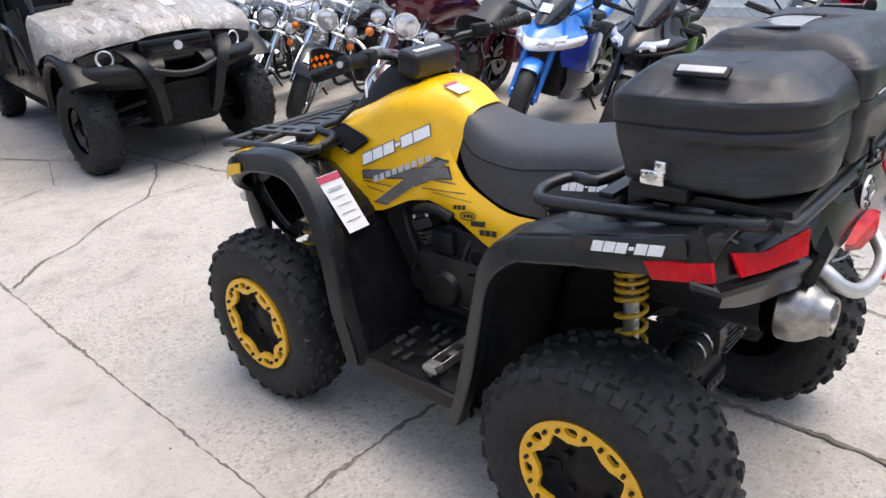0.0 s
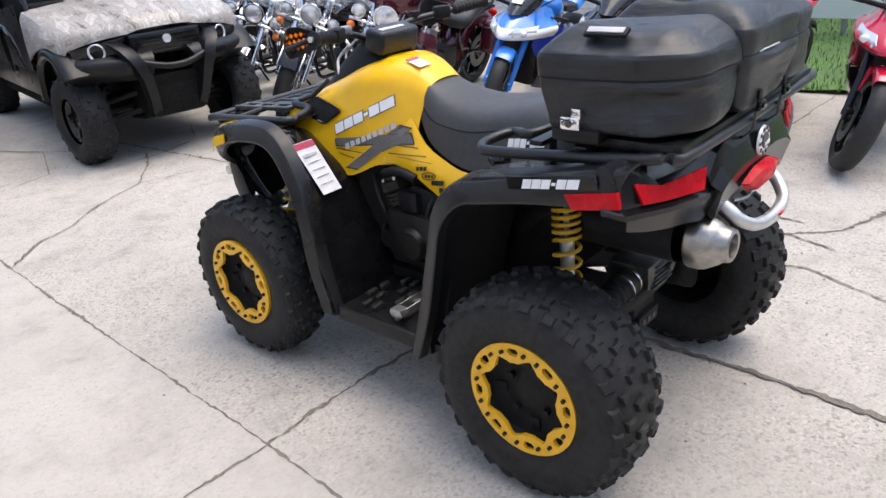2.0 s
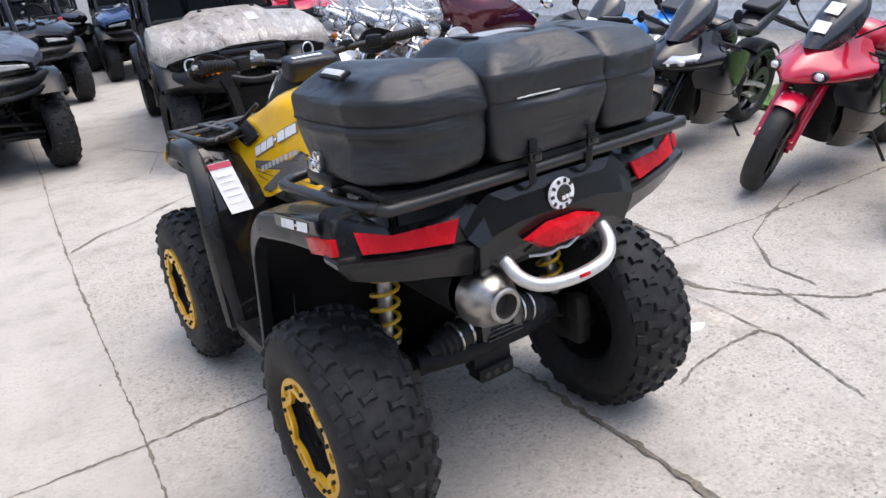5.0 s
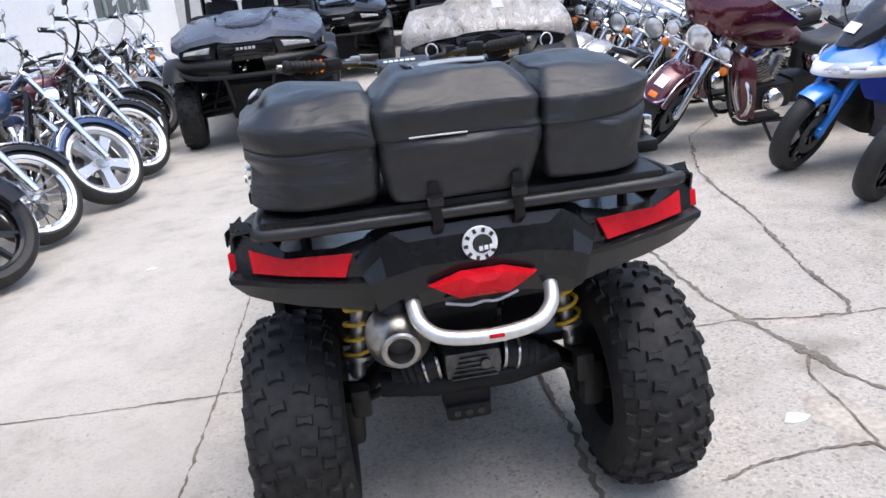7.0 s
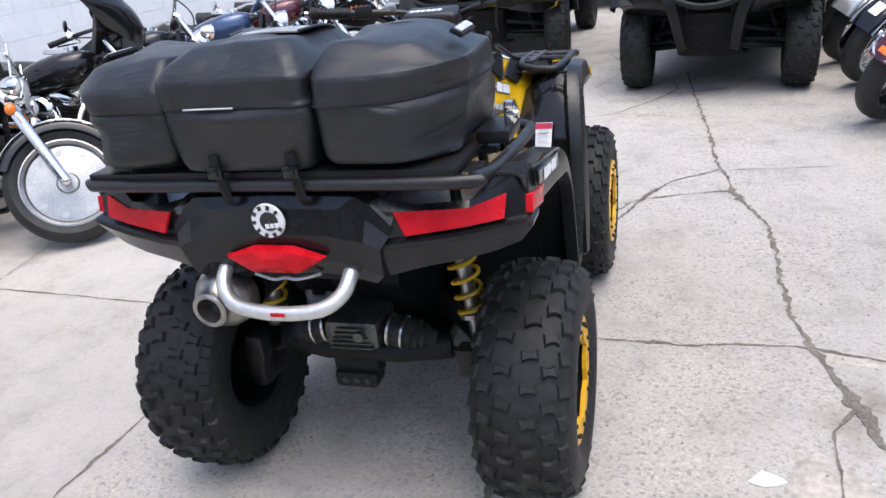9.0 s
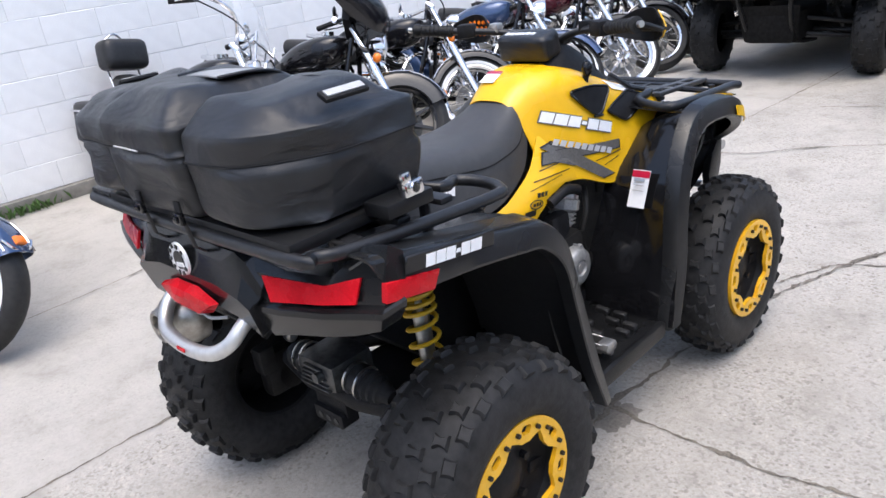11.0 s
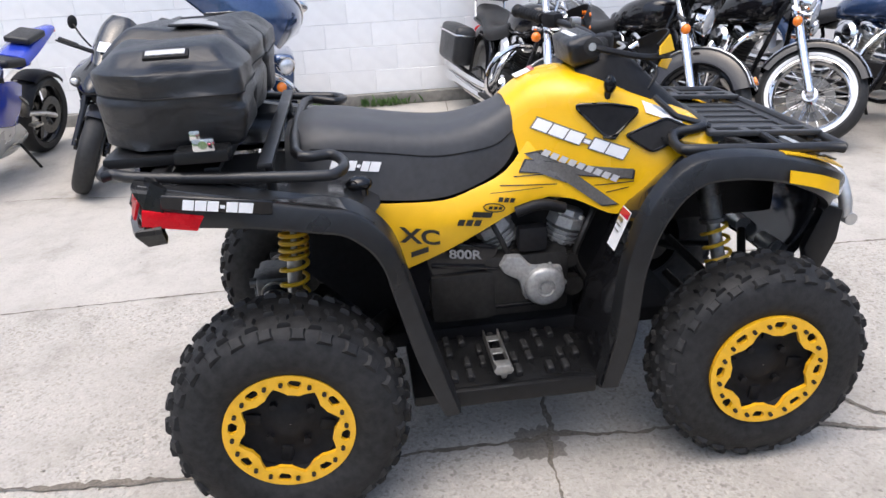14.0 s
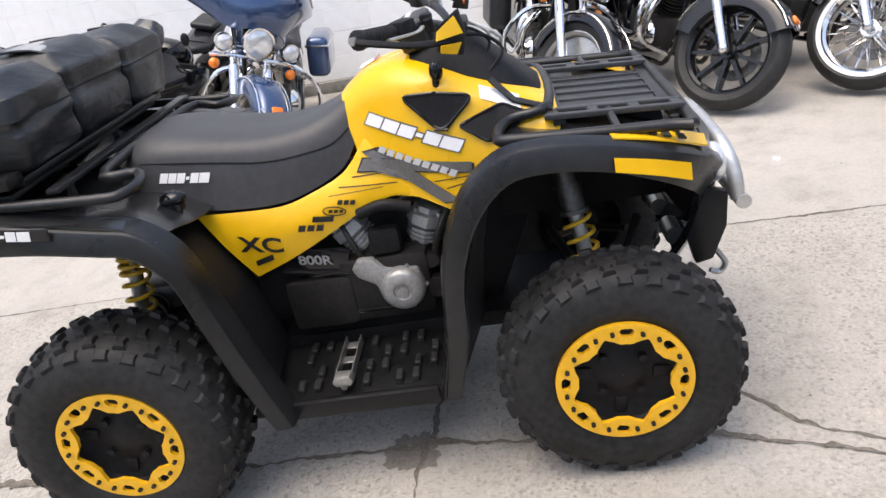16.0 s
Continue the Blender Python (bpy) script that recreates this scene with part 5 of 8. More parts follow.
    bm = bm_new()
    sheet(bm, [top, core, low], 4, 4, 0.004, s)
    tube(bm, [(s * 0.422, 0.157, 1.169), (s * 0.430, 0.190, 1.160), (s * 0.412, 0.275, 1.138), (s * 0.375, 0.340, 1.128), (s * 0.31, 0.368, 1.125)], 0.011, 8, k=4, flat=0.7)
    hg = part("hand_guard", bm, MATTE, bar, "black hand guard with yellow and orange print", 60)
    bm = bm_new()
    cyl(bm, (s * 0.420, 0.158, 1.169), (s * 0.432, 0.1525, 1.1705), 0.009, n=10)
    part("bar_end", bm, BRUSHED, bar, "bright bar end bolt")
    bm = bm_new()
    if s < 0:
        for i in range(5):
            for j in range(3):
                x = 0.272 + 0.02 * i + 0.01 * (j % 2)
                box(bm, (s * x, 0.369 - 8 * max(0, x - 0.345) ** 2 - 4 * max(0, 0.29 - x) ** 2, 1.118 + 0.019 * j), (0.010, 0.005, 0.010), 0, (0, 45, 0))
        tagged(part("guard_print", bm, ORANGE, hg), kind="stuff")
    else:
        sheet(bm, [[(0.398, 0.330, 1.155), (0.362, 0.368, 1.176)], [(0.408, 0.326, 1.137), (0.360, 0.382, 1.137)]], 3, 3, 0.003, s)
        sheet(bm, [[(0.402, 0.334, 1.124), (0.362, 0.376, 1.118)], [(0.396, 0.330, 1.108), (0.368, 0.362, 1.095)]], 3, 3, 0.003, s)
        part("guard_patch", bm, YELLOW, hg, "yellow printed patch")
    bm = bm_new()
    cyl(bm, (s * 0.19, 0.30, 1.125), (s * 0.195, 0.295, 1.155), 0.012, n=10)
    box(bm, (s * 0.17, 0.29, 1.15), (0.035, 0.03, 0.03), 0.006)
    part("lever_perch", bm, BRUSHED if s < 0 else MATTE, bar)
    bm = bm_new()
    ball(bm, (s * 0.166, 0.290, 1.024), (0.015, 0.018, 0.026), 12, 8)
    cyl(bm, (s * 0.158, 0.281, 0.960), (s * 0.165, 0.288, 1.02), 0.010, n=10)
    if s > 0:
        part("gear_lever", bm, GLOSS, atv, "black shift lever knob")
    else:
        bm.free()
    bm = bm_new()
    pts = [(0.10, 0.36, 1.09), (0.06, 0.42, 1.07), (0.07, 0.46, 1.03), (0.11, 0.42, 0.99)]
    tube(bm, [(x * s, y, z) for x, y, z in pts], 0.005, 6, k=5)
    tube(bm, [(x * s * 0.8, y - 0.03, z + 0.02) for x, y, z in pts], 0.0045, 6, k=5)
    part("cable", bm, MATTE if s > 0 else GREYFAB, bar)

# bar pad, steering pod
bm = bm_new()
box(bm, (-0.008, 0.243, 1.102), (0.185, 0.085, 0.078), 0.018, (12, 0, 0), 3)
pad = part("bar_pad", bm, FABRIC, atv, "black padded handlebar pad")
bm = bm_new()
for i in range(6):
    box(bm, (-0.070 + 0.019 * i, 0.226, 1.1395), (0.014, 0.016, 0.003), 0, (12, 0, 0))
part("pad_lettering", bm, WHITE, pad)
bm = bm_new()
sheet(bm, [both([(0, 0.22, 1.06), (0.06, 0.22, 1.055), (0.09, 0.22, 1.03)]), both([(0, 0.30, 1.105), (0.07, 0.30, 1.085), (0.115, 0.295, 1.01)]), both([(0, 0.38, 1.085), (0.075, 0.38, 1.06), (0.125, 0.375, 0.985)]), both([(0, 0.46, 1.01), (0.08, 0.46, 0.995), (0.125, 0.455, 0.955)]), both([(0, 0.545, 0.93), (0.07, 0.545, 0.925), (0.10, 0.54, 0.92)])], 3, 4, 0.004)
part("steering_pod", bm, MATTE, atv, "matt black steering pod", 60)
bm = bm_new()
box(bm, (0, 0.355, 1.10), (0.12, 0.05, 0.03), 0.01)
cyl(bm, (0, 0.36, 0.95), (0, 0.33, 1.09), 0.022, n=12)
part("steering_clamp", bm, DARK, atv)

# front rack
bm = bm_new()
tube(bm, [(-0.34, 0.42, 0.885), (-0.375, 0.47, 0.885), (-0.37, 0.80, 0.862), (-0.32, 0.86, 0.858), (0.32, 0.86, 0.858), (0.37, 0.80, 0.862), (0.375, 0.47, 0.885), (0.34, 0.42, 0.885), (0.24, 0.45, 0.895), (0.20, 0.55, 0.905), (-0.20, 0.55, 0.905), (-0.24, 0.45, 0.895)], 0.0135, 10, True, 4)
rack = part("front_rack", bm, TUBE, atv, "black tubular steel front rack")
for x in (-0.235, 0.235):
    bm = bm_new()
    for dx in (-0.024, 0.024):
        box(bm, (x + dx, 0.70, 0.880), (0.020, 0.33, 0.014), 0.004, (-4, 0, 0))
    for k in range(4):
        box(bm, (x, 0.555 + 0.0975 * k, 0.8895 - 0.0068 * k), (0.036, 0.028, 0.013), 0.003, (-4, 0, 0), 1)
    part("rack_rail", bm, RACKP, rack, "flat black rail with slots")
    bm = bm_new()
    cyl(bm, (x, 0.69, 0.878), (math.copysign(0.372, x), 0.69, 0.872), 0.010, n=8)
    part("rack_strut", bm, TUBE, rack)
bm = bm_new()
box(bm, (0, 0.70, 0.858), (0.40, 0.30, 0.010), 0.004, (-4, 0, 0))
plate = part("rack_plate", bm, RACKP, rack, "ribbed black centre plate")
for i in range(5):
    bm = bm_new()
    box(bm, (-0.14 + 0.07 * i, 0.70, 0.864), (0.014, 0.29, 0.010), 0.003, (-4, 0, 0))
    part("rib", bm, RACKP, plate)
bm = bm_new()
for y in (0.57, 0.84):
    box(bm, (0, y, 0.872 - 0.07 * (y - 0.57)), (0.52, 0.03, 0.014), 0.004)
for s in (-1, 1):
    tube(bm, [(s * 0.22, 0.56, 0.90), (s * 0.20, 0.47, 0.93), (s * 0.16, 0.42, 0.98)], 0.009, 8)
    cyl(bm, (s * 0.33, 0.50, 0.80), (s * 0.33, 0.50, 0.88), 0.011, n=8)
    cyl(bm, (s * 0.30, 0.83, 0.76), (s * 0.30, 0.83, 0.86), 0.011, n=8)
part("rack_cross_bar", bm, TUBE, rack)

# nose and bumper
bm = bm_new()
sheet(bm, [both([(0, 0.95, 0.76), (0.14, 0.945, 0.76), (0.26, 0.91, 0.765), (0.32, 0.86, 0.76)]), both([(0, 0.975, 0.66), (0.14, 0.965, 0.66), (0.25, 0.93, 0.66), (0.30, 0.88, 0.65)]), both([(0, 0.94, 0.54), (0.12, 0.93, 0.54), (0.20, 0.91, 0.53), (0.25, 0.87, 0.53)]), both([(0, 0.86, 0.42), (0.1, 0.86, 0.42), (0.17, 0.85, 0.42), (0.2, 0.83, 0.43)])], 3, 4, 0.02)
part("nose", bm, GLOSS, atv, "gloss black front nose", 60)
for s in (-1, 1):
    bm = bm_new()
    ball(bm, (s * 0.22, 0.935, 0.70), (0.06, 0.03, 0.05), 16, 10)
    part("headlight", bm, LENS, atv, "clear headlight lens")
    bm = bm_new()
    prism(bm, [(0.90, 0.66), (0.955, 0.64), (0.95, 0.55), (0.915, 0.46), (0.87, 0.45), (0.85, 0.53)], "x", s * 0.255, s * 0.285, 0.008)
    part("bumper_cheek", bm, BLACK, atv)
    bm = bm_new()
    cyl(bm, (s * 0.06, 0.85, 0.468), (s * 0.142, 0.85, 0.468), 0.026, n=18)
    cyl(bm, (s * 0.142, 0.85, 0.468), (s * 0.144, 0.85, 0.468), 0.018, n=14)
    part("frame_bush", bm, ALU, atv)
bm = bm_new()
tube(bm, [(-0.25, 0.985, 0.605), (-0.24, 0.98, 0.67), (-0.17, 0.965, 0.735), (0.17, 0.965, 0.735), (0.24, 0.98, 0.67), (0.25, 0.985, 0.605)], 0.019, 12, k=4)
tube(bm, [(-0.27, 0.995, 0.60), (0.27, 0.995, 0.60)], 0.019, 12)
part("bull_bar", bm, MATALU, atv, "satin aluminium bull bar")
bm = bm_new()
tube(bm, [(0.20, 0.93, 0.46), (0.205, 0.95, 0.43), (0.205, 0.965, 0.40), (0.205, 0.95, 0.375), (0.205, 0.925, 0.385)], 0.008, 8, k=4)
cyl(bm, (0.19, 0.93, 0.46), (0.22, 0.93, 0.46), 0.014, n=10)
part("winch_hook", bm, GALV, atv, "steel winch hook")

# rear: corner panels, centre panel, lamps
for s in (-1, 1):
    bm = bm_new()
    sheet(bm, [[(0.517, -0.83, 0.945), (0.512, -0.858, 0.965), (0.478, -0.876, 0.968), (0.405, -0.912, 0.902), (0.30, -0.940, 0.905), (0.23, -0.956, 0.925)], [(0.525, -0.84, 0.90), (0.518, -0.882, 0.907), (0.478, -0.898, 0.907), (0.405, -0.926, 0.888), (0.30, -0.955, 0.893), (0.23, -0.966, 0.90)], [(0.525, -0.85, 0.866), (0.518, -0.890, 0.864), (0.476, -0.906, 0.862), (0.405, -0.932, 0.854), (0.30, -0.958, 0.846), (0.23, -0.970, 0.842)],
               [(0.530, -0.85, 0.860), (0.529, -0.908, 0.857), (0.482, -0.926, 0.854), (0.408, -0.950, 0.845), (0.30, -0.974, 0.836), (0.23, -0.982, 0.832)], [(0.528, -0.85, 0.848), (0.526, -0.910, 0.845), (0.480, -0.928, 0.842), (0.406, -0.950, 0.833), (0.30, -0.974, 0.824), (0.23, -0.982, 0.820)], [(0.505, -0.85, 0.815), (0.498, -0.895, 0.808), (0.45, -0.915, 0.795), (0.385, -0.932, 0.782), (0.30, -0.945, 0.768), (0.23, -0.955, 0.752)]], 1, 1, 0.02, s)
    part("rear_corner", bm, SATIN, atv, "angular black rear corner panel", 16)
    bm = bm_new()
    sheet(bm, [[(0.478, -0.890, 0.914), (0.405, -0.919, 0.893), (0.262, -0.957, 0.899)], [(0.474, -0.909, 0.868), (0.405, -0.932, 0.860), (0.284, -0.964, 0.851)]], thick=0.006, sx=s)
    for v in bm.verts:
        v.co.y -= 0.013
    part("rear_reflector", bm, REDL, atv, "red wedge-shaped rear reflector")
bm = bm_new()
sheet(bm, [both([(0, -0.945, 0.948), (0.19, -0.945, 0.944), (0.225, -0.945, 0.930), (0.262, -0.955, 0.900)]), both([(0, -0.975, 0.938), (0.185, -0.975, 0.934), (0.215, -0.972, 0.915), (0.255, -0.972, 0.870)]), both([(0, -0.988, 0.915), (0.15, -0.988, 0.912), (0.205, -0.982, 0.888), (0.25, -0.978, 0.85)]), both([(0, -1.0, 0.86), (0.12, -1.0, 0.86), (0.20, -1.0, 0.845), (0.235, -1.0, 0.83)]), both([(0, -0.99, 0.80), (0.11, -0.99, 0.80), (0.18, -0.985, 0.785), (0.225, -0.98, 0.76)]), both([(0, -0.96, 0.755), (0.10, -0.96, 0.755), (0.16, -0.96, 0.745), (0.20, -0.96, 0.735)])], 1, 1, 0.02)
tp = part("tail_panel", bm, SATIN, atv, "faceted black tail panel", 10)
bm = bm_new()
loft(bm, [[(-0.118, -1.0, 0.815), (-0.045, -1.0, 0.838), (0.045, -1.0, 0.838), (0.118, -1.0, 0.815), (0.06, -0.99, 0.775), (-0.06, -0.99, 0.775)], [(-0.108, -1.015, 0.814), (-0.04, -1.024, 0.832), (0.04, -1.024, 0.832), (0.108, -1.015, 0.814), (0.052, -1.018, 0.783), (-0.052, -1.018, 0.783)], [(-0.06, -1.022, 0.813), (-0.02, -1.03, 0.818), (0.02, -1.03, 0.818), (0.06, -1.022, 0.813), (0.02, -1.03, 0.800), (-0.02, -1.03, 0.800)]])
part("tail_lamp", bm, REDL, atv, "faceted red tail lamp", 15)
bm = bm_new()
lathe(bm, [(0.001, -0.006), (0.036, -0.006), (0.038, 0.0)], (0.0, -1.0, 0.893), "y", 32)
lg = part("badge", bm, WPAINT, tp, "round black and white badge")
bm = bm_new()
for i in range(9):
    a = radians(40 + i * 36)
    tb = bm_new()
    box(tb, (0.031 * math.cos(a), -1.0075, 0.893 + 0.031 * math.sin(a)), (0.007, 0.003, 0.009), 0, (0, -math.degrees(a) + 90, 0))
    part("badge_tooth", tb, INK, lg)
lathe(bm, [(0.001, -0.0085), (0.020, -0.0085), (0.021, -0.006)], (0.004, -1.0, 0.893), "y", 20)
part("badge_mark", bm, INK, lg)
for x in (0.000, 0.011, 0.022):
    bm = bm_new()
    box(bm, (x, -1.0095, 0.884 + 0.1 * x), (0.0085, 0.003, 0.010), 0.001)
    part("badge_bar", bm, WPAINT, lg)
bm = bm_new()
tube(bm, [(-0.150, -0.945, 0.785), (-0.150, -0.985, 0.757), (-0.138, -1.012, 0.730), (-0.095, -1.036, 0.708), (0, -1.044, 0.700), (0.095, -1.036, 0.708), (0.138, -1.012, 0.730), (0.150, -0.985, 0.757), (0.150, -0.945, 0.785)], 0.0165, 12, k=4)
gb = part("grab_bar", bm, MATALU, atv, "satin aluminium rear grab bar")
bm = bm_new()
box(bm, (0.01, -1.0605, 0.706), (0.032, 0.004, 0.008), 0.001)
part("grab_bar_sticker", bm, REDL, gb)
bm = bm_new()
tube(bm, [(-0.08, -0.97, 0.755), (-0.03, -0.985, 0.75), (0.0, -0.985, 0.755), (0.03, -0.985, 0.752), (0.08, -0.97, 0.76)], 0.004, 6, k=4)
part("plate_bracket", bm, GALV, atv)

# exhaust
bm = bm_new()
lathe(bm, [(0.001, 0.40), (0.06, 0.40), (0.067, 0.37), (0.069, 0.05)], (-0.19, -0.94, 0.682), "y", 32)
ex = part("exhaust_silencer", bm, MATTE, atv, "round exhaust silencer")
bm = bm_new()
lathe(bm, [(0.070, 0.022), (0.0735, 0.018), (0.074, -0.004), (0.070, -0.022), (0.054, -0.050), (0.046, -0.058), (0.042, -0.076), (0.037, -0.080), (0.030, -0.078), (0.028, -0.060), (0.026, 0.0), (0.001, 0.01)], (-0.19, -0.94, 0.682), "y", 32)
part("exhaust_tip", bm, EXHAUST, ex, "brushed steel exhaust end cap")
# flat black disc stands in for the shade inside the outlet
bm = bm_new()
lathe(bm, [(0.001, 0.0), (0.0265, 0.0)], (-0.19, -0.985, 0.682), "y", 20)
part("outlet", bm, INK, ex, "black disc for the dark inside of the exhaust outlet")
bm = bm_new()
tube(bm, [(-0.185, -0.55, 0.695), (-0.17, -0.45, 0.66), (-0.13, -0.36, 0.58)], 0.028, 12, k=4)
part("exhaust_pipe", bm, DARK, ex)
bm = bm_new()
sheet(bm, [[(-0.10, -0.56, 0.79), (-0.27, -0.56, 0.77)], [(-0.10, -0.9, 0.79), (-0.27, -0.9, 0.77)]], thick=0.004)
part("heat_shield", bm, MATTE, ex)

# final drive and hitch
bm = bm_new()
box(bm, (0, -0.68, 0.465), (0.155, 0.14, 0.085), 0.025)
cyl(bm, (0.03, -0.70, 0.475), (0.03, -0.77, 0.475), 0.014, n=12)
fd = part("final_drive", bm, CASTG, atv, "finned aluminium rear differential")
for i in range(5):
    bm = bm_new()
    box(bm, (0, -0.752, 0.435 + 0.014 * i), (0.12 - 0.012 * i, 0.012, 0.004), 0.001, seg=1)
    part("rib", bm, CASTG, fd)
bm = bm_new()
tube(bm, [(-0.24, -0.66, 0.40), (-0.10, -0.69, 0.395), (0.10, -0.69, 0.395), (0.24, -0.66, 0.40)], 0.034, 10)
box(bm, (-0.02, -0.685, 0.355), (0.13, 0.05, 0.07), 0.008)
prism(bm, [(-0.08, 0.335), (-0.08, 0.30), (-0.072, 0.292), (0.032, 0.292), (0.04, 0.30), (0.04, 0.335)], "y", -0.725, -0.67, 0.003)
part("hitch_plate", bm, MATTE, atv, "black hitch plate under the axle")
bm = bm_new()
for i in range(3):
    cyl(bm, (-0.052 + 0.032 * i, -0.727, 0.312), (-0.052 + 0.032 * i, -0.723, 0.312), 0.009, n=12)
part("hitch_hole", bm, INK, atv)

# rear rack
bm = bm_new()
tube(bm, [(-0.43, -0.955, 0.965), (-0.37, -0.985, 0.965), (0.37, -0.985, 0.965), (0.43, -0.955, 0.965), (0.452, -0.86, 0.955), (0.452, -0.52, 0.928), (0.43, -0.455, 0.925), (0.37, -0.44, 0.928), (0.31, -0.47, 0.935), (0.29, -0.56, 0.945), (-0.29, -0.56, 0.945), (-0.31, -0.47, 0.935), (-0.37, -0.44, 0.928), (-0.43, -0.455, 0.925), (-0.452, -0.52, 0.928), (-0.452, -0.86, 0.955)], 0.0135, 10, True, 4)
rrack = part("rear_rack", bm, TUBE, atv, "black tubular steel rear rack")
for y in (-0.62, -0.74, -0.86):
    bm = bm_new()
    box(bm, (0, y, 0.955), (0.86, 0.035, 0.014), 0.004)
    part("rack_slat", bm, TUBE, rrack)
for x in (-0.36, 0.36):
    for y in (-0.62, -0.86):
        bm = bm_new()
        cyl(bm, (x, y, 0.86), (x, y, 0.95), 0.012, n=8)
        part("rack_strut", bm, TUBE, rrack)

# ---- luggage on the rear rack ----
luggage = thing("rack_bag", ATV @ pose(0, -0.83, 0.968), "three-part black soft rack bag strapped on a tray", "luggage bag")


def bag(cx, cy, hx, hy, z0, z1, seed, name, shift=0.0, sweep=0.0):
    """A soft rounded case: bulging walls, chamfered lid, wrinkles."""
    rings = []
    H = z1 - z0
    for f, k, sh in ((0, 0.84, 0), (0.03, 0.92, 0), (0.12, 0.97, 0), (0.35, 0.995, 0), (0.46, 1.0, 0), (0.535, 0.998, 0), (0.542, 1.010, 0), (0.60, 1.012, 0), (0.72, 1.005, 0), (0.765, 0.99, 0.03), (0.785, 0.970, 0.06), (0.86, 0.86, 0.4), (0.94, 0.735, 0.7), (0.965, 0.68, 0.9), (0.985, 0.60, 1.0), (1.0, 0.35, 1.0)):
        ring = rounded_rect(cx + shift * sh, cy, hx * k, hy * (k if f < 0.7 else k * 1.0), min(hx, hy) * 0.19 * k, z0 + H * f, 5)
        out = []
        n = len(ring)
        dense = []
        for i in range(n):
            a, b = Vector(ring[i]), Vector(ring[(i + 1) % n])
            m = 9 if (b - a).length > 0.03 else 1
            dense += [a.lerp(b, j / m) for j in range(m)]
        for p in dense:
            if sweep and p.y < cy:
                u = max(0.0, (p.x - cx) / hx * (1 if cx > 0 else -1))
                p.y += sweep * u * u * min(1.0, (cy - p.y) / hy)
            w = 0.013 * noise.noise(p * 7 + Vector((seed, 0, 0))) + (0.015 if f < 0.57 else 0.008) * noise.noise(Vector((p.x * 5, p.y * 5, p.z * 32)) + Vector((0, seed, 0)))
            d = Vector((p.x - cx, p.y - cy, 0))
            out.append(p + d.normalized() * w * (1 if f > 0.02 else 0) + Vector((0, 0, 0.012 * noise.noise(p * 10 + Vector((0, 0, seed))) if f > 0.8 else 0)))
        rings.append(out)
    cols = [smooth_path([r[i] for r in rings], 3) for i in range(len(rings[0]))]
    dense = [[c[j] for c in cols] for j in range(len(cols[0]))]
    bm = bm_new()
    loft(bm, dense)
    b = part(name, bm, FABRIC, luggage, "soft black bag with zipped lid", 70)
    bm = bm_new()
    mid = dense[18]
    tube(bm, [Vector((p.x - cx, p.y - cy, 0)).normalized() * 0.0005 + p for p in mid], 0.002, 6, True)
    part("piping", bm, MATTE, b)
    if name == "middle_bag":
        bm = bm_new()
        tube(bm, [p + Vector((0, -0.005, 0.002)) for p in sorted([q for q in mid if q.y < cy - hy * 0.8 and cx - hx * 0.75 < q.x < cx + 0.02], key=lambda q: q.x)], 0.002, 6)
        part("seam_tape", bm, GREYFAB, b, "pale worn seam tape")
    return b


bag(-0.318, 0.005, 0.140, 0.178, 0.034, 0.256, 1.0, "side_bag", 0.03, 0.11)
bag(0.278, 0.005, 0.134, 0.178, 0.034, 0.258, 5.0, "side_bag", -0.03, 0.13)
mid_bag = bag(-0.024, -0.005, 0.160, 0.182, 0.028, 0.275, 9.0, "middle_bag")
# map pocket; its pale grey stands in for sky sheen on the lid
bm = bm_new()
sheet(bm, [[(-0.10, 0.128, 0.244), (0.0, 0.130, 0.248), (0.08, 0.128, 0.246)], [(-0.102, 0.098, 0.263), (0.0, 0.099, 0.266), (0.082, 0.098, 0.264)], [(-0.10, 0.05, 0.273), (0.0, 0.05, 0.276), (0.08, 0.05, 0.273)], [(-0.085, -0.02, 0.274), (0.0, -0.02, 0.277), (0.07, -0.02, 0.274)]], 4, 4, 0.003)
part("lid_window", bm, POCKET_SHEEN, mid_bag, "map pocket painted pale for the sheen on the lid")
for s in (-1, 1):
    bm = bm_new()
    tube(bm, [(s * 0.094 - 0.010, 0.130, 0.245), (s * 0.096 - 0.010, 0.098, 0.264), (s * 0.093 - 0.010, 0.045, 0.274), (s * 0.080 - 0.010, -0.025, 0.275)], 0.0035, 8, k=4)
    part("pocket_welt", bm, FABRIC, mid_bag)
for x in (-0.085, 0.085):
    bm = bm_new()
    box(bm, (x, -0.184, 0.045), (0.022, 0.006, 0.05), 0.002)
    tube(bm, [(x, -0.178, 0.02), (x + 0.004, -0.172, -0.03), (x, -0.15, -0.05)], 0.011, 6, flat=0.25)
    st = part("strap", bm, MATTE, mid_bag)
    bm = bm_new()
    box(bm, (x, -0.188, 0.035), (0.034, 0.012, 0.026), 0.004)
    box(bm, (x, -0.196, 0.035), (0.018, 0.004, 0.012), 0.001)
    part("buckle", bm, GLOSS, st, "black side-release buckle")
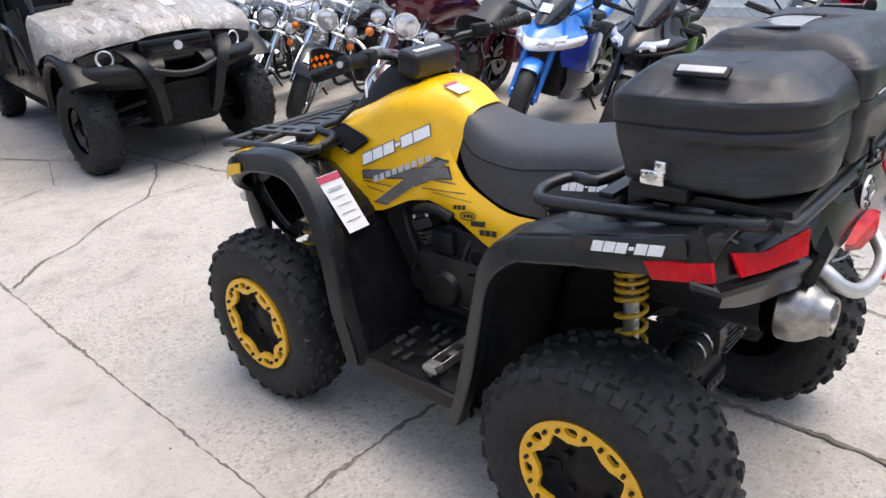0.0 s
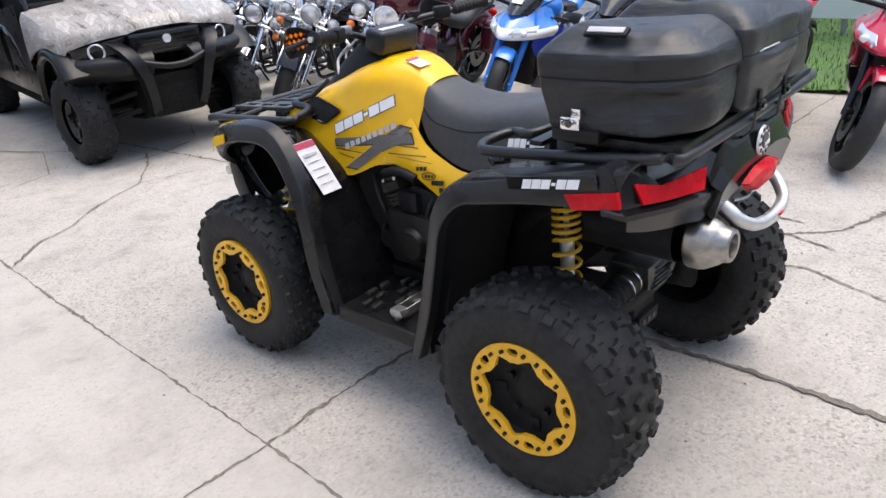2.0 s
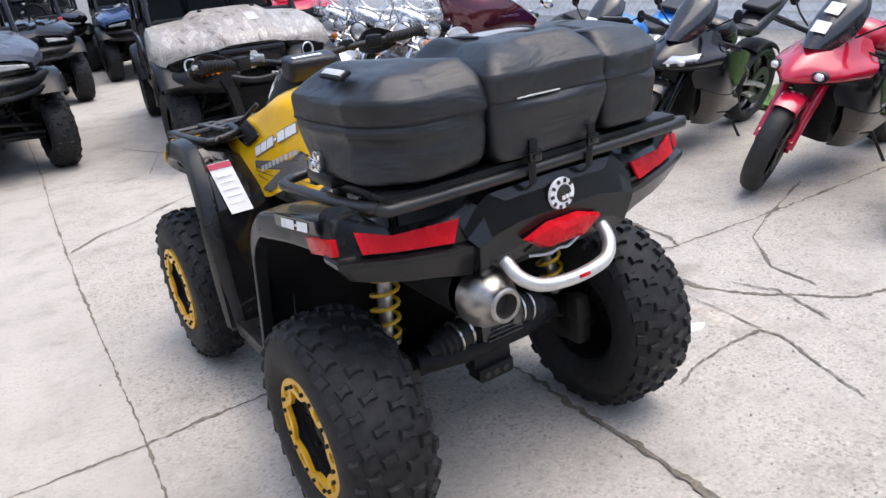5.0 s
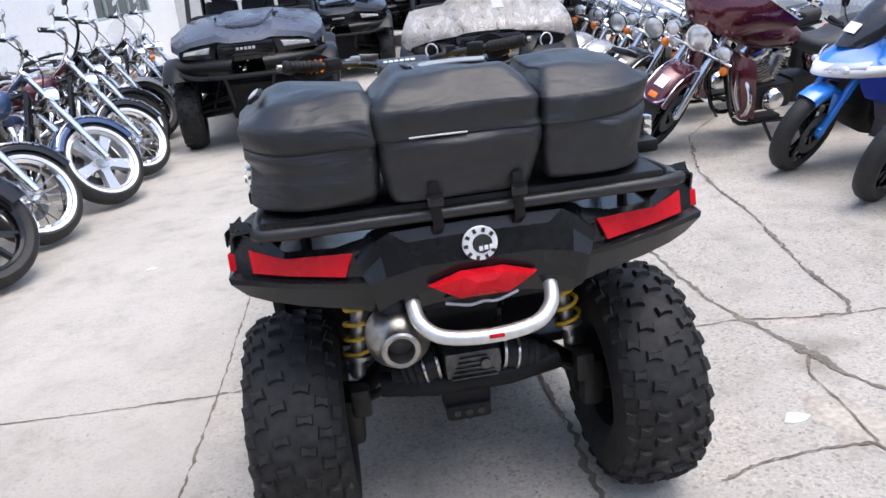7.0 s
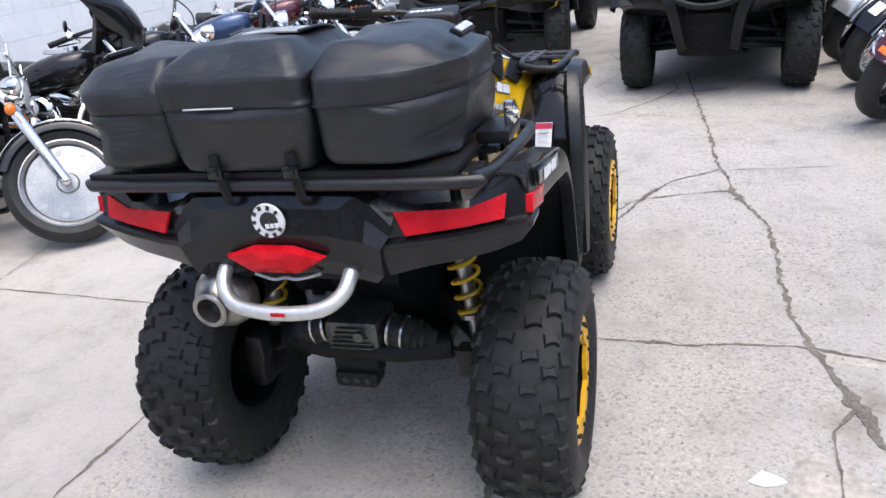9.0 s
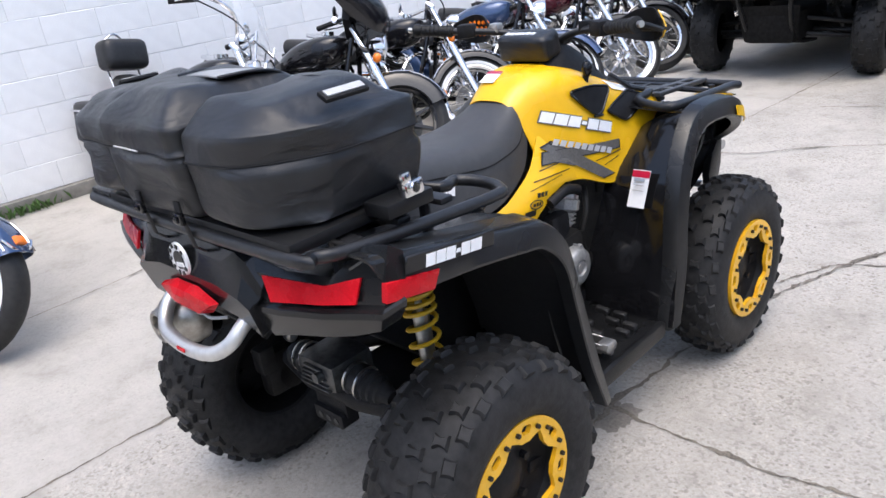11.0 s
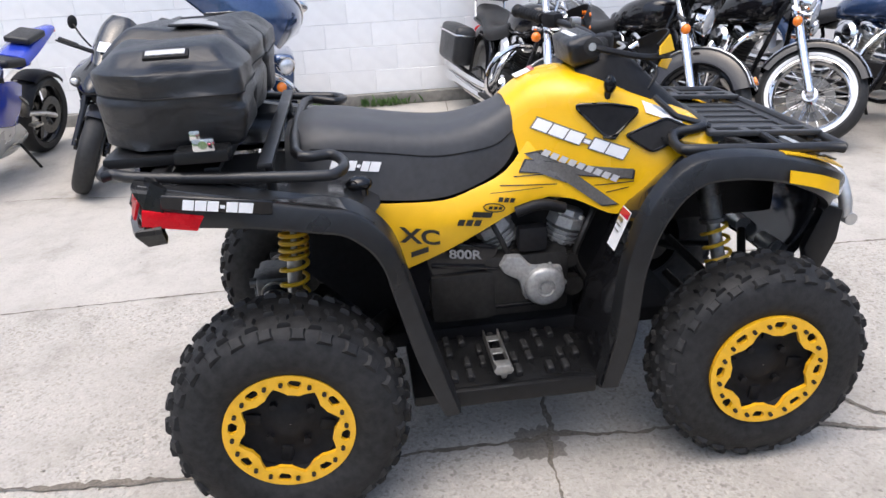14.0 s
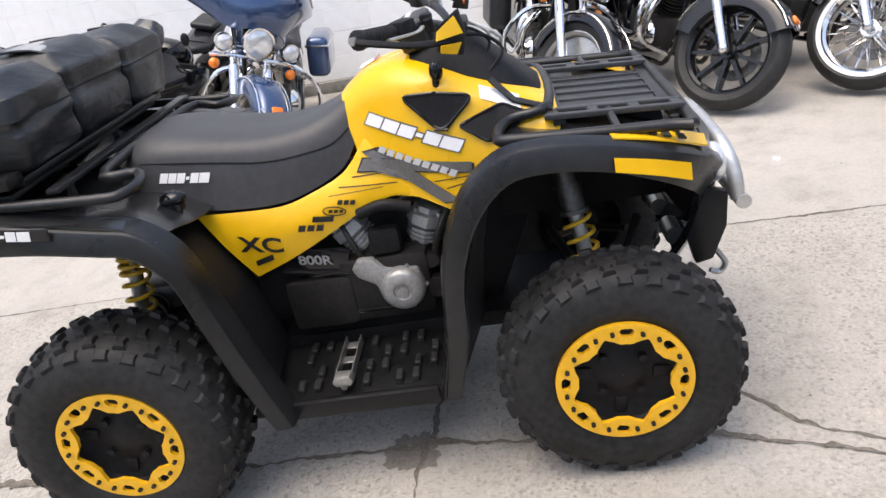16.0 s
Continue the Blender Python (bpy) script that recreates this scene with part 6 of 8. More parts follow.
for s in (-1, 1):
    bm = bm_new()
    box(bm, (s * 0.405 - 0.012, 0.03, 0.247), (0.028, 0.10, 0.010), 0.004, (0, 30 * s, 0))
    tag = part("name_tag", bm, MATTE, luggage)
    bm = bm_new()
    box(bm, (s * 0.408 - 0.012, 0.03, 0.2525), (0.016, 0.085, 0.003), 0.001, (0, 30 * s, 0))
    part("tag_lettering", bm, GREYFAB, tag)
    bm = bm_new()
    box(bm, (s * 0.462, 0.09, 0.058), (0.022, 0.05, 0.03), 0.006)
    box(bm, (s * 0.462, 0.075, 0.08), (0.02, 0.025, 0.025), 0.006)
    cyl(bm, (s * 0.468, 0.09, 0.06), (s * 0.478, 0.09, 0.06), 0.010, n=12)
    part("latch", bm, CHROME, luggage, "chrome key latch")
bm = bm_new()
box(bm, (-0.015, -0.01, 0.012), (0.84, 0.29, 0.026), 0.008)
for s in (-1, 1):
    box(bm, (s * 0.435, 0.08, 0.03), (0.07, 0.12, 0.03), 0.008)
part("tray", bm, BLACK, luggage, "black plastic carrier tray")

# ---- side-by-side utility vehicles ----


def offroad_wheel(v, name, x, y, R, W, rim_mat, turn=0):
    s = 1 if y > 0 else -1
    w = new(name)
    w.parent = v
    w.matrix_basis = pose(x, y, R - 0.008, 0, 0, turn + (90 if s > 0 else -90)) @ pose(0, 0, 0, random.uniform(0, 60), 0, 0)
    bm = bm_new()
    tyre_mesh(bm, R, W, R * 0.5)
    ty = part("tyre", bm, RUBBER, w, "black knobbly tyre")
    bm = bm_new()
    tread_mesh(bm, R, W, 18, random.Random(4))
    tagged(part("tread", bm, RUBBER, ty), kind="stuff")
    bm = bm_new()
    k = R * 0.5
    lathe(bm, [(k, -W * 0.3), (k * 0.95, 0.0), (k * 0.92, W * 0.28), (k * 0.75, W * 0.16), (k * 0.45, W * 0.14), (k * 0.3, W * 0.22), (0.001, W * 0.23)], (0, 0, 0), "x", 28)
    for i in range(5):
        a = i * math.tau / 5
        loft(bm, [[(W * h, r * math.cos(a + d), r * math.sin(a + d)) for h, d in ((0.22, -q), (0.26, 0), (0.22, q), (0.14, q), (0.14, -q))] for r, q in ((k * 0.3, 0.35), (k * 0.9, 0.16))])
    part("rim", bm, rim_mat, w, "dark steel rim")
    return w


def utv(m, label, hood, body, wb=2.0, roof=True, rows=1, cowl_h=1.05, style=0, accent=None, group="parked utility vehicles", half=0.58, zr=1.87):
    v = thing("utility_vehicle", m, label, "utility vehicle", group)
    R, W = 0.335, 0.23
    for x in (0.0, -wb):
        for s in (-1, 1):
            offroad_wheel(v, "front_wheel" if x == 0 else "rear_wheel", x, s * half, R, W, GLOSS, 6 if x == 0 else 0)
    # chassis and tub
    bm = bm_new()
    box(bm, (-wb / 2 - 0.05, 0, 0.36), (wb - 0.35, 1.15, 0.16), 0.04)
    box(bm, (0.05, 0, 0.42), (0.75, 0.42, 0.24), 0.05)
    box(bm, (-wb, 0, 0.46), (0.7, 0.6, 0.25), 0.05)
    part("chassis", bm, UNDER, v)
    # hood: raised centre, flat wings that reach over the wheels, dropped edges
    h = cowl_h
    if style:
        prof = [
            [(-0.62, 0, h + 0.05), (-0.62, 0.26, h + 0.05), (-0.62, 0.33, h + 0.035), (-0.62, 0.58, h + 0.01), (-0.62, 0.66, h - 0.05), (-0.62, 0.68, h - 0.28)],
            [(-0.28, 0, h + 0.015), (-0.28, 0.24, h + 0.015), (-0.28, 0.30, h + 0.035), (-0.28, 0.60, h - 0.02), (-0.28, 0.69, h - 0.08), (-0.28, 0.71, h - 0.20)],
            [(0.06, 0, h - 0.025), (0.06, 0.21, h - 0.025), (0.06, 0.28, h + 0.005), (0.04, 0.60, h - 0.06), (0.03, 0.70, h - 0.11), (0.02, 0.72, h - 0.19)],
            [(0.30, 0, h - 0.075), (0.30, 0.18, h - 0.075), (0.29, 0.26, h - 0.045), (0.24, 0.58, h - 0.11), (0.20, 0.68, h - 0.15), (0.18, 0.69, h - 0.22)],
            [(0.43, 0, h - 0.13), (0.43, 0.16, h - 0.13), (0.41, 0.24, h - 0.10), (0.34, 0.52, h - 0.15), (0.28, 0.62, h - 0.19), (0.26, 0.63, h - 0.25)],
            [(0.46, 0, h - 0.18), (0.46, 0.15, h - 0.18), (0.44, 0.23, h - 0.16), (0.36, 0.50, h - 0.19), (0.30, 0.60, h - 0.23), (0.28, 0.61, h - 0.28)],
        ]
    else:
        prof = [
            [(-0.62, 0, h + 0.085), (-0.62, 0.27, h + 0.08), (-0.62, 0.35, h + 0.03), (-0.62, 0.60, h + 0.005), (-0.62, 0.68, h - 0.06), (-0.62, 0.69, h - 0.36)],
            [(-0.30, 0, h + 0.07), (-0.30, 0.26, h + 0.065), (-0.30, 0.34, h + 0.015), (-0.30, 0.61, h - 0.02), (-0.30, 0.69, h - 0.09), (-0.30, 0.71, h - 0.27)],
            [(0.02, 0, h + 0.03), (0.02, 0.24, h + 0.028), (0.02, 0.32, h - 0.025), (0.02, 0.61, h - 0.065), (0.02, 0.69, h - 0.13), (0.02, 0.71, h - 0.22)],
            [(0.25, 0, h - 0.03), (0.25, 0.22, h - 0.033), (0.24, 0.30, h - 0.085), (0.20, 0.56, h - 0.12), (0.16, 0.66, h - 0.17), (0.14, 0.68, h - 0.25)],
            [(0.38, 0, h - 0.09), (0.38, 0.20, h - 0.095), (0.36, 0.28, h - 0.13), (0.28, 0.47, h - 0.16), (0.20, 0.63, h - 0.22), (0.18, 0.64, h - 0.28)],
            [(0.42, 0, h - 0.15), (0.42, 0.18, h - 0.155), (0.40, 0.25, h - 0.175), (0.30, 0.42, h - 0.20), (0.21, 0.62, h - 0.25), (0.19, 0.63, h - 0.30)],
        ]
    bm = bm_new()
    sheet(bm, [both([(y, x, z) for x, y, z in r]) for r in prof], 1 if style else 2, 1 if style else 3, 0.012)
    for q in bm.verts:
        q.co = Vector((q.co.y, q.co.x, q.co.z))
    hd = part("hood", bm, hood, v, "moulded front hood", 24 if style else 30)
    if style:
        for s in (-1, 1):
            bm = bm_new()
            prism(bm, [(-0.10, s * 0.30), (0.10, s * 0.27), (0.10, s * 0.255), (-0.10, s * 0.28)], "z", h + 0.0, h + 0.034, 0.004)
            part("hood_ridge", bm, BLACK, hd)
        bm = bm_new()
        prism(bm, [(-0.46, -0.24), (0.22, -0.17), (0.28, -0.10), (0.28, 0.10), (0.22, 0.17), (-0.46, 0.24)], "z", 0, 0.03, 0.010)
        for q in bm.verts:
            q.co.z += h + 0.012 - (q.co.x + 0.3) * 0.135
        part("hood_scoop", bm, hood, hd, "raised centre of the hood")
    else:
        bm = bm_new()
        box(bm, (0.08, 0.10, h + 0.022), (0.22, 0.09, 0.004), 0, (0, 14, 0))
        part("hood_sticker", bm, GREYFAB, hd, "pale paper sticker")
        bm = bm_new()
        for y in (-0.22, 0.22):
            box(bm, (-0.42, y, h + 0.078), (0.05, 0.035, 0.02), 0.008, (0, 4, 0))
        part("hood_catch", bm, MATTE, hd)
    for s in (-1, 1):
        # wheel arch below the hood's edge
        bm = bm_new()
        rows_ = []
        for a in (38, 60, 80, 100, 120, 145, 172):
            d = Vector((math.cos(radians(a)), 0, math.sin(radians(a))))
            c = Vector((-0.02, 0, R + 0.05)) + d * (R + 0.14)
            rows_.append([c + Vector((0, 0.34, 0.0)), c + Vector((0, 0.55, 0.0)), c + Vector((0, half + 0.125, -0.01)), c - d * 0.07 + Vector((0, half + 0.135, 0)), c - d * 0.09 + Vector((0, half + 0.11, 0))])
        sheet(bm, rows_, 2, 3, 0.008)
        for q in bm.verts:
            q.co.y *= s
        part("front_fender", bm, body, v, "black front wheel arch", 60)
        bm = bm_new()
        rows_ = []
        for a in (15, 45, 80, 110, 140, 165):
            d = Vector((math.cos(radians(a)), 0, math.sin(radians(a))))
            c = Vector((-wb, 0, R)) + d * (R + 0.13)
            rows_.append([c + Vector((0, 0.36, 0)), c + Vector((0, 0.55, 0.02)), c + Vector((0, half + 0.12, -0.01)), c - d * 0.06 + Vector((0, half + 0.13, 0))])
        sheet(bm, rows_, 3, 3, 0.008)
        for q in bm.verts:
            q.co.y *= s
        part("rear_fender", bm, body, v, "", 60)
        # dark socket and headlight
        bm = bm_new()
        if style:
            loft(bm, [[(x, s * y, z) for x, y, z in r] for r in ([(0.28, 0.24, h - 0.15), (0.18, 0.62, h - 0.19), (0.18, 0.63, h - 0.31), (0.30, 0.28, h - 0.33)], [(0.44, 0.25, h - 0.175), (0.31, 0.60, h - 0.225), (0.30, 0.61, h - 0.29), (0.42, 0.28, h - 0.30)])])
        else:
            loft(bm, [[(x, s * y, z) for x, y, z in r] for r in ([(0.30, 0.26, h - 0.18), (0.14, 0.62, h - 0.22), (0.14, 0.62, h - 0.33), (0.26, 0.34, h - 0.36)], [(0.395, 0.27, h - 0.19), (0.235, 0.61, h - 0.25), (0.235, 0.60, h - 0.32), (0.35, 0.36, h - 0.345)])])
        bz = part("headlight_bezel", bm, GLOSS, v, "dark headlight socket")
        bm = bm_new()
        if style:
            loft(bm, [[(x, s * y, z) for x, y, z in r] for r in ([(0.415, 0.31, h - 0.20), (0.325, 0.56, h - 0.232), (0.32, 0.57, h - 0.262), (0.40, 0.33, h - 0.262)], [(0.428, 0.325, h - 0.212), (0.338, 0.55, h - 0.238), (0.335, 0.555, h - 0.254), (0.415, 0.34, h - 0.25)])])
        else:
            turned(bm, (0.285, s * 0.445, h - 0.275), (0.9, s * 0.42, 0.0), [(0, 0.058), (0.026, 0.060), (0.030, 0.054), (0.020, 0.042), (0.016, 0.02), (0.022, 0.001)], 20)
        part("headlight", bm, LENS, bz, "clear headlight")
        # bumper wing below the lamp
        bm = bm_new()
        sheet(bm, [[(0.42, 0.12, h - 0.29), (0.40, 0.32, h - 0.30), (0.28, 0.56, h - 0.31), (0.14, 0.70, h - 0.30)], [(0.50, 0.14, h - 0.35), (0.46, 0.34, h - 0.35), (0.33, 0.58, h - 0.35), (0.16, 0.72, h - 0.34)], [(0.49, 0.15, h - 0.42), (0.45, 0.33, h - 0.42), (0.32, 0.56, h - 0.42), (0.18, 0.70, h - 0.42)], [(0.40, 0.15, h - 0.50), (0.38, 0.30, h - 0.49), (0.28, 0.48, h - 0.48), (0.18, 0.58, h - 0.50)]], 2, 3, 0.03)
        for q in bm.verts:
            q.co.y *= s
        part("bumper_wing", bm, BLACK, v, "black plastic bumper wing", 35)
        for x in (0.0, -wb):
            bm = bm_new()
            for dz in (0.0, 0.13):
                tube(bm, [(x + 0.16, s * 0.18, 0.34 + dz), (x, s * (half - 0.1), 0.29 + dz * 0.8)], 0.018, 8)
                tube(bm, [(x - 0.16, s * 0.18, 0.34 + dz), (x, s * (half - 0.1), 0.29 + dz * 0.8)], 0.018, 8)
            part("wishbone", bm, DARK, v)
            bm = bm_new()
            T, B = Vector((x, s * 0.26, 0.80)), Vector((x, s * 0.44, 0.36))
            cyl(bm, T, B, 0.022, n=10)
            coil(bm, B.lerp(T, 0.25), B.lerp(T, 0.95), 0.045, 0.008, 8, 10)
            part("shock", bm, DARK, v)
            bm = bm_new()
            cyl(bm, (x, s * 0.1, 0.36), (x, s * (half - 0.08), 0.33), 0.017, n=8)
            part("axle_shaft", bm, DARK, v)
    # grille and bumper
    bm = bm_new()
    box(bm, (0.38, 0, h - 0.26), (0.09, 0.52, 0.17), 0.03)
    gr = part("grille", bm, GLOSS, v, "black front grille")
    for i in range(4):
        bm = bm_new()
        box(bm, (0.427, 0, h - 0.21 - 0.03 * i), (0.012, 0.44 - 0.03 * i, 0.008), 0.002, seg=1)
        part("grille_slat", bm, MATTE, gr)
    bm = bm_new()
    if style:
        for i in range(5):
            box(bm, (0.44, -0.072 + 0.036 * i, h - 0.235), (0.012, 0.026, 0.026), 0.004)
    else:
        turned(bm, (0.43, 0, h - 0.24), (1, 0, 0), [(0, 0.030), (0.012, 0.030), (0.014, 0.022), (0.010, 0.018), (0.010, 0.001)], 20)
    part("nose_badge", bm, GREYFAB, gr, "pale nose badge")
    bm = bm_new()
    if style:
        tube(bm, [(0.25, -0.66, h - 0.42), (0.42, -0.50, h - 0.45), (0.53, -0.28, h - 0.46), (0.53, 0.28, h - 0.46), (0.42, 0.50, h - 0.45), (0.25, 0.66, h - 0.42)], 0.022, 8, k=4)
        for s in (-1, 1):
            tube(bm, [(0.53, s * 0.22, h - 0.46), (0.50, s * 0.20, h - 0.56), (0.40, s * 0.18, 0.40)], 0.018, 8, k=3)
    else:
        tube(bm, [(0.50, -0.22, h - 0.37), (0.53, -0.10, h - 0.405), (0.535, 0.0, h - 0.415), (0.53, 0.10, h - 0.405), (0.50, 0.22, h - 0.37)], 0.024, 10, k=4)
        for s in (-1, 1):
            loft(bm, [[(x + a * dx, s * (y + b * w), z + c * 0.02) for a, b, c in ((-1, -1, 0), (1, -0.7, 0), (1, 0.7, 0), (-1, 1, 0))] for x, y, z, w, dx in ((0.36, 0.36, h - 0.22, 0.05, 0.02), (0.45, 0.31, h - 0.27, 0.065, 0.035), (0.49, 0.26, h - 0.36, 0.06, 0.04), (0.49, 0.22, h - 0.48, 0.05, 0.04), (0.45, 0.19, 0.44, 0.045, 0.03), (0.38, 0.17, 0.33, 0.045, 0.03))])
    part("front_bumper", bm, BLACK, v, "black tubular front bumper")
    bm = bm_new()
    sheet(bm, [[(0.42, -0.24, 0.60), (0.42, 0.24, 0.60)], [(0.36, -0.22, 0.32), (0.36, 0.22, 0.32)], [(0.0, -0.24, 0.26), (0.0, 0.24, 0.26)]], 2, 3, 0.02)
    part("skid_plate", bm, UNDER, v)
    # cabin: dash, seats, wheel
    bm = bm_new()
    box(bm, (-0.66, 0, cowl_h - 0.07), (0.18, 1.2, 0.22), 0.05)
    part("dashboard", bm, MATTE, v)
    bm = bm_new()
    tube(bm, [(-0.86 + 0.06 * math.cos(a), 0.30 + 0.17 * math.sin(a), cowl_h + 0.05 + 0.16 * math.cos(a)) for a in [i * math.tau / 20 for i in range(20)]], 0.014, 8, True)
    tube(bm, [(-0.70, 0.30, cowl_h - 0.02), (-0.86, 0.30, cowl_h + 0.05)], 0.02, 8)
    tube(bm, [(-0.86, 0.14, cowl_h + 0.05), (-0.86, 0.46, cowl_h + 0.05)], 0.012, 6)
    part("steering_wheel", bm, MATTE, v, "black steering wheel")
    for r in range(rows):
        x0 = -1.25 - 0.85 * r
        for y in (-0.40, 0.0, 0.40):
            bm = bm_new()
            box(bm, (x0, y, 0.72), (0.46, 0.37, 0.14), 0.05, (0, -6, 0), 3)
            box(bm, (x0 - 0.25, y, 1.03), (0.12, 0.36, 0.54), 0.05, (0, -12, 0), 3)
            st = part("seat", bm, MATTE, v, "black vinyl bucket seat")
            bm = bm_new()
            tube(bm, [(x0 - 0.33, y + 0.056 * math.cos(a) * (1.0 - 0.25 * math.sin(a)), 1.37 + 0.12 * math.sin(a)) for a in [i * math.tau / 16 for i in range(16)]], 0.05, 10, True)
            part("headrest", bm, MATTE, st, "black padded headrest with a slot")
    # roll cage
    xb = -1.50 - 0.85 * (rows - 1)
    for s in (-1, 1):
        bm = bm_new()
        tube(bm, [(-0.58, s * 0.62, cowl_h - 0.06), (-0.88, s * 0.60, zr - 0.07), (-1.10, s * 0.59, zr), (xb, s * 0.59, zr + 0.01), (xb - 0.14, s * 0.60, zr - 0.07), (xb - 0.20, s * 0.64, 0.60)], 0.026, 8, k=4)
        if rows > 1:
            tube(bm, [(-1.55, s * 0.64, 0.55), (-1.52, s * 0.60, zr - 0.01)], 0.026, 8)
        tube(bm, [(-1.0, s * 0.65, 0.62), (-1.3, s * 0.67, 0.92), (xb - 0.18, s * 0.66, 0.95)], 0.02, 8, k=4)
        part("roll_cage_side", bm, GLOSS, v, "black steel roll cage")
        bm = bm_new()
        box(bm, (-0.55 - wb / 2 + 0.2, s * 0.60, 0.52), (wb - 0.75, 0.06, 0.24), 0.025)
        part("side_sill", bm, body, v)
        bm = bm_new()
        for i in range(rows):
            sheet(bm, [[(-0.78 - 0.9 * i, s * 0.655, 0.62), (-1.45 - 0.9 * i, s * 0.66, 0.62)], [(-0.80 - 0.9 * i, s * 0.66, 1.12), (-1.45 - 0.9 * i, s * 0.665, 1.06)]], 3, 3, 0.02)
        part("door", bm, body, v, "low half door")
    for x, z in ((-1.05, zr - 0.01), (xb, zr - 0.01), (xb - 0.17, 1.35)):
        bm = bm_new()
        cyl(bm, (x, -0.6, z), (x, 0.6, z), 0.023, n=8)
        part("roll_cage_cross", bm, GLOSS, v)
    if roof:
        bm = bm_new()
        sheet(bm, [both([(0, -0.74, zr + 0.02), (0.4, -0.74, zr + 0.015), (0.66, -0.76, zr - 0.015)]), both([(0, (xb - 0.9) / 2, zr + 0.06), (0.4, (xb - 0.9) / 2, zr + 0.055), (0.68, (xb - 0.9) / 2, zr + 0.015)]), both([(0, xb - 0.12, zr + 0.04), (0.4, xb - 0.12, zr + 0.035), (0.66, xb - 0.12, zr)])], 4, 6, 0.025)
        for q in bm.verts:
            q.co = Vector((q.co.y, q.co.x, q.co.z))
        part("roof", bm, MATTE, v, "moulded black roof", 60)
    # cargo bed
    bm = bm_new()
    x1 = -wb - 0.45
    box(bm, ((xb - 0.25 + x1) / 2, 0, 0.80), (abs(x1 - xb + 0.25), 1.20, 0.04), 0.01)
    for s in (-1, 1):
        box(bm, ((xb - 0.25 + x1) / 2, s * 0.60, 0.93), (abs(x1 - xb + 0.25), 0.04, 0.26), 0.01)
    box(bm, (x1, 0, 0.93), (0.04, 1.2, 0.26), 0.01)
    part("cargo_bed", bm, body, v, "dump bed")
    if accent:
        for s in (-1, 1):
            bm = bm_new()
            box(bm, (-0.50, s * 0.60, cowl_h - 0.05), (0.30, 0.06, 0.12), 0.03)
            part("accent_panel", bm, accent, v)
    return v


utv(pose(0.86, 3.90, 0, 0, 0, -97), "camouflage six-seat utility vehicle with black roof", CAMO, BLACK, wb=2.95, rows=2, cowl_h=1.08, zr=1.76)
utv(pose(-1.22, 5.0, 0, 0, 0, -88), "slate grey utility vehicle with black roll cage", SLATE, BLACK, wb=2.2, rows=1, cowl_h=1.15, style=1, half=0.66)
utv(pose(-0.45, 9.2, 0, 0, 0, -92), "black utility vehicle with red panels behind the first row", GLOSS, BLACK, wb=2.2, rows=1, cowl_h=1.1, style=1, accent=REDPAINT, half=0.62)
utv(pose(2.95, 8.3, 0, 0, 0, -95), "red utility vehicle parked behind the cruisers", REDPAINT, BLACK, wb=2.0, rows=1, cowl_h=1.05, style=1, half=0.6)
utv(pose(1.50, 10.9, 0, 0, 0, -95), "dark blue two-row utility vehicle with black roll cage", BLUEPAINT, BLACK, wb=2.2, rows=2, cowl_h=1.1, style=1, half=0.62)
utv(pose(0.25, 13.2, 0, 0, 0, -93), "black two-row utility vehicle with black roll cage", GLOSS, BLACK, wb=2.2, rows=2, cowl_h=1.12, style=1, half=0.62)

# ---- motorcycles ----
NAVY = mat("navy_gloss_paint", (0.008, 0.018, 0.07), 0.15, var=0.08, coat=0.6)


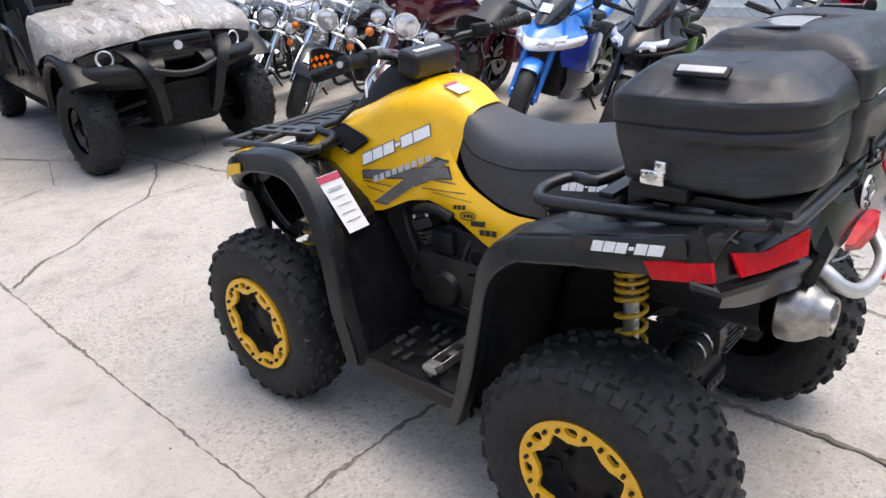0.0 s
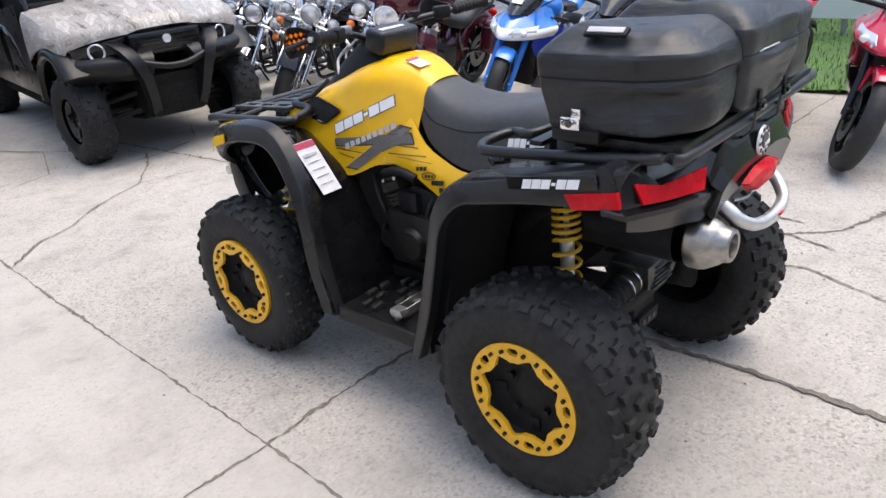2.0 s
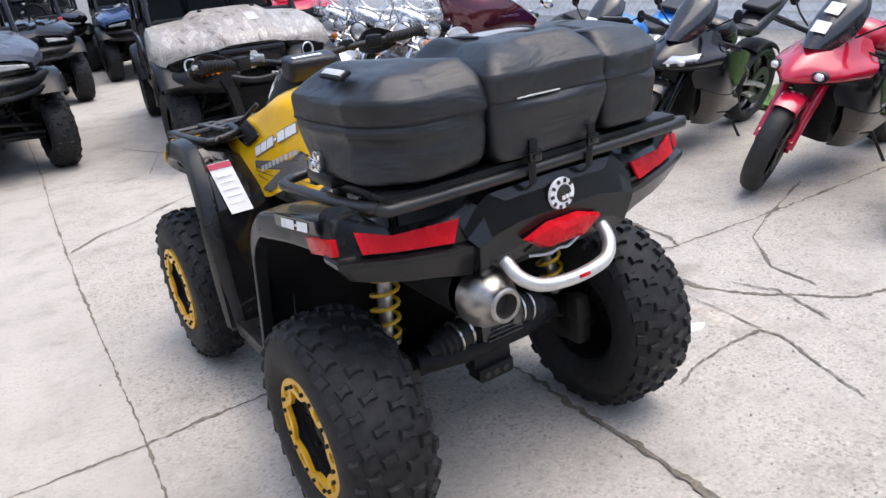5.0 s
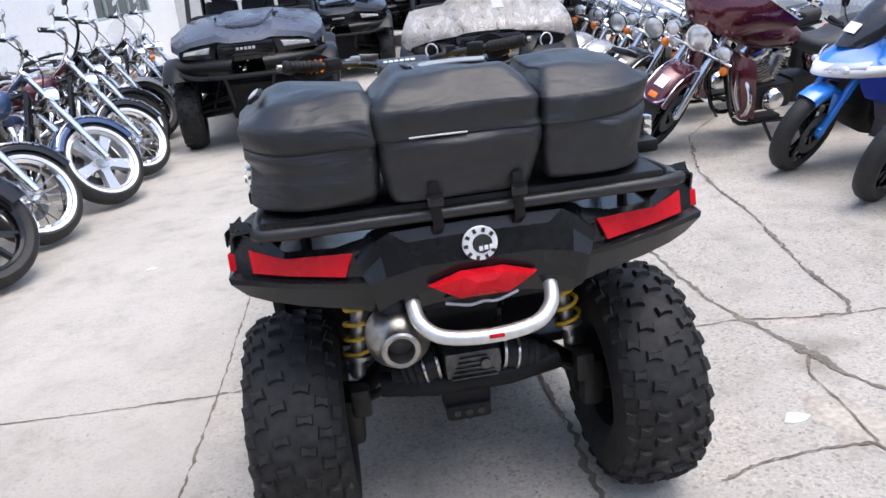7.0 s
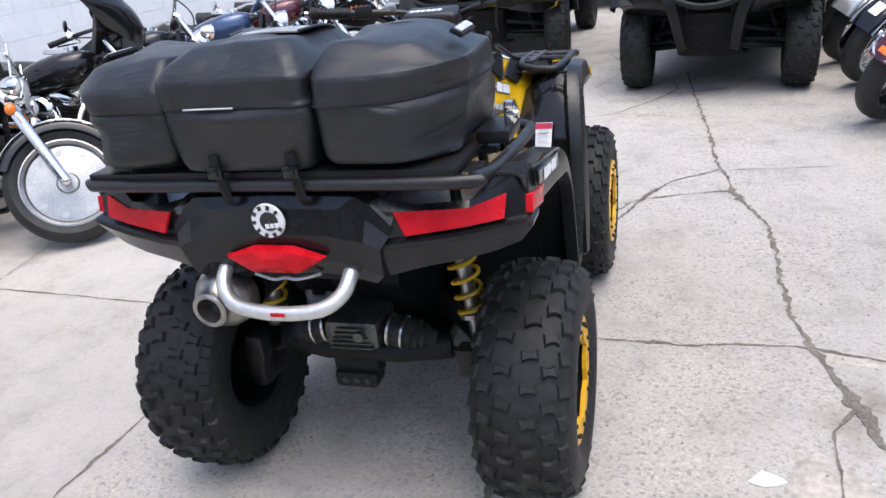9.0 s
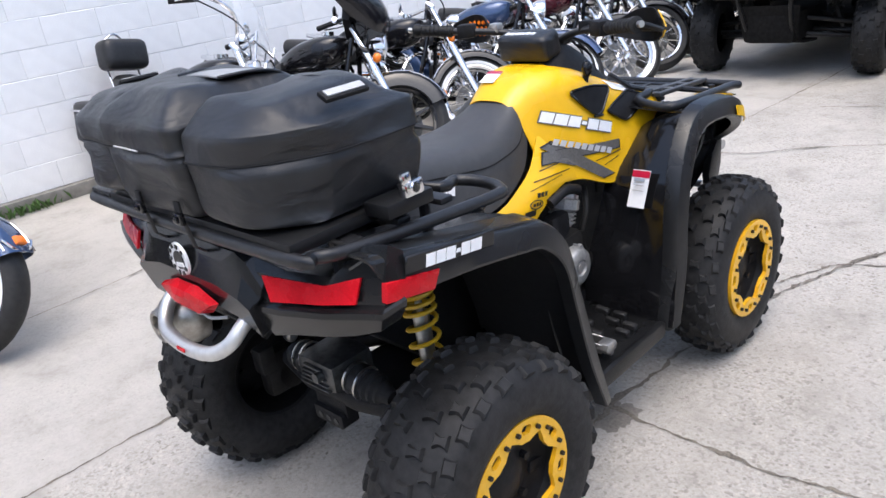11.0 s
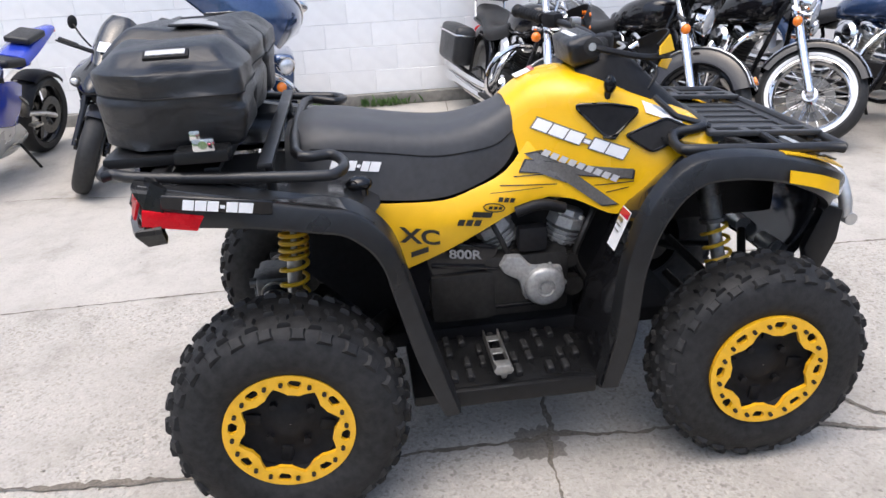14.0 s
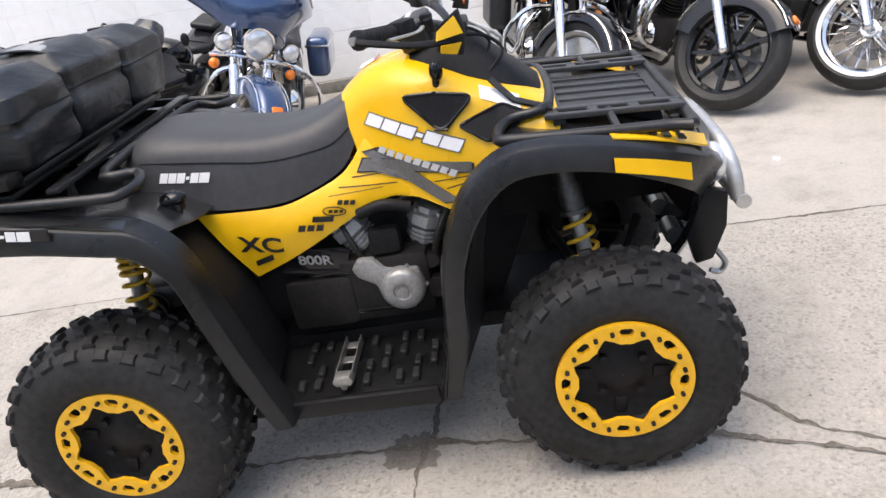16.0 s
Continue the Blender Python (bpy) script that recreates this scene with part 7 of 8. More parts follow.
def moto_wheel(bike, name, x, R, W, style, tyre_mat=None, whitewall=False, metal=None, discs=1):
    """A street wheel about the y axis at distance x along the bike."""
    metal = metal or CHROME
    w = new(name)
    w.parent = bike
    w.matrix_basis = pose(x, 0, R, 0, random.uniform(0, 70), 0)
    h = W / 2
    rr = R - 0.095 if W > 0.11 else R - 0.075
    bm = bm_new()
    lathe(bm, [(rr, -h * 0.55), (rr + 0.015, -h * 0.85), (R - 0.045, -h), (R - 0.018, -h * 0.80), (R - 0.003, -h * 0.42), (R, 0), (R - 0.003, h * 0.42), (R - 0.018, h * 0.80), (R - 0.045, h), (rr + 0.015, h * 0.85), (rr, h * 0.55)], (0, 0, 0), "y", 40)
    ty = part("tyre", bm, STREETRUB, w, "black street tyre")
    if whitewall:
        for s in (-1, 1):
            bm = bm_new()
            lathe(bm, [(rr + 0.012, s * h * 0.84), (rr + 0.018, s * (h * 0.90 + 0.002)), (rr + 0.034, s * (h * 0.955 + 0.002)), (rr + 0.037, s * h * 0.94)], (0, 0, 0), "y", 40)
            part("whitewall", bm, WPAINT, ty, "white sidewall band")
    bm = bm_new()
    for s in (-1, 1):
        lathe(bm, [(rr + 0.012, s * h * 0.78), (rr + 0.004, s * h * 0.80), (rr - 0.012, s * h * 0.62), (rr - 0.018, s * h * 0.2), (rr - 0.018, 0)], (0, 0, 0), "y", 40)
    if style == "spoke":
        for i in range(20):
            a0, s = i * math.tau / 20, 1 if i % 2 else -1
            for d in (0.33, -0.33):
                a1 = a0 + d
                tube(bm, [(0.035 * math.cos(a1), s * h * 0.6, 0.035 * math.sin(a1)), ((rr - 0.012) * math.cos(a0), 0, (rr - 0.012) * math.sin(a0))], 0.0024, 4)
        lathe(bm, [(0.001, -h * 0.8), (0.045, -h * 0.75), (0.045, -h * 0.5), (0.028, -h * 0.4), (0.028, h * 0.4), (0.045, h * 0.5), (0.045, h * 0.75), (0.001, h * 0.8)], (0, 0, 0), "y", 20)
    elif style == "star":
        for i in range(5):
            a = i * math.tau / 5
            d, n = Vector((math.cos(a), 0, math.sin(a))), Vector((-math.sin(a), 0, math.cos(a)))
            rings = [[d * r + n * w0 * sx + Vector((0, sy * h * 0.45, 0)) for sx, sy in ((1, -1), (1, 1), (-1, 1), (-1, -1))] for r, w0 in ((0.03, 0.045), (0.09, 0.032), (rr - 0.012, 0.042))]
            loft(bm, rings)
        lathe(bm, [(0.001, -h * 0.7), (0.05, -h * 0.65), (0.055, -h * 0.3), (0.055, h * 0.3), (0.05, h * 0.65), (0.001, h * 0.7)], (0, 0, 0), "y", 20)
    elif style == "disc":
        lathe(bm, [(0.001, -h * 0.7), (0.05, -h * 0.7), (0.06, -h * 0.5), (rr - 0.02, -h * 0.35), (rr - 0.015, 0), (rr - 0.02, h * 0.35), (0.06, h * 0.5), (0.05, h * 0.7), (0.001, h * 0.7)], (0, 0, 0), "y", 36)
        for i in range(9):
            a = i * math.tau / 9
            for s in (-1, 1):
                cyl(bm, ((rr - 0.055) * math.cos(a), s * h * 0.36, (rr - 0.055) * math.sin(a)), ((rr - 0.055) * math.cos(a), s * h * 0.42, (rr - 0.055) * math.sin(a)), 0.018, n=10)
    else:
        for i in range(9 if style == "mag" else 3):
            a = i * math.tau / (9 if style == "mag" else 3)
            d, n = Vector((math.cos(a), 0, math.sin(a))), Vector((-math.sin(a), 0, math.cos(a)))
            wd = 0.011 if style == "mag" else 0.026
            for off in ((-1, 1) if style == "tri" else (0,)):
                rings = [[d * r + n * (wd * sx * k + off * 0.028 * r / rr * 2.2) + Vector((0, sy * h * 0.4, 0)) for sx, sy in ((1, -1), (1, 1), (-1, 1), (-1, -1))] for r, k in ((0.03, 1.2), (rr - 0.012, 0.8))]
                loft(bm, rings)
        lathe(bm, [(0.001, -h * 0.75), (0.042, -h * 0.7), (0.045, 0), (0.042, h * 0.7), (0.001, h * 0.75)], (0, 0, 0), "y", 20)
    part("rim", bm, metal, w, "motorcycle wheel rim")
    for s in ((-1, 1) if discs == 2 else (1,)):
        bm = bm_new()
        lathe(bm, [(0.085, s * (h + 0.004)), (0.085, s * (h + 0.009)), (0.145, s * (h + 0.009)), (0.145, s * (h + 0.004)), (0.085, s * (h + 0.004))], (0, 0, 0), "y", 32)
        for i in range(6):
            a = i * math.tau / 6
            tube(bm, [(0.04 * math.cos(a), s * (h * 0.8), 0.04 * math.sin(a)), (0.088 * math.cos(a + 0.25), s * (h + 0.006), 0.088 * math.sin(a + 0.25))], 0.006, 5)
        part("brake_disc", bm, CASTG, w)
    return w


def arc_fender(bm, x, zc, r, a0, a1, hw, drop=0.05, n=14, thick=0.004):
    rows = []
    for i in range(n + 1):
        a = radians(a0 + (a1 - a0) * i / n)
        d = Vector((math.cos(a), 0, math.sin(a)))
        c = Vector((x, 0, zc)) + d * r
        rows.append([c - d * drop + Vector((0, -hw, 0)), c - d * drop * 0.35 + Vector((0, -hw * 0.96, 0)), c - d * 0.006 + Vector((0, -hw * 0.65, 0)), c, c - d * 0.006 + Vector((0, hw * 0.65, 0)), c - d * drop * 0.35 + Vector((0, hw * 0.96, 0)), c - d * drop + Vector((0, hw, 0))])
    return sheet(bm, rows, 2, 1, thick)


def lamp(bike, c, r, name="headlight", shell=None, depth=0.10):
    bm = bm_new()
    lathe(bm, [(0.001, -depth), (r * 0.55, -depth * 0.9), (r * 0.92, -depth * 0.45), (r, 0), (r * 1.06, 0.008), (r * 1.03, 0.016), (r * 0.9, 0.014)], c, "x", 28)
    L = part(name, bm, shell or CHROME, bike, "chrome lamp bowl")
    bm = bm_new()
    lathe(bm, [(r * 0.94, 0.008), (r * 0.7, 0.022), (r * 0.35, 0.03), (0.001, 0.032)], c, "x", 28)
    part("lens", bm, LENS, L, "clear glass lens")
    return L


def signal(bike, c, r=0.032):
    bm = bm_new()
    ball(bm, c, (r * 0.9, r, r), 12, 8)
    return part("turn_signal", bm, ORANGE, bike, "amber turn signal")


def mirror(bike, base, top, size=0.055, mt=None, tall=0.8):
    bm = bm_new()
    tube(bm, [base, tuple((Vector(base) + Vector(top)) / 2 + Vector((0.02, 0, 0))), top], 0.006, 6, k=3)
    ball(bm, top, (0.016, size * 1.25, size * tall), 12, 8)
    return part("mirror", bm, mt or CHROME, bike, "rear-view mirror")


def engine_vtwin(bike, x, z, dark=False):
    bm = bm_new()
    box(bm, (x, 0, z - 0.09), (0.42, 0.24, 0.20), 0.05)
    box(bm, (x - 0.30, 0, z - 0.07), (0.22, 0.22, 0.20), 0.04)
    e = part("engine", bm, DARK, bike, "black and chrome V-twin engine")
    for lean in (-22, 22):
        bm = bm_new()
        d = Vector((math.sin(radians(lean)), 0, math.cos(radians(lean))))
        a = Vector((x, 0, z - 0.02))
        turned(bm, a, d, [(0, 0.066)] + fins(0.06, 0.235, 8, 0.066, 0.085) + [(0.24, 0.066)], 14)
        part("cylinder", bm, DARK if dark else BRUSHED, e, "finned cylinder")
        bm = bm_new()
        box(bm, tuple(a + d * 0.265), (0.15, 0.15, 0.07), 0.025, (0, lean, 0))
        part("rocker_cover", bm, CHROME, e)
    for s in (-1, 1):
        bm = bm_new()
        lathe(bm, [(0.001, 0.05 * s), (0.06, 0.045 * s), (0.085, 0.02 * s), (0.09, 0)], (x - 0.02, 0.13 * s, z - 0.10), "y", 24)
        part("engine_cover", bm, CHROME, e, "round chrome cover")
    bm = bm_new()
    lathe(bm, [(0.001, -0.05), (0.07, -0.045), (0.09, -0.02), (0.09, 0.0)], (x, -0.13, z + 0.16), "y", 24)
    part("air_cleaner", bm, CHROME, e, "round chrome air cleaner")
    return e


FORK = ("front_wheel", "fork_leg", "triple_clamp", "front_fender", "handlebar", "mirror", "headlight", "passing_lamp", "lamp_bar", "turn_signal", "fairing", "windshield", "shield_bracket", "clip_on_bar")


def steer(bike, deg, head, axle):
    """Turns the fork and all that it carries about the steering axis."""
    p = Vector(head)
    m = Matrix.Translation(p) @ Matrix.Rotation(radians(deg), 4, p - Vector(axle)) @ Matrix.Translation(-p)
    for ch in bike.children:
        if ch.name.split(".")[0] in FORK and not (ch.name.startswith("mirror") and bike.name.startswith("sport")):
            ch.matrix_basis = m @ ch.matrix_basis
    return bike


def cruiser(m, label, paint, wheel="spoke", whitewall=False, fairing=None, shield=False, bags=None, bars="low", fender_paint=None, lamps=3, lowers=False, rake_gap=0.10, group="parked motorcycles", dark=False, backrest=False, tag=False, rim=None, turn=30):
    bike = thing("motorcycle", m, label, "motorcycle", group)
    Rf, Rr, wb = 0.325, 0.32, 1.62
    metal = CHROME if not dark else GLOSS
    fp = fender_paint or paint
    moto_wheel(bike, "front_wheel", 0, Rf, 0.135, wheel, whitewall=whitewall, metal=rim or (CHROME if wheel == "spoke" else ALU if wheel == "disc" else BRUSHED if wheel == "mag" else SILVER))
    moto_wheel(bike, "rear_wheel", -wb, Rr, 0.155, wheel, whitewall=whitewall, metal=rim or (CHROME if wheel == "spoke" else ALU if wheel == "disc" else BRUSHED if wheel == "mag" else SILVER))
    # fork
    top = Vector((-0.40, 0, 0.98))
    for s in (-1, 1):
        bm = bm_new()
        a, b = Vector((0.0, s * 0.105, Rf)), Vector((-0.40, s * 0.105, 0.98))
        cyl(bm, a, a.lerp(b, 0.55), 0.030, n=14)
        cyl(bm, a.lerp(b, 0.5), b, 0.022, n=14)
        ball(bm, a, 0.032, 10, 6)
        part("fork_leg", bm, CHROME, bike, "chrome fork leg")
    bm = bm_new()
    box(bm, (-0.385, 0, 0.955), (0.07, 0.27, 0.03), 0.01, (0, 32, 0))
    box(bm, (-0.28, 0, 0.78), (0.07, 0.27, 0.03), 0.01, (0, 32, 0))
    part("triple_clamp", bm, metal, bike)
    bm = bm_new()
    arc_fender(bm, 0, Rf, Rf + 0.035, *((32, 172, 0.095, 0.12) if fairing else (34, 168, 0.088, 0.07)))
    ff = part("front_fender", bm, fp, bike, "painted front fender", 60)
    bm = bm_new()
    tube(bm, [(0.34 * math.cos(radians(a)), s * 0.092, Rf + 0.34 * math.sin(radians(a))) for s in (1,) for a in range(34, 170, 13)], 0.005, 6)
    tube(bm, [(0.34 * math.cos(radians(a)), -0.092, Rf + 0.34 * math.sin(radians(a))) for a in range(34, 170, 13)], 0.005, 6)
    part("fender_trim", bm, CHROME, ff)
    if not fairing:
        for sd in (-1, 1):
            for i in range(5):
                a = radians(72 + 7 * i)
                bm = bm_new()
                box(bm, (0.338 * math.cos(a), sd * 0.0905, Rf + 0.338 * math.sin(a)), (0.026, 0.004, 0.011), 0, (0, 90 - math.degrees(a), 0))
                part("fender_letter", bm, WHITE, ff, "pale printed letter block")
    if lowers or fairing:
        bm = bm_new()
        tube(bm, [(0.352 * math.cos(radians(b)) , y, Rf + 0.352 * math.sin(radians(b))) for y, b in ((-0.088, 42), (-0.05, 35), (0, 33), (0.05, 35), (0.088, 42))], 0.007, 8, k=4)
        part("fender_tip", bm, CHROME, ff, "chrome fender bumper")
        bm = bm_new()
        box(bm, (0.275, 0, Rf + 0.236), (0.04, 0.06, 0.026), 0.008, (0, 48, 0))
        part("fender_lamp", bm, ORANGE, ff, "amber fender lamp")
    if tag:
        bm = bm_new()
        box(bm, (0.20, 0, Rf + 0.31), (0.09, 0.07, 0.003), 0, (0, 32, 0))
        part("price_tag", bm, WHITE, ff, "white paper tag")
    bm = bm_new()
    arc_fender(bm, -wb, Rr, Rr + 0.045, -5, 150, 0.10, 0.10)
    part("rear_fender", bm, fp, bike, "painted rear fender", 60)
    # frame, engine, pipes
    bm = bm_new()
    for s in (-1, 1):
        tube(bm, [(-0.36, s * 0.03, 0.90), (-0.42, s * 0.10, 0.50), (-0.52, s * 0.13, 0.20), (-0.75, s * 0.14, 0.165), (-1.15, s * 0.14, 0.17), (-1.35, s * 0.12, 0.35), (-wb, s * 0.12, Rr)], 0.017, 8, k=4)
        tube(bm, [(-1.30, s * 0.10, 0.36), (-1.25, s * 0.09, 0.60), (-1.8, s * 0.11, 0.70)], 0.014, 8, k=4)
    tube(bm, [(-0.38, 0, 0.88), (-0.9, 0, 0.74), (-1.25, 0, 0.58)], 0.022, 8, k=4)
    part("frame", bm, GLOSS, bike)
    engine_vtwin(bike, -0.80, 0.42, paint is BPAINT)
    for i in (0, 1):
        bm = bm_new()
        tube(bm, [(-0.72 - 0.16 * i, -0.10, 0.58), (-0.66 - 0.16 * i, -0.20, 0.50), (-0.74 - 0.1 * i, -0.22, 0.34 - 0.09 * i), (-1.0, -0.23, 0.30 - 0.08 * i), (-1.9, -0.25, 0.32 - 0.09 * i)], lambda f: 0.022 if f < 0.45 else 0.038, 10, k=6)
        part("exhaust_pipe", bm, CHROME, bike, "chrome exhaust pipe")
    for s in (-1, 1):
        bm = bm_new()
        box(bm, (-0.62, s * 0.27, 0.27), (0.26, 0.10, 0.025), 0.01)
        box(bm, (-0.62, s * 0.20, 0.255), (0.04, 0.14, 0.02), 0.005)
        part("footboard", bm, MATTE, bike)
    # tank and seat
    bm = bm_new()
    rings = []
    for f, wy, zl, zh in ((0, 0.05, 0.80, 0.90), (0.08, 0.11, 0.74, 0.925), (0.3, 0.155, 0.69, 0.925), (0.6, 0.15, 0.67, 0.885), (0.85, 0.10, 0.66, 0.82), (1.0, 0.04, 0.67, 0.76)):
        x = -0.46 - 0.60 * f
        zc, hz = (zl + zh) / 2, (zh - zl) / 2
        rings.append([(x, wy * math.copysign(abs(math.cos(a)) ** 0.7, math.cos(a)), zc + hz * math.copysign(abs(math.sin(a)) ** 0.8, math.sin(a))) for a in [i * math.tau / 16 for i in range(16)]])
    cols = [smooth_path([r[i] for r in rings], 3) for i in range(16)]
    loft(bm, [[c[j] for c in cols] for j in range(len(cols[0]))])
    tk = part("fuel_tank", bm, paint, bike, "teardrop fuel tank", 60)
    bm = bm_new()
    box(bm, (-0.66, 0, 0.925), (0.22, 0.08, 0.03), 0.012, (0, 8, 0))
    cyl(bm, (-0.60, 0, 0.93), (-0.60, 0, 0.955), 0.045, n=18)
    part("tank_console", bm, CHROME, tk)
    bm = bm_new()
    sheet(bm, [both([(0, x, z + 0.06), (w * 0.7, x, z + 0.05), (w, x, z), (w * 0.9, x, z - 0.06)]) for x, z, w in ((-0.98, 0.72, 0.08), (-1.12, 0.67, 0.14), (-1.28, 0.655, 0.17), (-1.42, 0.70, 0.15), (-1.55, 0.75, 0.14), (-1.78, 0.77, 0.12))], 3, 3, 0.02)
    for v in bm.verts:
        v.co = Vector((v.co.y, -v.co.x, v.co.z))
    part("seat", bm, SADDLE, bike, "black vinyl saddle", 60)
    if backrest:
        bm = bm_new()
        box(bm, (-1.80, 0, 0.97), (0.20, 0.34, 0.22), 0.07, (0, -8, 0), 4)
        br = part("backrest", bm, SADDLE, bike, "padded passenger backrest")
        bm = bm_new()
        tube(bm, [(-1.75, -0.12, 0.72), (-1.88, -0.11, 1.0), (-1.9, 0, 1.12), (-1.88, 0.11, 1.0), (-1.75, 0.12, 0.72)], 0.009, 8, k=4)
        part("sissy_bar", bm, CHROME, br)
    # handlebar
    if bars == "ape":
        half = [(-0.40, 0.05, 1.0), (-0.36, 0.16, 1.22), (-0.42, 0.33, 1.30), (-0.62, 0.41, 1.22)]
    elif bars == "high":
        half = [(-0.40, 0.05, 1.0), (-0.38, 0.18, 1.13), (-0.48, 0.34, 1.17), (-0.68, 0.42, 1.11)]
    else:
        half = [(-0.40, 0.05, 1.0), (-0.41, 0.20, 1.07), (-0.52, 0.36, 1.08), (-0.72, 0.42, 1.03)]
    bm = bm_new()
    tube(bm, [(x, -y, z) for x, y, z in reversed(half)] + half, 0.013, 8, k=4)
    hb = part("handlebar", bm, CHROME if not dark else GLOSS, bike, "handlebar")
    for s in (-1, 1):
        g0, g1 = Vector(half[-2]).lerp(Vector(half[-1]), 0.35), Vector(half[-1])
        bm = bm_new()
        cyl(bm, (g0.x, s * g0.y, g0.z), (g1.x, s * g1.y, g1.z), 0.019, n=10)
        part("grip", bm, RUBBER, hb)
        bm = bm_new()
        tube(bm, [(g0.x + 0.02, s * g0.y, g0.z), (g0.x + 0.06, s * (g0.y + 0.06), g0.z), (g1.x + 0.05, s * (g1.y + 0.01), g1.z)], 0.006, 6, k=3)
        box(bm, (g0.x, s * g0.y, g0.z + 0.01), (0.04, 0.05, 0.045), 0.01)
        part("lever", bm, CHROME, hb)
        mirror(bike, (g0.x, s * g0.y, g0.z + 0.02), (g0.x - 0.02, s * (g0.y + 0.09), g0.z + 0.12), 0.045, CHROME if not dark else GLOSS)
        bm = bm_new()
        tube(bm, [(g0.x, s * g0.y, g0.z), (-0.33, s * 0.2, g0.z - 0.08), (-0.28, s * 0.10, 0.9), (-0.36, s * 0.06, 0.75)], 0.005, 5, k=5)
        part("cable", bm, MATTE, hb)
    # lamps
    hz = 0.83
    hx = -0.20
    if fairing:
        hx, hz = -0.16, 0.84
    lamp(bike, (hx, 0, hz), 0.092)
    if lamps == 3:
        for s in (-1, 1):
            lamp(bike, (hx + 0.0, s * 0.205, hz - 0.02), 0.052, "passing_lamp", depth=0.07)
        bm = bm_new()
        tube(bm, [(hx - 0.05, -0.26, hz - 0.11), (hx - 0.02, -0.15, hz - 0.09), (hx - 0.02, 0.15, hz - 0.09), (hx - 0.05, 0.26, hz - 0.11)], 0.012, 8, k=4)
        part("lamp_bar", bm, CHROME, bike)
    for s in (-1, 1) if lamps == 3 or fairing else ():
        signal(bike, (hx - 0.02, s * 0.235, hz - 0.15))
    if fairing:
        prof = [  # half outline rows, top to bottom: (x, y, z)
            [(-0.30, 0, 1.235), (-0.31, 0.15, 1.225), (-0.35, 0.28, 1.19), (-0.43, 0.38, 1.135), (-0.53, 0.455, 1.075)],
            [(-0.17, 0, 1.14), (-0.19, 0.13, 1.13), (-0.26, 0.26, 1.10), (-0.38, 0.365, 1.065), (-0.52, 0.455, 1.04)],
            [(-0.12, 0, 1.02), (-0.14, 0.11, 1.01), (-0.22, 0.21, 0.99), (-0.35, 0.315, 0.995), (-0.49, 0.43, 1.01)],
            [(-0.15, 0, 0.93), (-0.16, 0.09, 0.915), (-0.21, 0.16, 0.90), (-0.29, 0.225, 0.915), (-0.38, 0.28, 0.945)],
        ]
        bm = bm_new()
        sheet(bm, [both([(y, x, z) for x, y, z in r]) for r in prof], 4, 4, 0.008)
        for v in bm.verts:
            v.co = Vector((v.co.y, v.co.x, v.co.z))
        fr = part("fairing", bm, fairing, bike, "batwing front fairing", 60)
        bm = bm_new()
        tube(bm, [(x + 0.004, y, z + 0.002) for x, y, z in [(q[0], -q[1], q[2]) for q in reversed(prof[0])] + prof[0]], 0.007, 6, k=4)
        part("fairing_trim", bm, CHROME, fr)
        bm = bm_new()
        sheet(bm, [both([(0, -0.30, 1.235), (0.15, -0.31, 1.225), (0.27, -0.345, 1.19)]), both([(0, -0.36, 1.28), (0.14, -0.37, 1.27), (0.24, -0.405, 1.225)]), both([(0, -0.40, 1.30), (0.11, -0.41, 1.29), (0.18, -0.43, 1.25)])], 4, 4, 0.004)
        for v in bm.verts:
            v.co = Vector((v.co.y, v.co.x, v.co.z))
        part("windscreen", bm, SMOKE, fr, "smoked windscreen", 60)
        bm = bm_new()
        box(bm, (-0.40, 0, 1.0), (0.06, 0.5, 0.16), 0.03)
        part("dashboard", bm, MATTE, fr)
    if shield:
        bm = bm_new()
        sheet(bm, [both([(0, -0.22, 0.92), (0.10, -0.225, 0.92), (0.20, -0.24, 0.90)]), both([(0, -0.27, 1.10), (0.18, -0.28, 1.09), (0.29, -0.31, 1.06)]), both([(0, -0.36, 1.29), (0.13, -0.37, 1.28), (0.22, -0.39, 1.22)])], 4, 4, 0.005)
        for v in bm.verts:
            v.co = Vector((v.co.y, v.co.x, v.co.z))
        ob = part("windshield", bm, GLASS, bike, "tall clear windshield", 60)
        ob.visible_shadow = False
        bm = bm_new()
        tube(bm, [(-0.235, -0.22, 0.98), (-0.24, 0, 0.99), (-0.235, 0.22, 0.98)], 0.008, 6, k=4)
        tube(bm, [(-0.22, 0.15, 0.80), (-0.24, 0.16, 1.05)], 0.007, 6)
        tube(bm, [(-0.22, -0.15, 0.80), (-0.24, -0.16, 1.05)], 0.007, 6)
        part("shield_bracket", bm, CHROME, bike)
    # crash bar
    bm = bm_new()
    for s in (-1, 1):
        tube(bm, [(-0.42, s * 0.08, 0.66), (-0.40, s * 0.24, 0.64), (-0.42, s * 0.36, 0.50), (-0.44, s * 0.34, 0.34), (-0.50, s * 0.14, 0.24)], 0.015, 8, k=5)
    part("crash_bar", bm, CHROME, bike, "chrome engine guard")
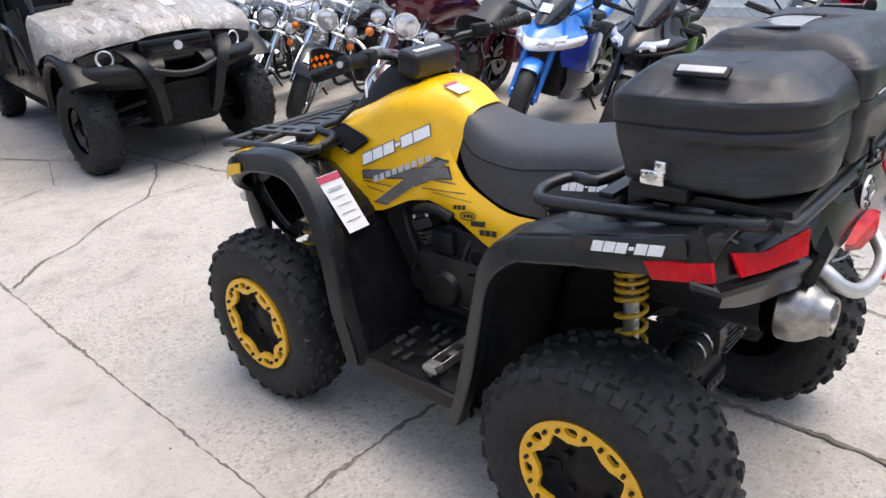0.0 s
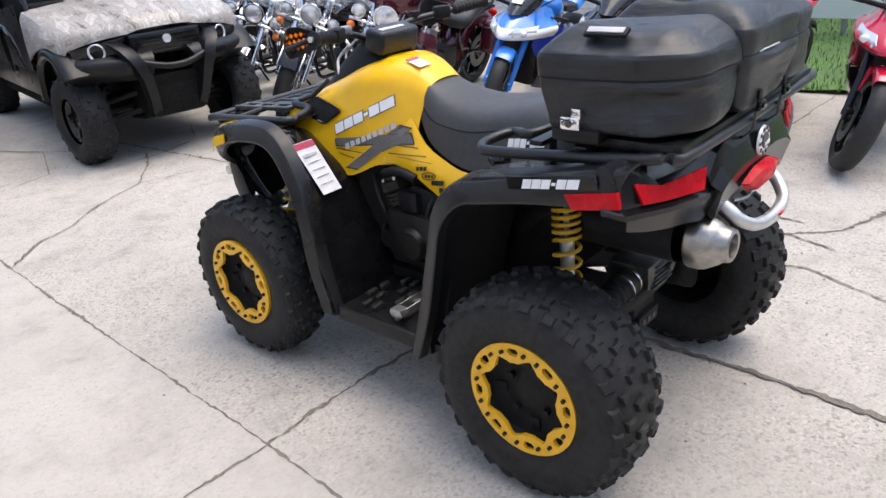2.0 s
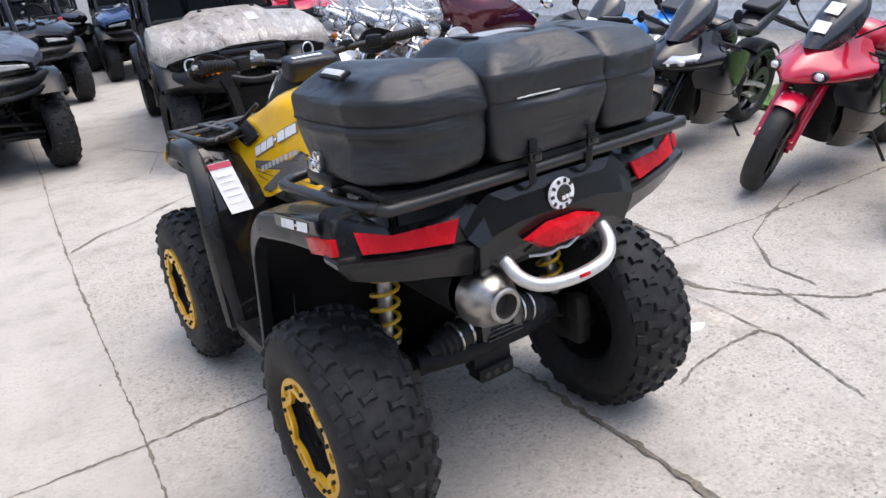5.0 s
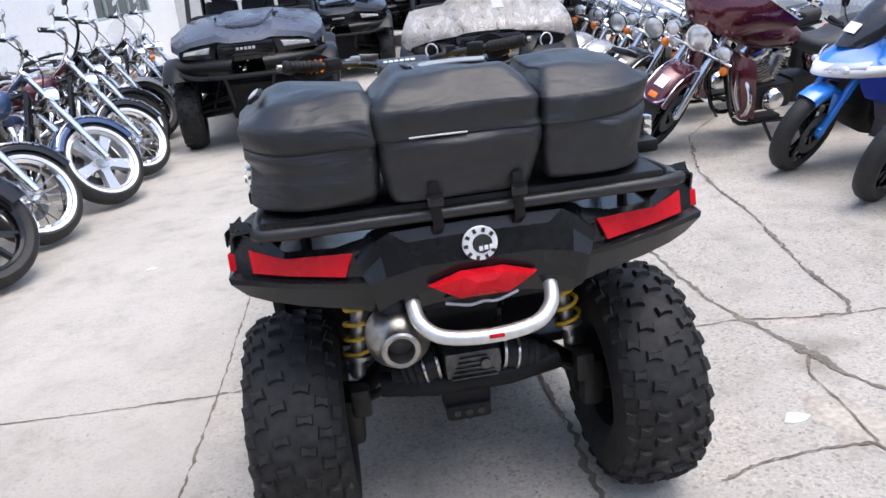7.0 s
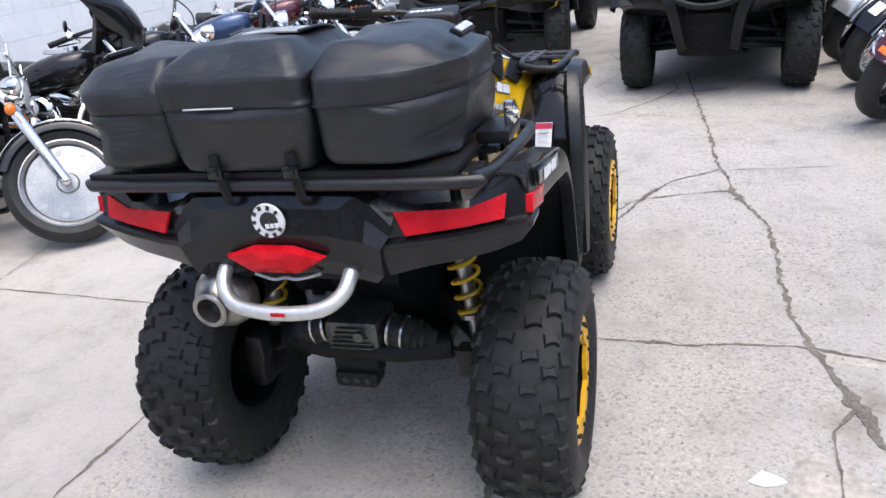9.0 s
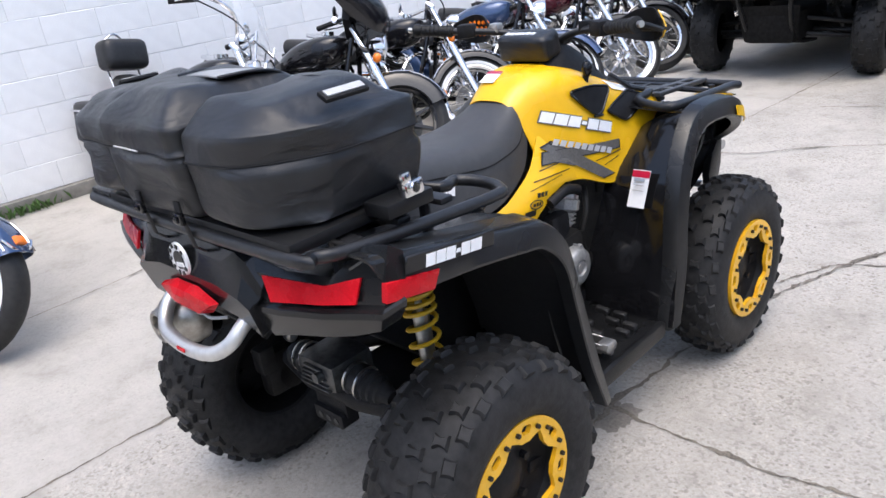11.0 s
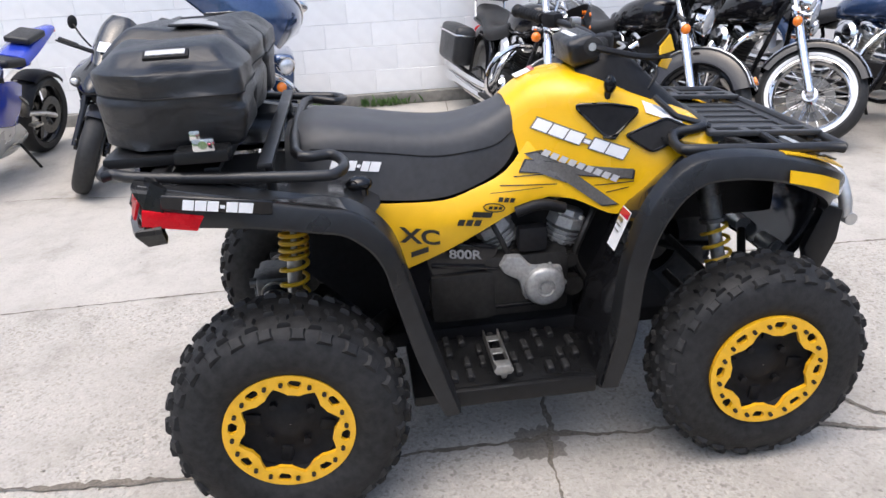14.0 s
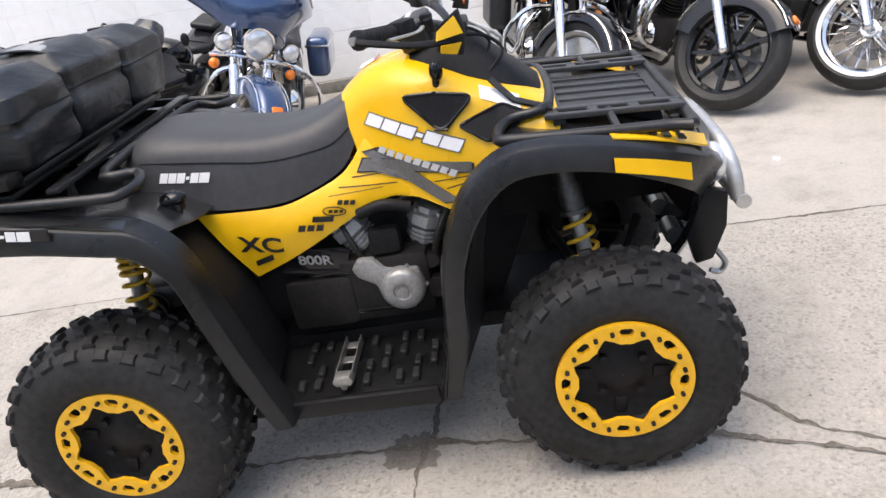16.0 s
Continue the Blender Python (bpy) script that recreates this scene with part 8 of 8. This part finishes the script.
    if lowers:
        for s in (-1, 1):
            bm = bm_new()
            sheet(bm, [[(-0.40, 0.14, 0.74), (-0.38, 0.25, 0.73), (-0.46, 0.34, 0.70)], [(-0.39, 0.16, 0.58), (-0.36, 0.28, 0.58), (-0.45, 0.38, 0.56)], [(-0.42, 0.17, 0.42), (-0.40, 0.29, 0.40), (-0.48, 0.37, 0.38)], [(-0.48, 0.16, 0.28), (-0.46, 0.26, 0.26), (-0.52, 0.32, 0.27)]], 4, 4, 0.012)
            for v in bm.verts:
                v.co.y *= s
            lf = part("leg_fairing", bm, lowers, bike, "painted lower leg fairing", 60)
            bm = bm_new()
            tube(bm, [(-0.36, s * 0.30, 0.64), (-0.35, s * 0.31, 0.5), (-0.40, s * 0.31, 0.36)], 0.012, 8, k=4, flat=0.5)
            part("leg_fairing_trim", bm, CHROME, lf)
    if bags:
        for s in (-1, 1):
            bm = bm_new()
            box(bm, (-wb - 0.10, s * 0.26, 0.50), (0.55, 0.17, 0.30), 0.06, (0, 0, 0), 3)
            bg = part("saddlebag", bm, bags, bike, "hard saddlebag" if bags is not SADDLE else "black leather saddlebag")
            bm = bm_new()
            box(bm, (-wb - 0.10, s * 0.26, 0.585), (0.56, 0.178, 0.016), 0.006)
            part("saddlebag_trim", bm, CHROME, bg)
    # tail
    bm = bm_new()
    ball(bm, (-wb - 0.36, 0, 0.60), (0.03, 0.05, 0.04), 12, 8)
    part("tail_lamp", bm, REDL, bike, "red tail lamp")
    bm = bm_new()
    tube(bm, [(-0.75, 0.12, 0.20), (-0.78, 0.26, 0.03), (-0.82, 0.30, 0.012)], 0.012, 8)
    part("side_stand", bm, GLOSS, bike)
    return steer(bike, turn, (-0.40, 0, 0.98), (0.0, 0, 0.325))


def sport(m, label, paint, second, low, nose_low=None, frame_col=None, wheel_col=None, screen=None, fork=None, tags=1, lights="twin", group="parked motorcycles"):
    bike = thing("sport_motorcycle", m @ Matrix.Diagonal((0.94, 0.94, 0.94, 1)), label, "motorcycle", group)
    R, wb = 0.30, 1.40
    moto_wheel(bike, "front_wheel", 0, R, 0.12, "tri", metal=wheel_col or GLOSS, discs=2)
    moto_wheel(bike, "rear_wheel", -wb, 0.315, 0.19, "tri", metal=wheel_col or GLOSS)
    for s in (-1, 1):
        bm = bm_new()
        a, b = Vector((0, s * 0.095, R)), Vector((-0.32, s * 0.095, 0.88))
        cyl(bm, a, a.lerp(b, 0.45), 0.023, n=12)
        cyl(bm, a.lerp(b, 0.4), b, 0.028, n=12)
        box(bm, (-0.03, s * 0.088, R + 0.02), (0.07, 0.03, 0.09), 0.01, (0, 20, 0))
        part("fork_leg", bm, fork or GLOSS, bike, "upside-down fork leg")
    bm = bm_new()
    arc_fender(bm, 0, R, R + 0.020, 62, 150, 0.070, 0.06)
    sheet(bm, [[(-0.02, 0.075, R + 0.29), (-0.09, 0.085, R + 0.27), (-0.16, 0.08, R + 0.22)], [(-0.03, 0.085, R + 0.15), (-0.07, 0.09, R + 0.13), (-0.12, 0.085, R + 0.10)]], 3, 2, 0.004)
    sheet(bm, [[(-0.02, -0.075, R + 0.29), (-0.09, -0.085, R + 0.27), (-0.16, -0.08, R + 0.22)], [(-0.03, -0.085, R + 0.15), (-0.07, -0.09, R + 0.13), (-0.12, -0.085, R + 0.10)]], 3, 2, 0.004)
    part("front_fender", bm, paint, bike, "painted front mudguard", 60)
    # nose cowl
    nose = [
        [(-0.31, 0, 0.935), (-0.33, 0.08, 0.925), (-0.39, 0.135, 0.895), (-0.46, 0.16, 0.87)],
        [(-0.13, 0, 0.835), (-0.17, 0.08, 0.83), (-0.29, 0.165, 0.81), (-0.46, 0.215, 0.79)],
        [(0.00, 0, 0.755), (-0.06, 0.09, 0.755), (-0.19, 0.19, 0.755), (-0.42, 0.255, 0.765)],
        [(0.05, 0, 0.705), (-0.02, 0.085, 0.705), (-0.16, 0.205, 0.72), (-0.40, 0.27, 0.735)],
        [(0.04, 0, 0.675), (-0.03, 0.08, 0.672), (-0.17, 0.19, 0.685), (-0.38, 0.25, 0.69)],
        [(-0.06, 0, 0.655), (-0.10, 0.065, 0.655), (-0.22, 0.145, 0.655), (-0.36, 0.19, 0.64)],
    ]
    fine = resample([both([(y, x, z) for x, y, z in r]) for r in nose], 4, 4)
    cowl = None
    for cut, pm in ((fine[:9] if nose_low else fine[:17], paint), (fine[8:] if nose_low else fine[16:], nose_low or MATTE)):
        bm = bm_new()
        sheet(bm, cut, thick=0.006)
        for v in bm.verts:
            v.co = Vector((v.co.y, v.co.x, v.co.z))
        ob = part("nose_cowl" if cowl is None else "lower_nose", bm, pm, cowl or bike, "pointed painted nose cowl" if cowl is None else "", 40)
        cowl = cowl or ob
    for s in (-1, 1):
        if lights == "twin":
            bm = bm_new()
            turned(bm, (-0.080, s * 0.122, 0.716), (0.95, s * 0.45, 0.15), [(0, 0.05), (0.028, 0.047), (0.033, 0.038), (0.024, 0.034), (0.018, 0.001)], 20)
            for v in bm.verts:
                v.co.z = 0.712 + (v.co.z - 0.712) * 0.66
            hs = part("headlight", bm, INK, cowl, "round headlight in a dark socket")
            bm = bm_new()
            ball(bm, (-0.052, s * 0.134, 0.720), (0.018, 0.029, 0.022), 14, 8)
            part("lens", bm, LENS, hs, "clear lens")
        else:
            bm = bm_new()
            rows = [[(-0.06, 0.075, 0.765), (-0.13, 0.14, 0.768), (-0.22, 0.195, 0.785)], [(-0.005, 0.055, 0.722), (-0.085, 0.13, 0.728), (-0.18, 0.20, 0.748)], [(-0.002, 0.03, 0.690), (-0.09, 0.115, 0.69), (-0.19, 0.185, 0.712)]]
            sheet(bm, rows, 3, 3, 0.006)
            for v in bm.verts:
                v.co.y *= s
                v.co.x += 0.016
            hs = part("headlight", bm, LENS, cowl, "large clear headlight")
            bm = bm_new()
            ball(bm, (-0.075, s * 0.125, 0.725), (0.022, 0.038, 0.024), 14, 8)
            ball(bm, (-0.02, s * 0.062, 0.705), (0.018, 0.024, 0.015), 14, 8)
            part("lens", bm, LENS, hs, "reflector bowl behind the lens")
    bm = bm_new()
    sheet(bm, [both([(0, -0.10, 0.83), (0.045, -0.13, 0.83), (0.09, -0.20, 0.825)]), both([(0, -0.22, 0.945), (0.08, -0.245, 0.935), (0.135, -0.32, 0.90)]), both([(0, -0.34, 1.055), (0.085, -0.36, 1.045), (0.13, -0.41, 1.00)]), both([(0, -0.42, 1.105), (0.06, -0.43, 1.10), (0.10, -0.46, 1.06)])], 4, 4, 0.004)
    for v in bm.verts:
        v.co = Vector((v.co.y + 0.012, v.co.x, v.co.z + 0.012))
    ws = part("windscreen", bm, screen or SMOKE, cowl, "dark bubble windscreen", 60)
    for i in range(tags):
        bm = bm_new()
        box(bm, (-0.178 - 0.095 * i, 0.0, 0.945 + 0.088 * i), (0.075, 0.085, 0.003), 0, (0, 43, 6 - 9 * i))
        part("price_tag", bm, WHITE, bike, "white paper tag")
    # side fairings
    for s in (-1, 1):
        bm = bm_new()
        rows = [[(-0.24, 0.225, 0.705), (-0.50, 0.265, 0.76), (-0.70, 0.25, 0.74), (-0.85, 0.22, 0.68)], [(-0.17, 0.175, 0.655), (-0.45, 0.265, 0.62), (-0.66, 0.255, 0.58), (-0.80, 0.23, 0.54)], [(-0.24, 0.175, 0.54), (-0.44, 0.25, 0.48), (-0.62, 0.245, 0.44), (-0.74, 0.22, 0.42)]]
        sheet(bm, rows, 3, 3, 0.008)
        for v in bm.verts:
            v.co.y *= s
        part("upper_fairing", bm, second, bike, "painted side fairing", 60)
        bm = bm_new()
        rows = [[(-0.28, 0.205, 0.53), (-0.46, 0.255, 0.47), (-0.64, 0.245, 0.43), (-0.78, 0.215, 0.42)], [(-0.36, 0.18, 0.38), (-0.52, 0.22, 0.33), (-0.72, 0.21, 0.30), (-0.92, 0.19, 0.30)], [(-0.44, 0.10, 0.22), (-0.58, 0.14, 0.19), (-0.78, 0.14, 0.18), (-0.95, 0.12, 0.20)]]
        sheet(bm, rows, 3, 3, 0.008)
        for v in bm.verts:
            v.co.y *= s
        lfair = part("lower_fairing", bm, low, bike, "painted belly fairing", 60)
        mirror(bike, (-0.30, s * 0.14, 0.90), (-0.37, s * 0.30, 1.02), 0.027, MATTE, 1.7)
        bm = bm_new()
        cyl(bm, (-0.33, s * 0.11, 0.85), (-0.45, s * 0.33, 0.83), 0.015, n=8)
        cyl(bm, (-0.40, s * 0.23, 0.84), (-0.46, s * 0.345, 0.83), 0.019, n=10)
        tube(bm, [(-0.35, s * 0.2, 0.85), (-0.36, s * 0.28, 0.84), (-0.42, s * 0.36, 0.83)], 0.006, 6)
        part("clip_on_bar", bm, MATTE, bike)
        bm = bm_new()
        tube(bm, [(-0.38, s * 0.08, 0.80), (-0.62, s * 0.19, 0.70), (-0.88, s * 0.20, 0.55), (-0.98, s * 0.14, 0.42)], 0.035, 8, k=4, flat=0.6)
        part("frame_spar", bm, frame_col or GLOSS, bike)
        bm = bm_new()
        tube(bm, [(-0.98, s * 0.12, 0.42), (-1.2, s * 0.13, 0.38), (-wb, s * 0.13, 0.315)], 0.03, 8, k=3, flat=0.7)
        part("swing_arm", bm, BRUSHED, bike)
        bm = bm_new()
        box(bm, (-0.98, s * 0.22, 0.36), (0.09, 0.07, 0.02), 0.006)
        part("foot_peg", bm, BRUSHED, bike)
    bm = bm_new()
    box(bm, (-0.60, 0, 0.42), (0.50, 0.28, 0.36), 0.06)
    box(bm, (-0.36, 0, 0.52), (0.06, 0.30, 0.26), 0.02)
    box(bm, (-0.45, 0, 0.80), (0.25, 0.24, 0.14), 0.04)
    part("engine", bm, DARK, bike)
    bm = bm_new()
    rings = []
    for f, wy, zl, zh in ((0, 0.08, 0.78, 0.86), (0.12, 0.15, 0.74, 0.93), (0.4, 0.175, 0.70, 0.945), (0.7, 0.14, 0.68, 0.88), (1.0, 0.07, 0.70, 0.80)):
        x = -0.48 - 0.42 * f
        zc, hz = (zl + zh) / 2, (zh - zl) / 2
        rings.append([(x, wy * math.copysign(abs(math.cos(a)) ** 0.7, math.cos(a)), zc + hz * math.copysign(abs(math.sin(a)) ** 0.8, math.sin(a))) for a in [i * math.tau / 16 for i in range(16)]])
    cols = [smooth_path([r[i] for r in rings], 3) for i in range(16)]
    loft(bm, [[c[j] for c in cols] for j in range(len(cols[0]))])
    part("fuel_tank", bm, paint, bike, "painted fuel tank", 60)
    bm = bm_new()
    box(bm, (-1.02, 0, 0.79), (0.32, 0.24, 0.06), 0.025, (0, -6, 0), 3)
    box(bm, (-1.32, 0, 0.93), (0.24, 0.20, 0.05), 0.02, (0, 10, 0), 3)
    part("seat", bm, SADDLE, bike, "black two-piece seat")
    bm = bm_new()
    loft(bm, [[(x, y * w, z0 + z * h) for y, z in ((-1, 0), (-0.9, 0.7), (-0.5, 1), (0.5, 1), (0.9, 0.7), (1, 0), (0.5, -0.6), (-0.5, -0.6))] for x, w, z0, h in ((-1.10, 0.13, 0.76, 0.06), (-1.28, 0.125, 0.83, 0.07), (-1.5, 0.09, 0.90, 0.055), (-1.66, 0.05, 0.94, 0.03))])
    tail = part("tail_cowl", bm, paint, bike, "painted tail cowl", 60)
    bm = bm_new()
    box(bm, (-1.665, 0, 0.935), (0.02, 0.09, 0.03), 0.006)
    part("tail_lamp", bm, REDL, tail)
    bm = bm_new()
    arc_fender(bm, -wb, 0.315, 0.345, 60, 135, 0.10, 0.04)
    part("rear_hugger", bm, MATTE, bike, "", 60)
    bm = bm_new()
    tube(bm, [(-0.80, -0.10, 0.24), (-1.05, -0.18, 0.28), (-1.25, -0.22, 0.42), (-1.55, -0.24, 0.55)], lambda f: 0.025 if f < 0.5 else 0.055, 12, k=5)
    part("exhaust_silencer", bm, BRUSHED, bike, "brushed exhaust silencer")
    bm = bm_new()
    tube(bm, [(-0.85, 0.14, 0.26), (-0.92, 0.27, 0.04), (-0.96, 0.31, 0.012)], 0.011, 8)
    part("side_stand", bm, GLOSS, bike)
    return steer(bike, 20, (-0.32, 0, 0.88), (0, 0, 0.30))


def at(x, y, yaw, lean=-10):
    """The pose of a parked bike: front tyre's foot, heading, lean on its stand."""
    return pose(x, y, 0, 0, 0, yaw) @ pose(0, 0, 0, lean, 0, 0)


# east row, facing the lot
cruiser(at(1.90, 2.78, 190), "maroon touring motorcycle with batwing fairing and leg fairings", MAROON, "mag", fairing=MAROON, bags=MAROON, lowers=MAROON, tag=True, rim=GLOSS, turn=34)
cruiser(at(1.94, 3.75, 190), "black cruiser motorcycle with clear windshield and chrome lamps", BPAINT, "spoke", shield=True, bags=SADDLE, tag=True, turn=34)
cruiser(at(1.90, 4.53, 192), "silver cruiser motorcycle with clear windshield", SILVER, "mag", shield=True, rim=GLOSS, turn=34)
cruiser(at(1.95, 5.35, 192), "silver and black cruiser with chrome engine guard", BPAINT, "spoke", fender_paint=SILVER, shield=True, turn=34)
sport(at(2.46, 1.92, 190, -12), "blue and white sport motorcycle with dark windscreen", SKYBLUE, ROYAL, NAVY, WPAINT, fork=SKYBLUE, screen=SMOKE, lights="large")
sport(at(2.53, 1.20, 190, -12), "black sport motorcycle with dark windscreen", BPAINT, BPAINT, BPAINT, tags=0, lights="large")
sport(at(2.54, 0.28, 183, -12), "red and black sport motorcycle with two paper tags", REDPAINT, BPAINT, BPAINT, tags=2, fork=REDPAINT)
sport(at(2.52, -0.55, 183, -10), "red sport motorcycle parked at the row's end", REDPAINT, REDPAINT, BPAINT, tags=0, lights="large")
# west row, backs to the block wall
sport(at(-2.38, -3.17, -8), "blue and silver sport motorcycle parked by the block wall", ROYAL, ROYAL, SILVER, fork=YSPRING)
sport(at(-2.53, -2.24, -6, -15), "black sport motorcycle parked by the block wall", BPAINT, BPAINT, BPAINT)
cruiser(at(-2.15, -1.20, 8, -8), "dark blue touring motorcycle with batwing fairing", BLUEPAINT, "mag", whitewall=True, fairing=BLUEPAINT, bags=BLUEPAINT, turn=34)
cruiser(at(-2.44, 0.70, 8), "black cruiser with solid disc wheels, backrest and leather bags", BPAINT, "disc", shield=True, bags=SADDLE, bars="high", backrest=True, turn=36)
cruiser(at(-2.36, 1.56, 14), "black bagger motorcycle with small fairing", BPAINT, "mag", fairing=BPAINT, bags=BPAINT, lamps=1, bars="high", turn=40, rim=GLOSS, dark=True)
cruiser(at(-2.36, 2.30, 14), "black cruiser with whitewall spoked wheels", BPAINT, "spoke", whitewall=True, bags=BPAINT, turn=42)
cruiser(at(-2.18, 3.12, 14), "blue and black cruiser with star-spoked wheels", BLUEPAINT, "star", whitewall=True, bars="low", lamps=1, turn=42)
cruiser(at(-2.16, 3.92, 14), "maroon cruiser with whitewall spoked wheels", MAROON, "spoke", whitewall=True, lamps=1, bars="low", fender_paint=BPAINT, turn=42)
cruiser(at(-2.35, 4.75, 14), "black cruiser motorcycle with tall handlebar", BPAINT, "spoke", lamps=1, bars="high", dark=True, turn=40)
cruiser(at(-2.45, 5.6, 14), "black and silver cruiser motorcycle", BPAINT, "mag", lamps=1, bars="low", fender_paint=SILVER, rim=GLOSS, turn=40)
cruiser(at(-2.45, 6.55, 14), "black cruiser motorcycle far down the row", BPAINT, "spoke", lamps=3, shield=True, turn=40)
cruiser(at(-2.45, 7.35, 14), "silver cruiser motorcycle far down the row", SILVER, "mag", lamps=1, turn=40)

# ---- wall blocks ----
def block_mesh(w, h):
    bm = bm_new()
    box(bm, (0, 0, 0), (0.03, w, h), 0.003, seg=1)
    bmesh.ops.recalc_face_normals(bm, faces=bm.faces[:])
    me = bpy.data.meshes.new("block")
    bm.to_mesh(me)
    bm.free()
    me.materials.append(BLOCKPAINT)
    return me


BLOCK = block_mesh(0.3965, 0.1965)
rng = random.Random(3)
rest = bm_new()
count = 0
for r in range(18):
    for i in range(65):
        y = -9 + 0.4 * i + (0.2 if r % 2 else 0)
        z = 0.1 + 0.2 * r + 0.0
        if 10.95 < y < 14.75 and 1.0 < z < 3.05:
            continue
        near = -3.2 < y < 5.2 and r < 12
        dx = rng.uniform(-0.0015, 0.0015)
        if near and count < 300:
            ob = new("block", BLOCK)
            ob.parent = wall_west
            ob.matrix_basis = pose(WX + dx, y, z + 0.1)
            count += 1
        else:
            box(rest, (WX + dx, y, z + 0.1), (0.03, 0.3965, 0.1965))
tagged(part("far_blocks", rest, BLOCKPAINT, wall_west), kind="stuff")
